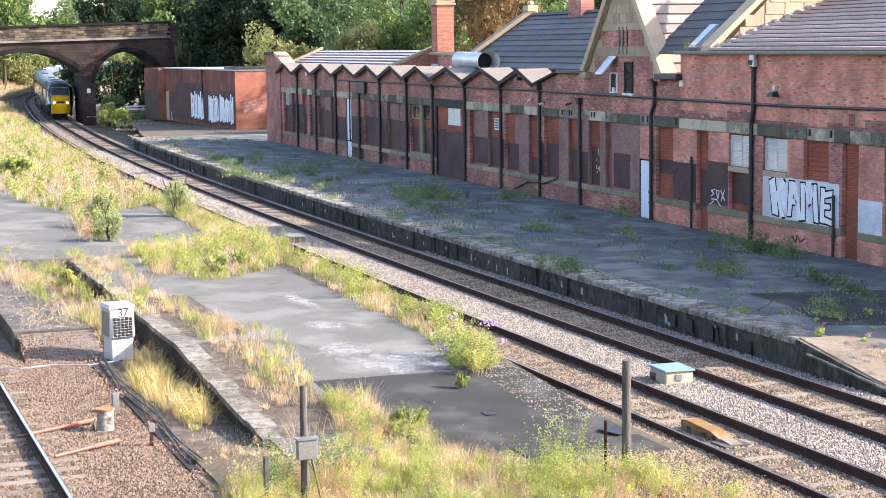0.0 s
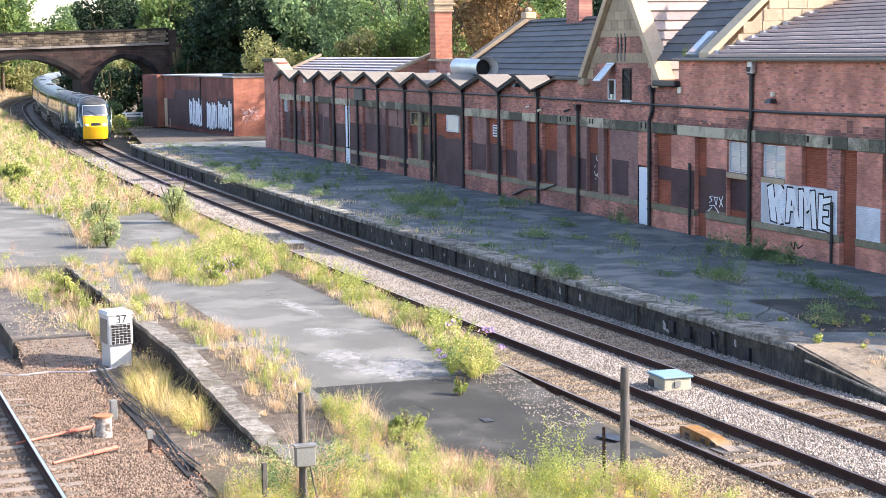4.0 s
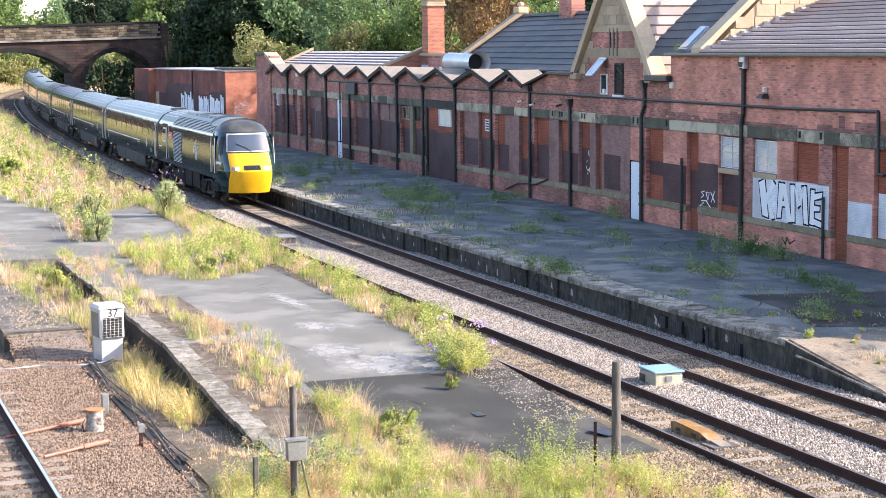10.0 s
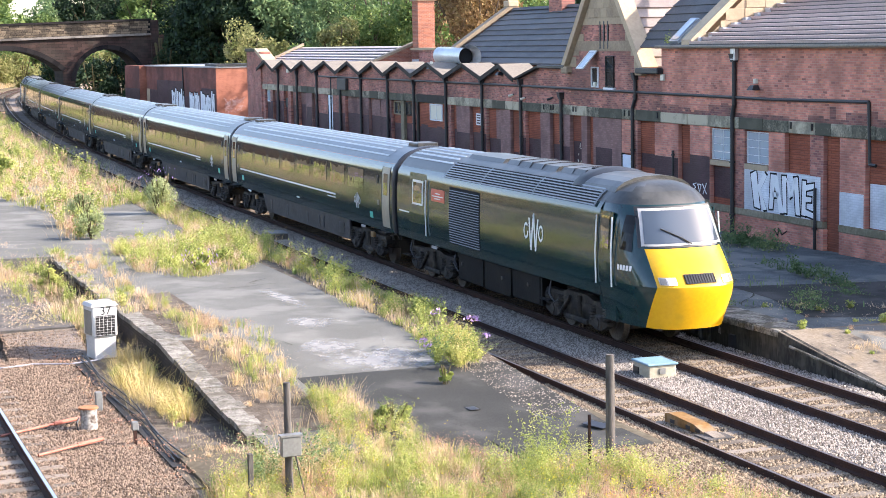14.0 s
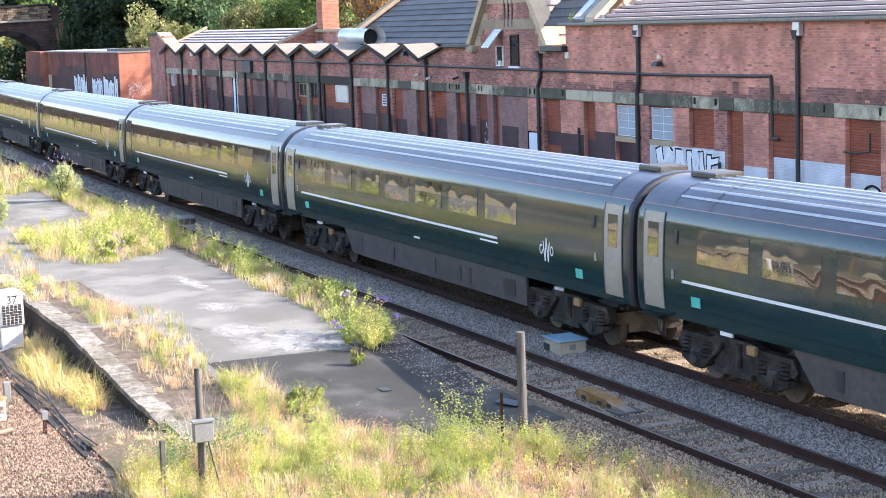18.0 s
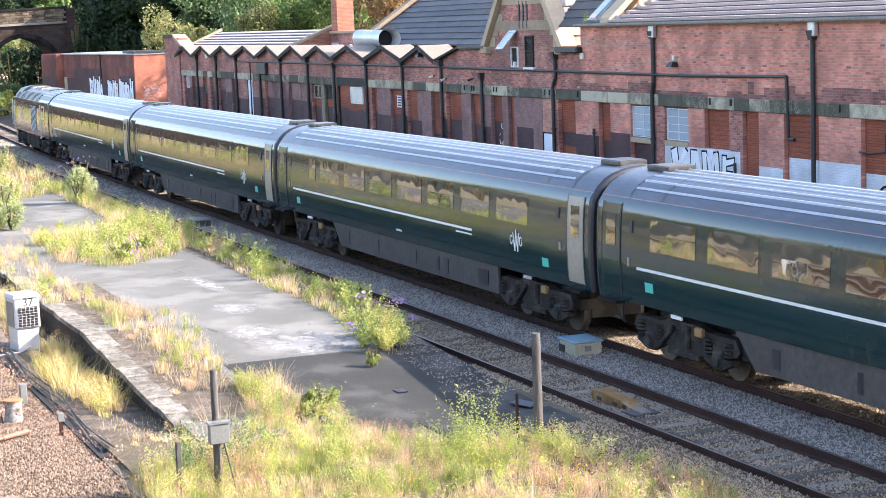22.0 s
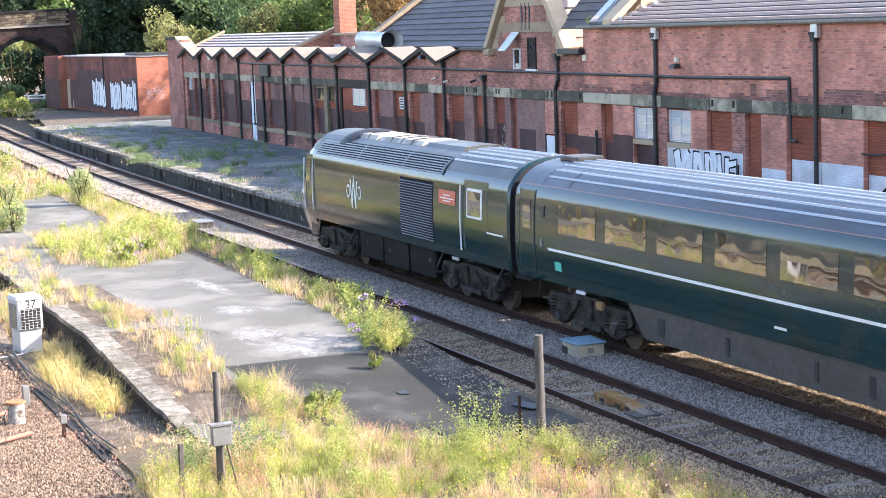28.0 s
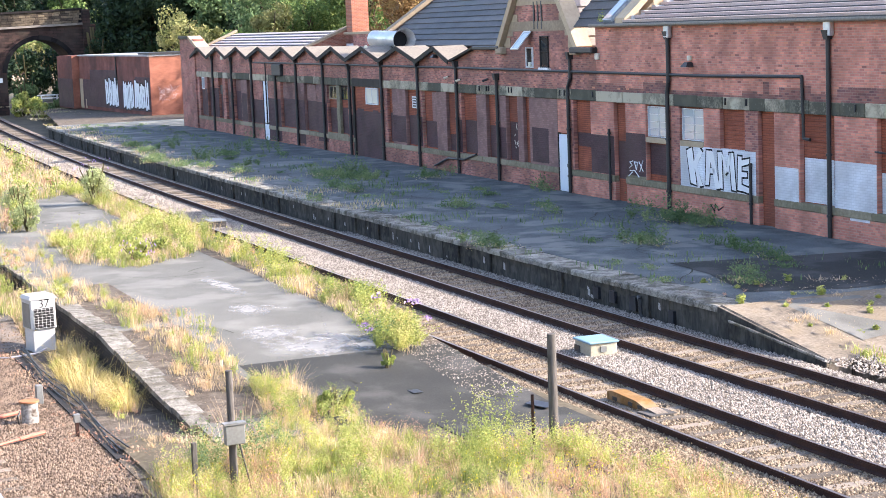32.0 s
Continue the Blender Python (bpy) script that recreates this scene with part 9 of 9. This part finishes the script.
for x, y, h, r in ((-216, 39, 6.5, 3.2), (-219, 43, 8.0, 3.6), (-224, 36.5, 6.5, 3.2), (-214, 45.5, 8, 3), (-222, 47, 9, 4)):
    bush(x, y, -0.6, r, h, 2600, 0.22, M_TREE, "dense dark shrub behind the side arch", int(-x))
for x, y, h, r, m in ((-181.0, 32.6, 3.4, 1.4, M_TREE4), (-179, 31.8, 2.0, 1.1, M_FRESH), (-175, 32.0, 1.5, 1.1, M_FRESH), (-177.5, 31.3, 1.5, 1.0, M_FRESH), (-181, 37.6, 5.0, 1.8, M_TREE), (-181.5, 40, 8.6, 2.0, M_TREE), (-180, 36.2, 3.6, 1.6, M_TREE), (-169, 31.6, 1.0, 1.1, M_FRESH), (-172, 33.8, 1.2, 1.2, M_TREE4)):
    bush(x, y, -0.6, r, h + 0.6, 2200, 0.13, m, "weedy shrub in front of the bridge", int(-x * 3))
for i, (x, y, m, lab) in enumerate(((-128, 53, M_COPPER, "copper-brown leaved tree behind the station"), (-134, 54, M_COPPER, "copper-brown leaved tree behind the station"), (-142, 54, M_TREE2, "light green tree behind the station"), (-151, 53, M_TREE2, "light green tree behind the shed"), (-160, 52, M_TREE4, "pale green tree behind the shed"))):
    tree(x, y, -0.6, 16, 4.4, 560 + i, m, lab, 6500, 0.17)
for x, y in ((-160, along(-1.03, -160)), (-172, along(2.35, -172))):
    lp = tagged(empty("lamp_post", pose(x, y, -0.6)), "slim grey steel lamp post", "lamp post", group="lamp posts")
    MB().cyl((0, 0, 0), (0, 0, 9.0), 0.16, None, 8).cyl((0, 0, 9.0), (0, 0, 16), 0.08, None, 8).done("mast", M_GREYBOX, lp)

M_HOUSE = brickwork("house_brick", (0.30, 0.10, 0.07), (0.22, 0.08, 0.06), (0.2, 0.1, 0.08), axis="x")
hs = tagged(empty("terrace_house", pose(-170, 128, -0.6, 0, 0, -20)), "far red brick terraced house with white windows", "house")
MB().box(-30, 30, 0, 9, 0, 12.8).done("wall", M_HOUSE, hs)
MB().prism([(-0.4, 12.8), (9.4, 12.8), (4.5, 16.5)], "x", -30.3, 30.3).done("roof", M_TILE_D, hs)
for i in range(14):
    for z in (2.0, 6.2, 10.2):
        x = -28 + 4.2 * i
        w = MB().box(x, x + 1.5, -0.08, 0.05, z, z + 1.9).done("window", M_WWIN, hs, "white-framed window")
        MB().box(x + 0.15, x + 1.35, -0.1, -0.07, z + 0.15, z + 1.75).done("pane", M_DPANE, w)
for i in range(5):
    MB().box(-26 + 12 * i, -24.6 + 12 * i, 4, 5, 15, 18).done("chimney", M_HOUSE, hs)


def motions():
    times = [0.5 * i for i in range(65)]

    def tilt(a, b):
        d = a - b
        return -math.degrees(math.atan2(d.z, d.xy.length)), math.degrees(math.atan2(d.y, d.x))
    for k, ob in enumerate([first_car] + COACHES + [last_car]):
        rows = []
        for t in times:
            g = run(t)
            if k == 0:
                a, b = on_line(g + 13.3), on_line(g + 3.0)
                m = pose(*b, 0, *tilt(a, b)) @ pose(-3.0, 0, 0)
            elif k == 7:
                a, b = on_line(g - 138 - 13.3), on_line(g - 138 - 3.0)
                m = pose(*b, 0, *tilt(a, b)) @ pose(-3.0, 0, 0)
            else:
                c = g - 23.0 * k + 11.5
                a, b = on_line(c + 8.0), on_line(c - 8.0)
                m = pose(*((a + b) / 2), 0, *tilt(a, b))
            rows.append((t, m))
        walk(ob, rows)


motions()
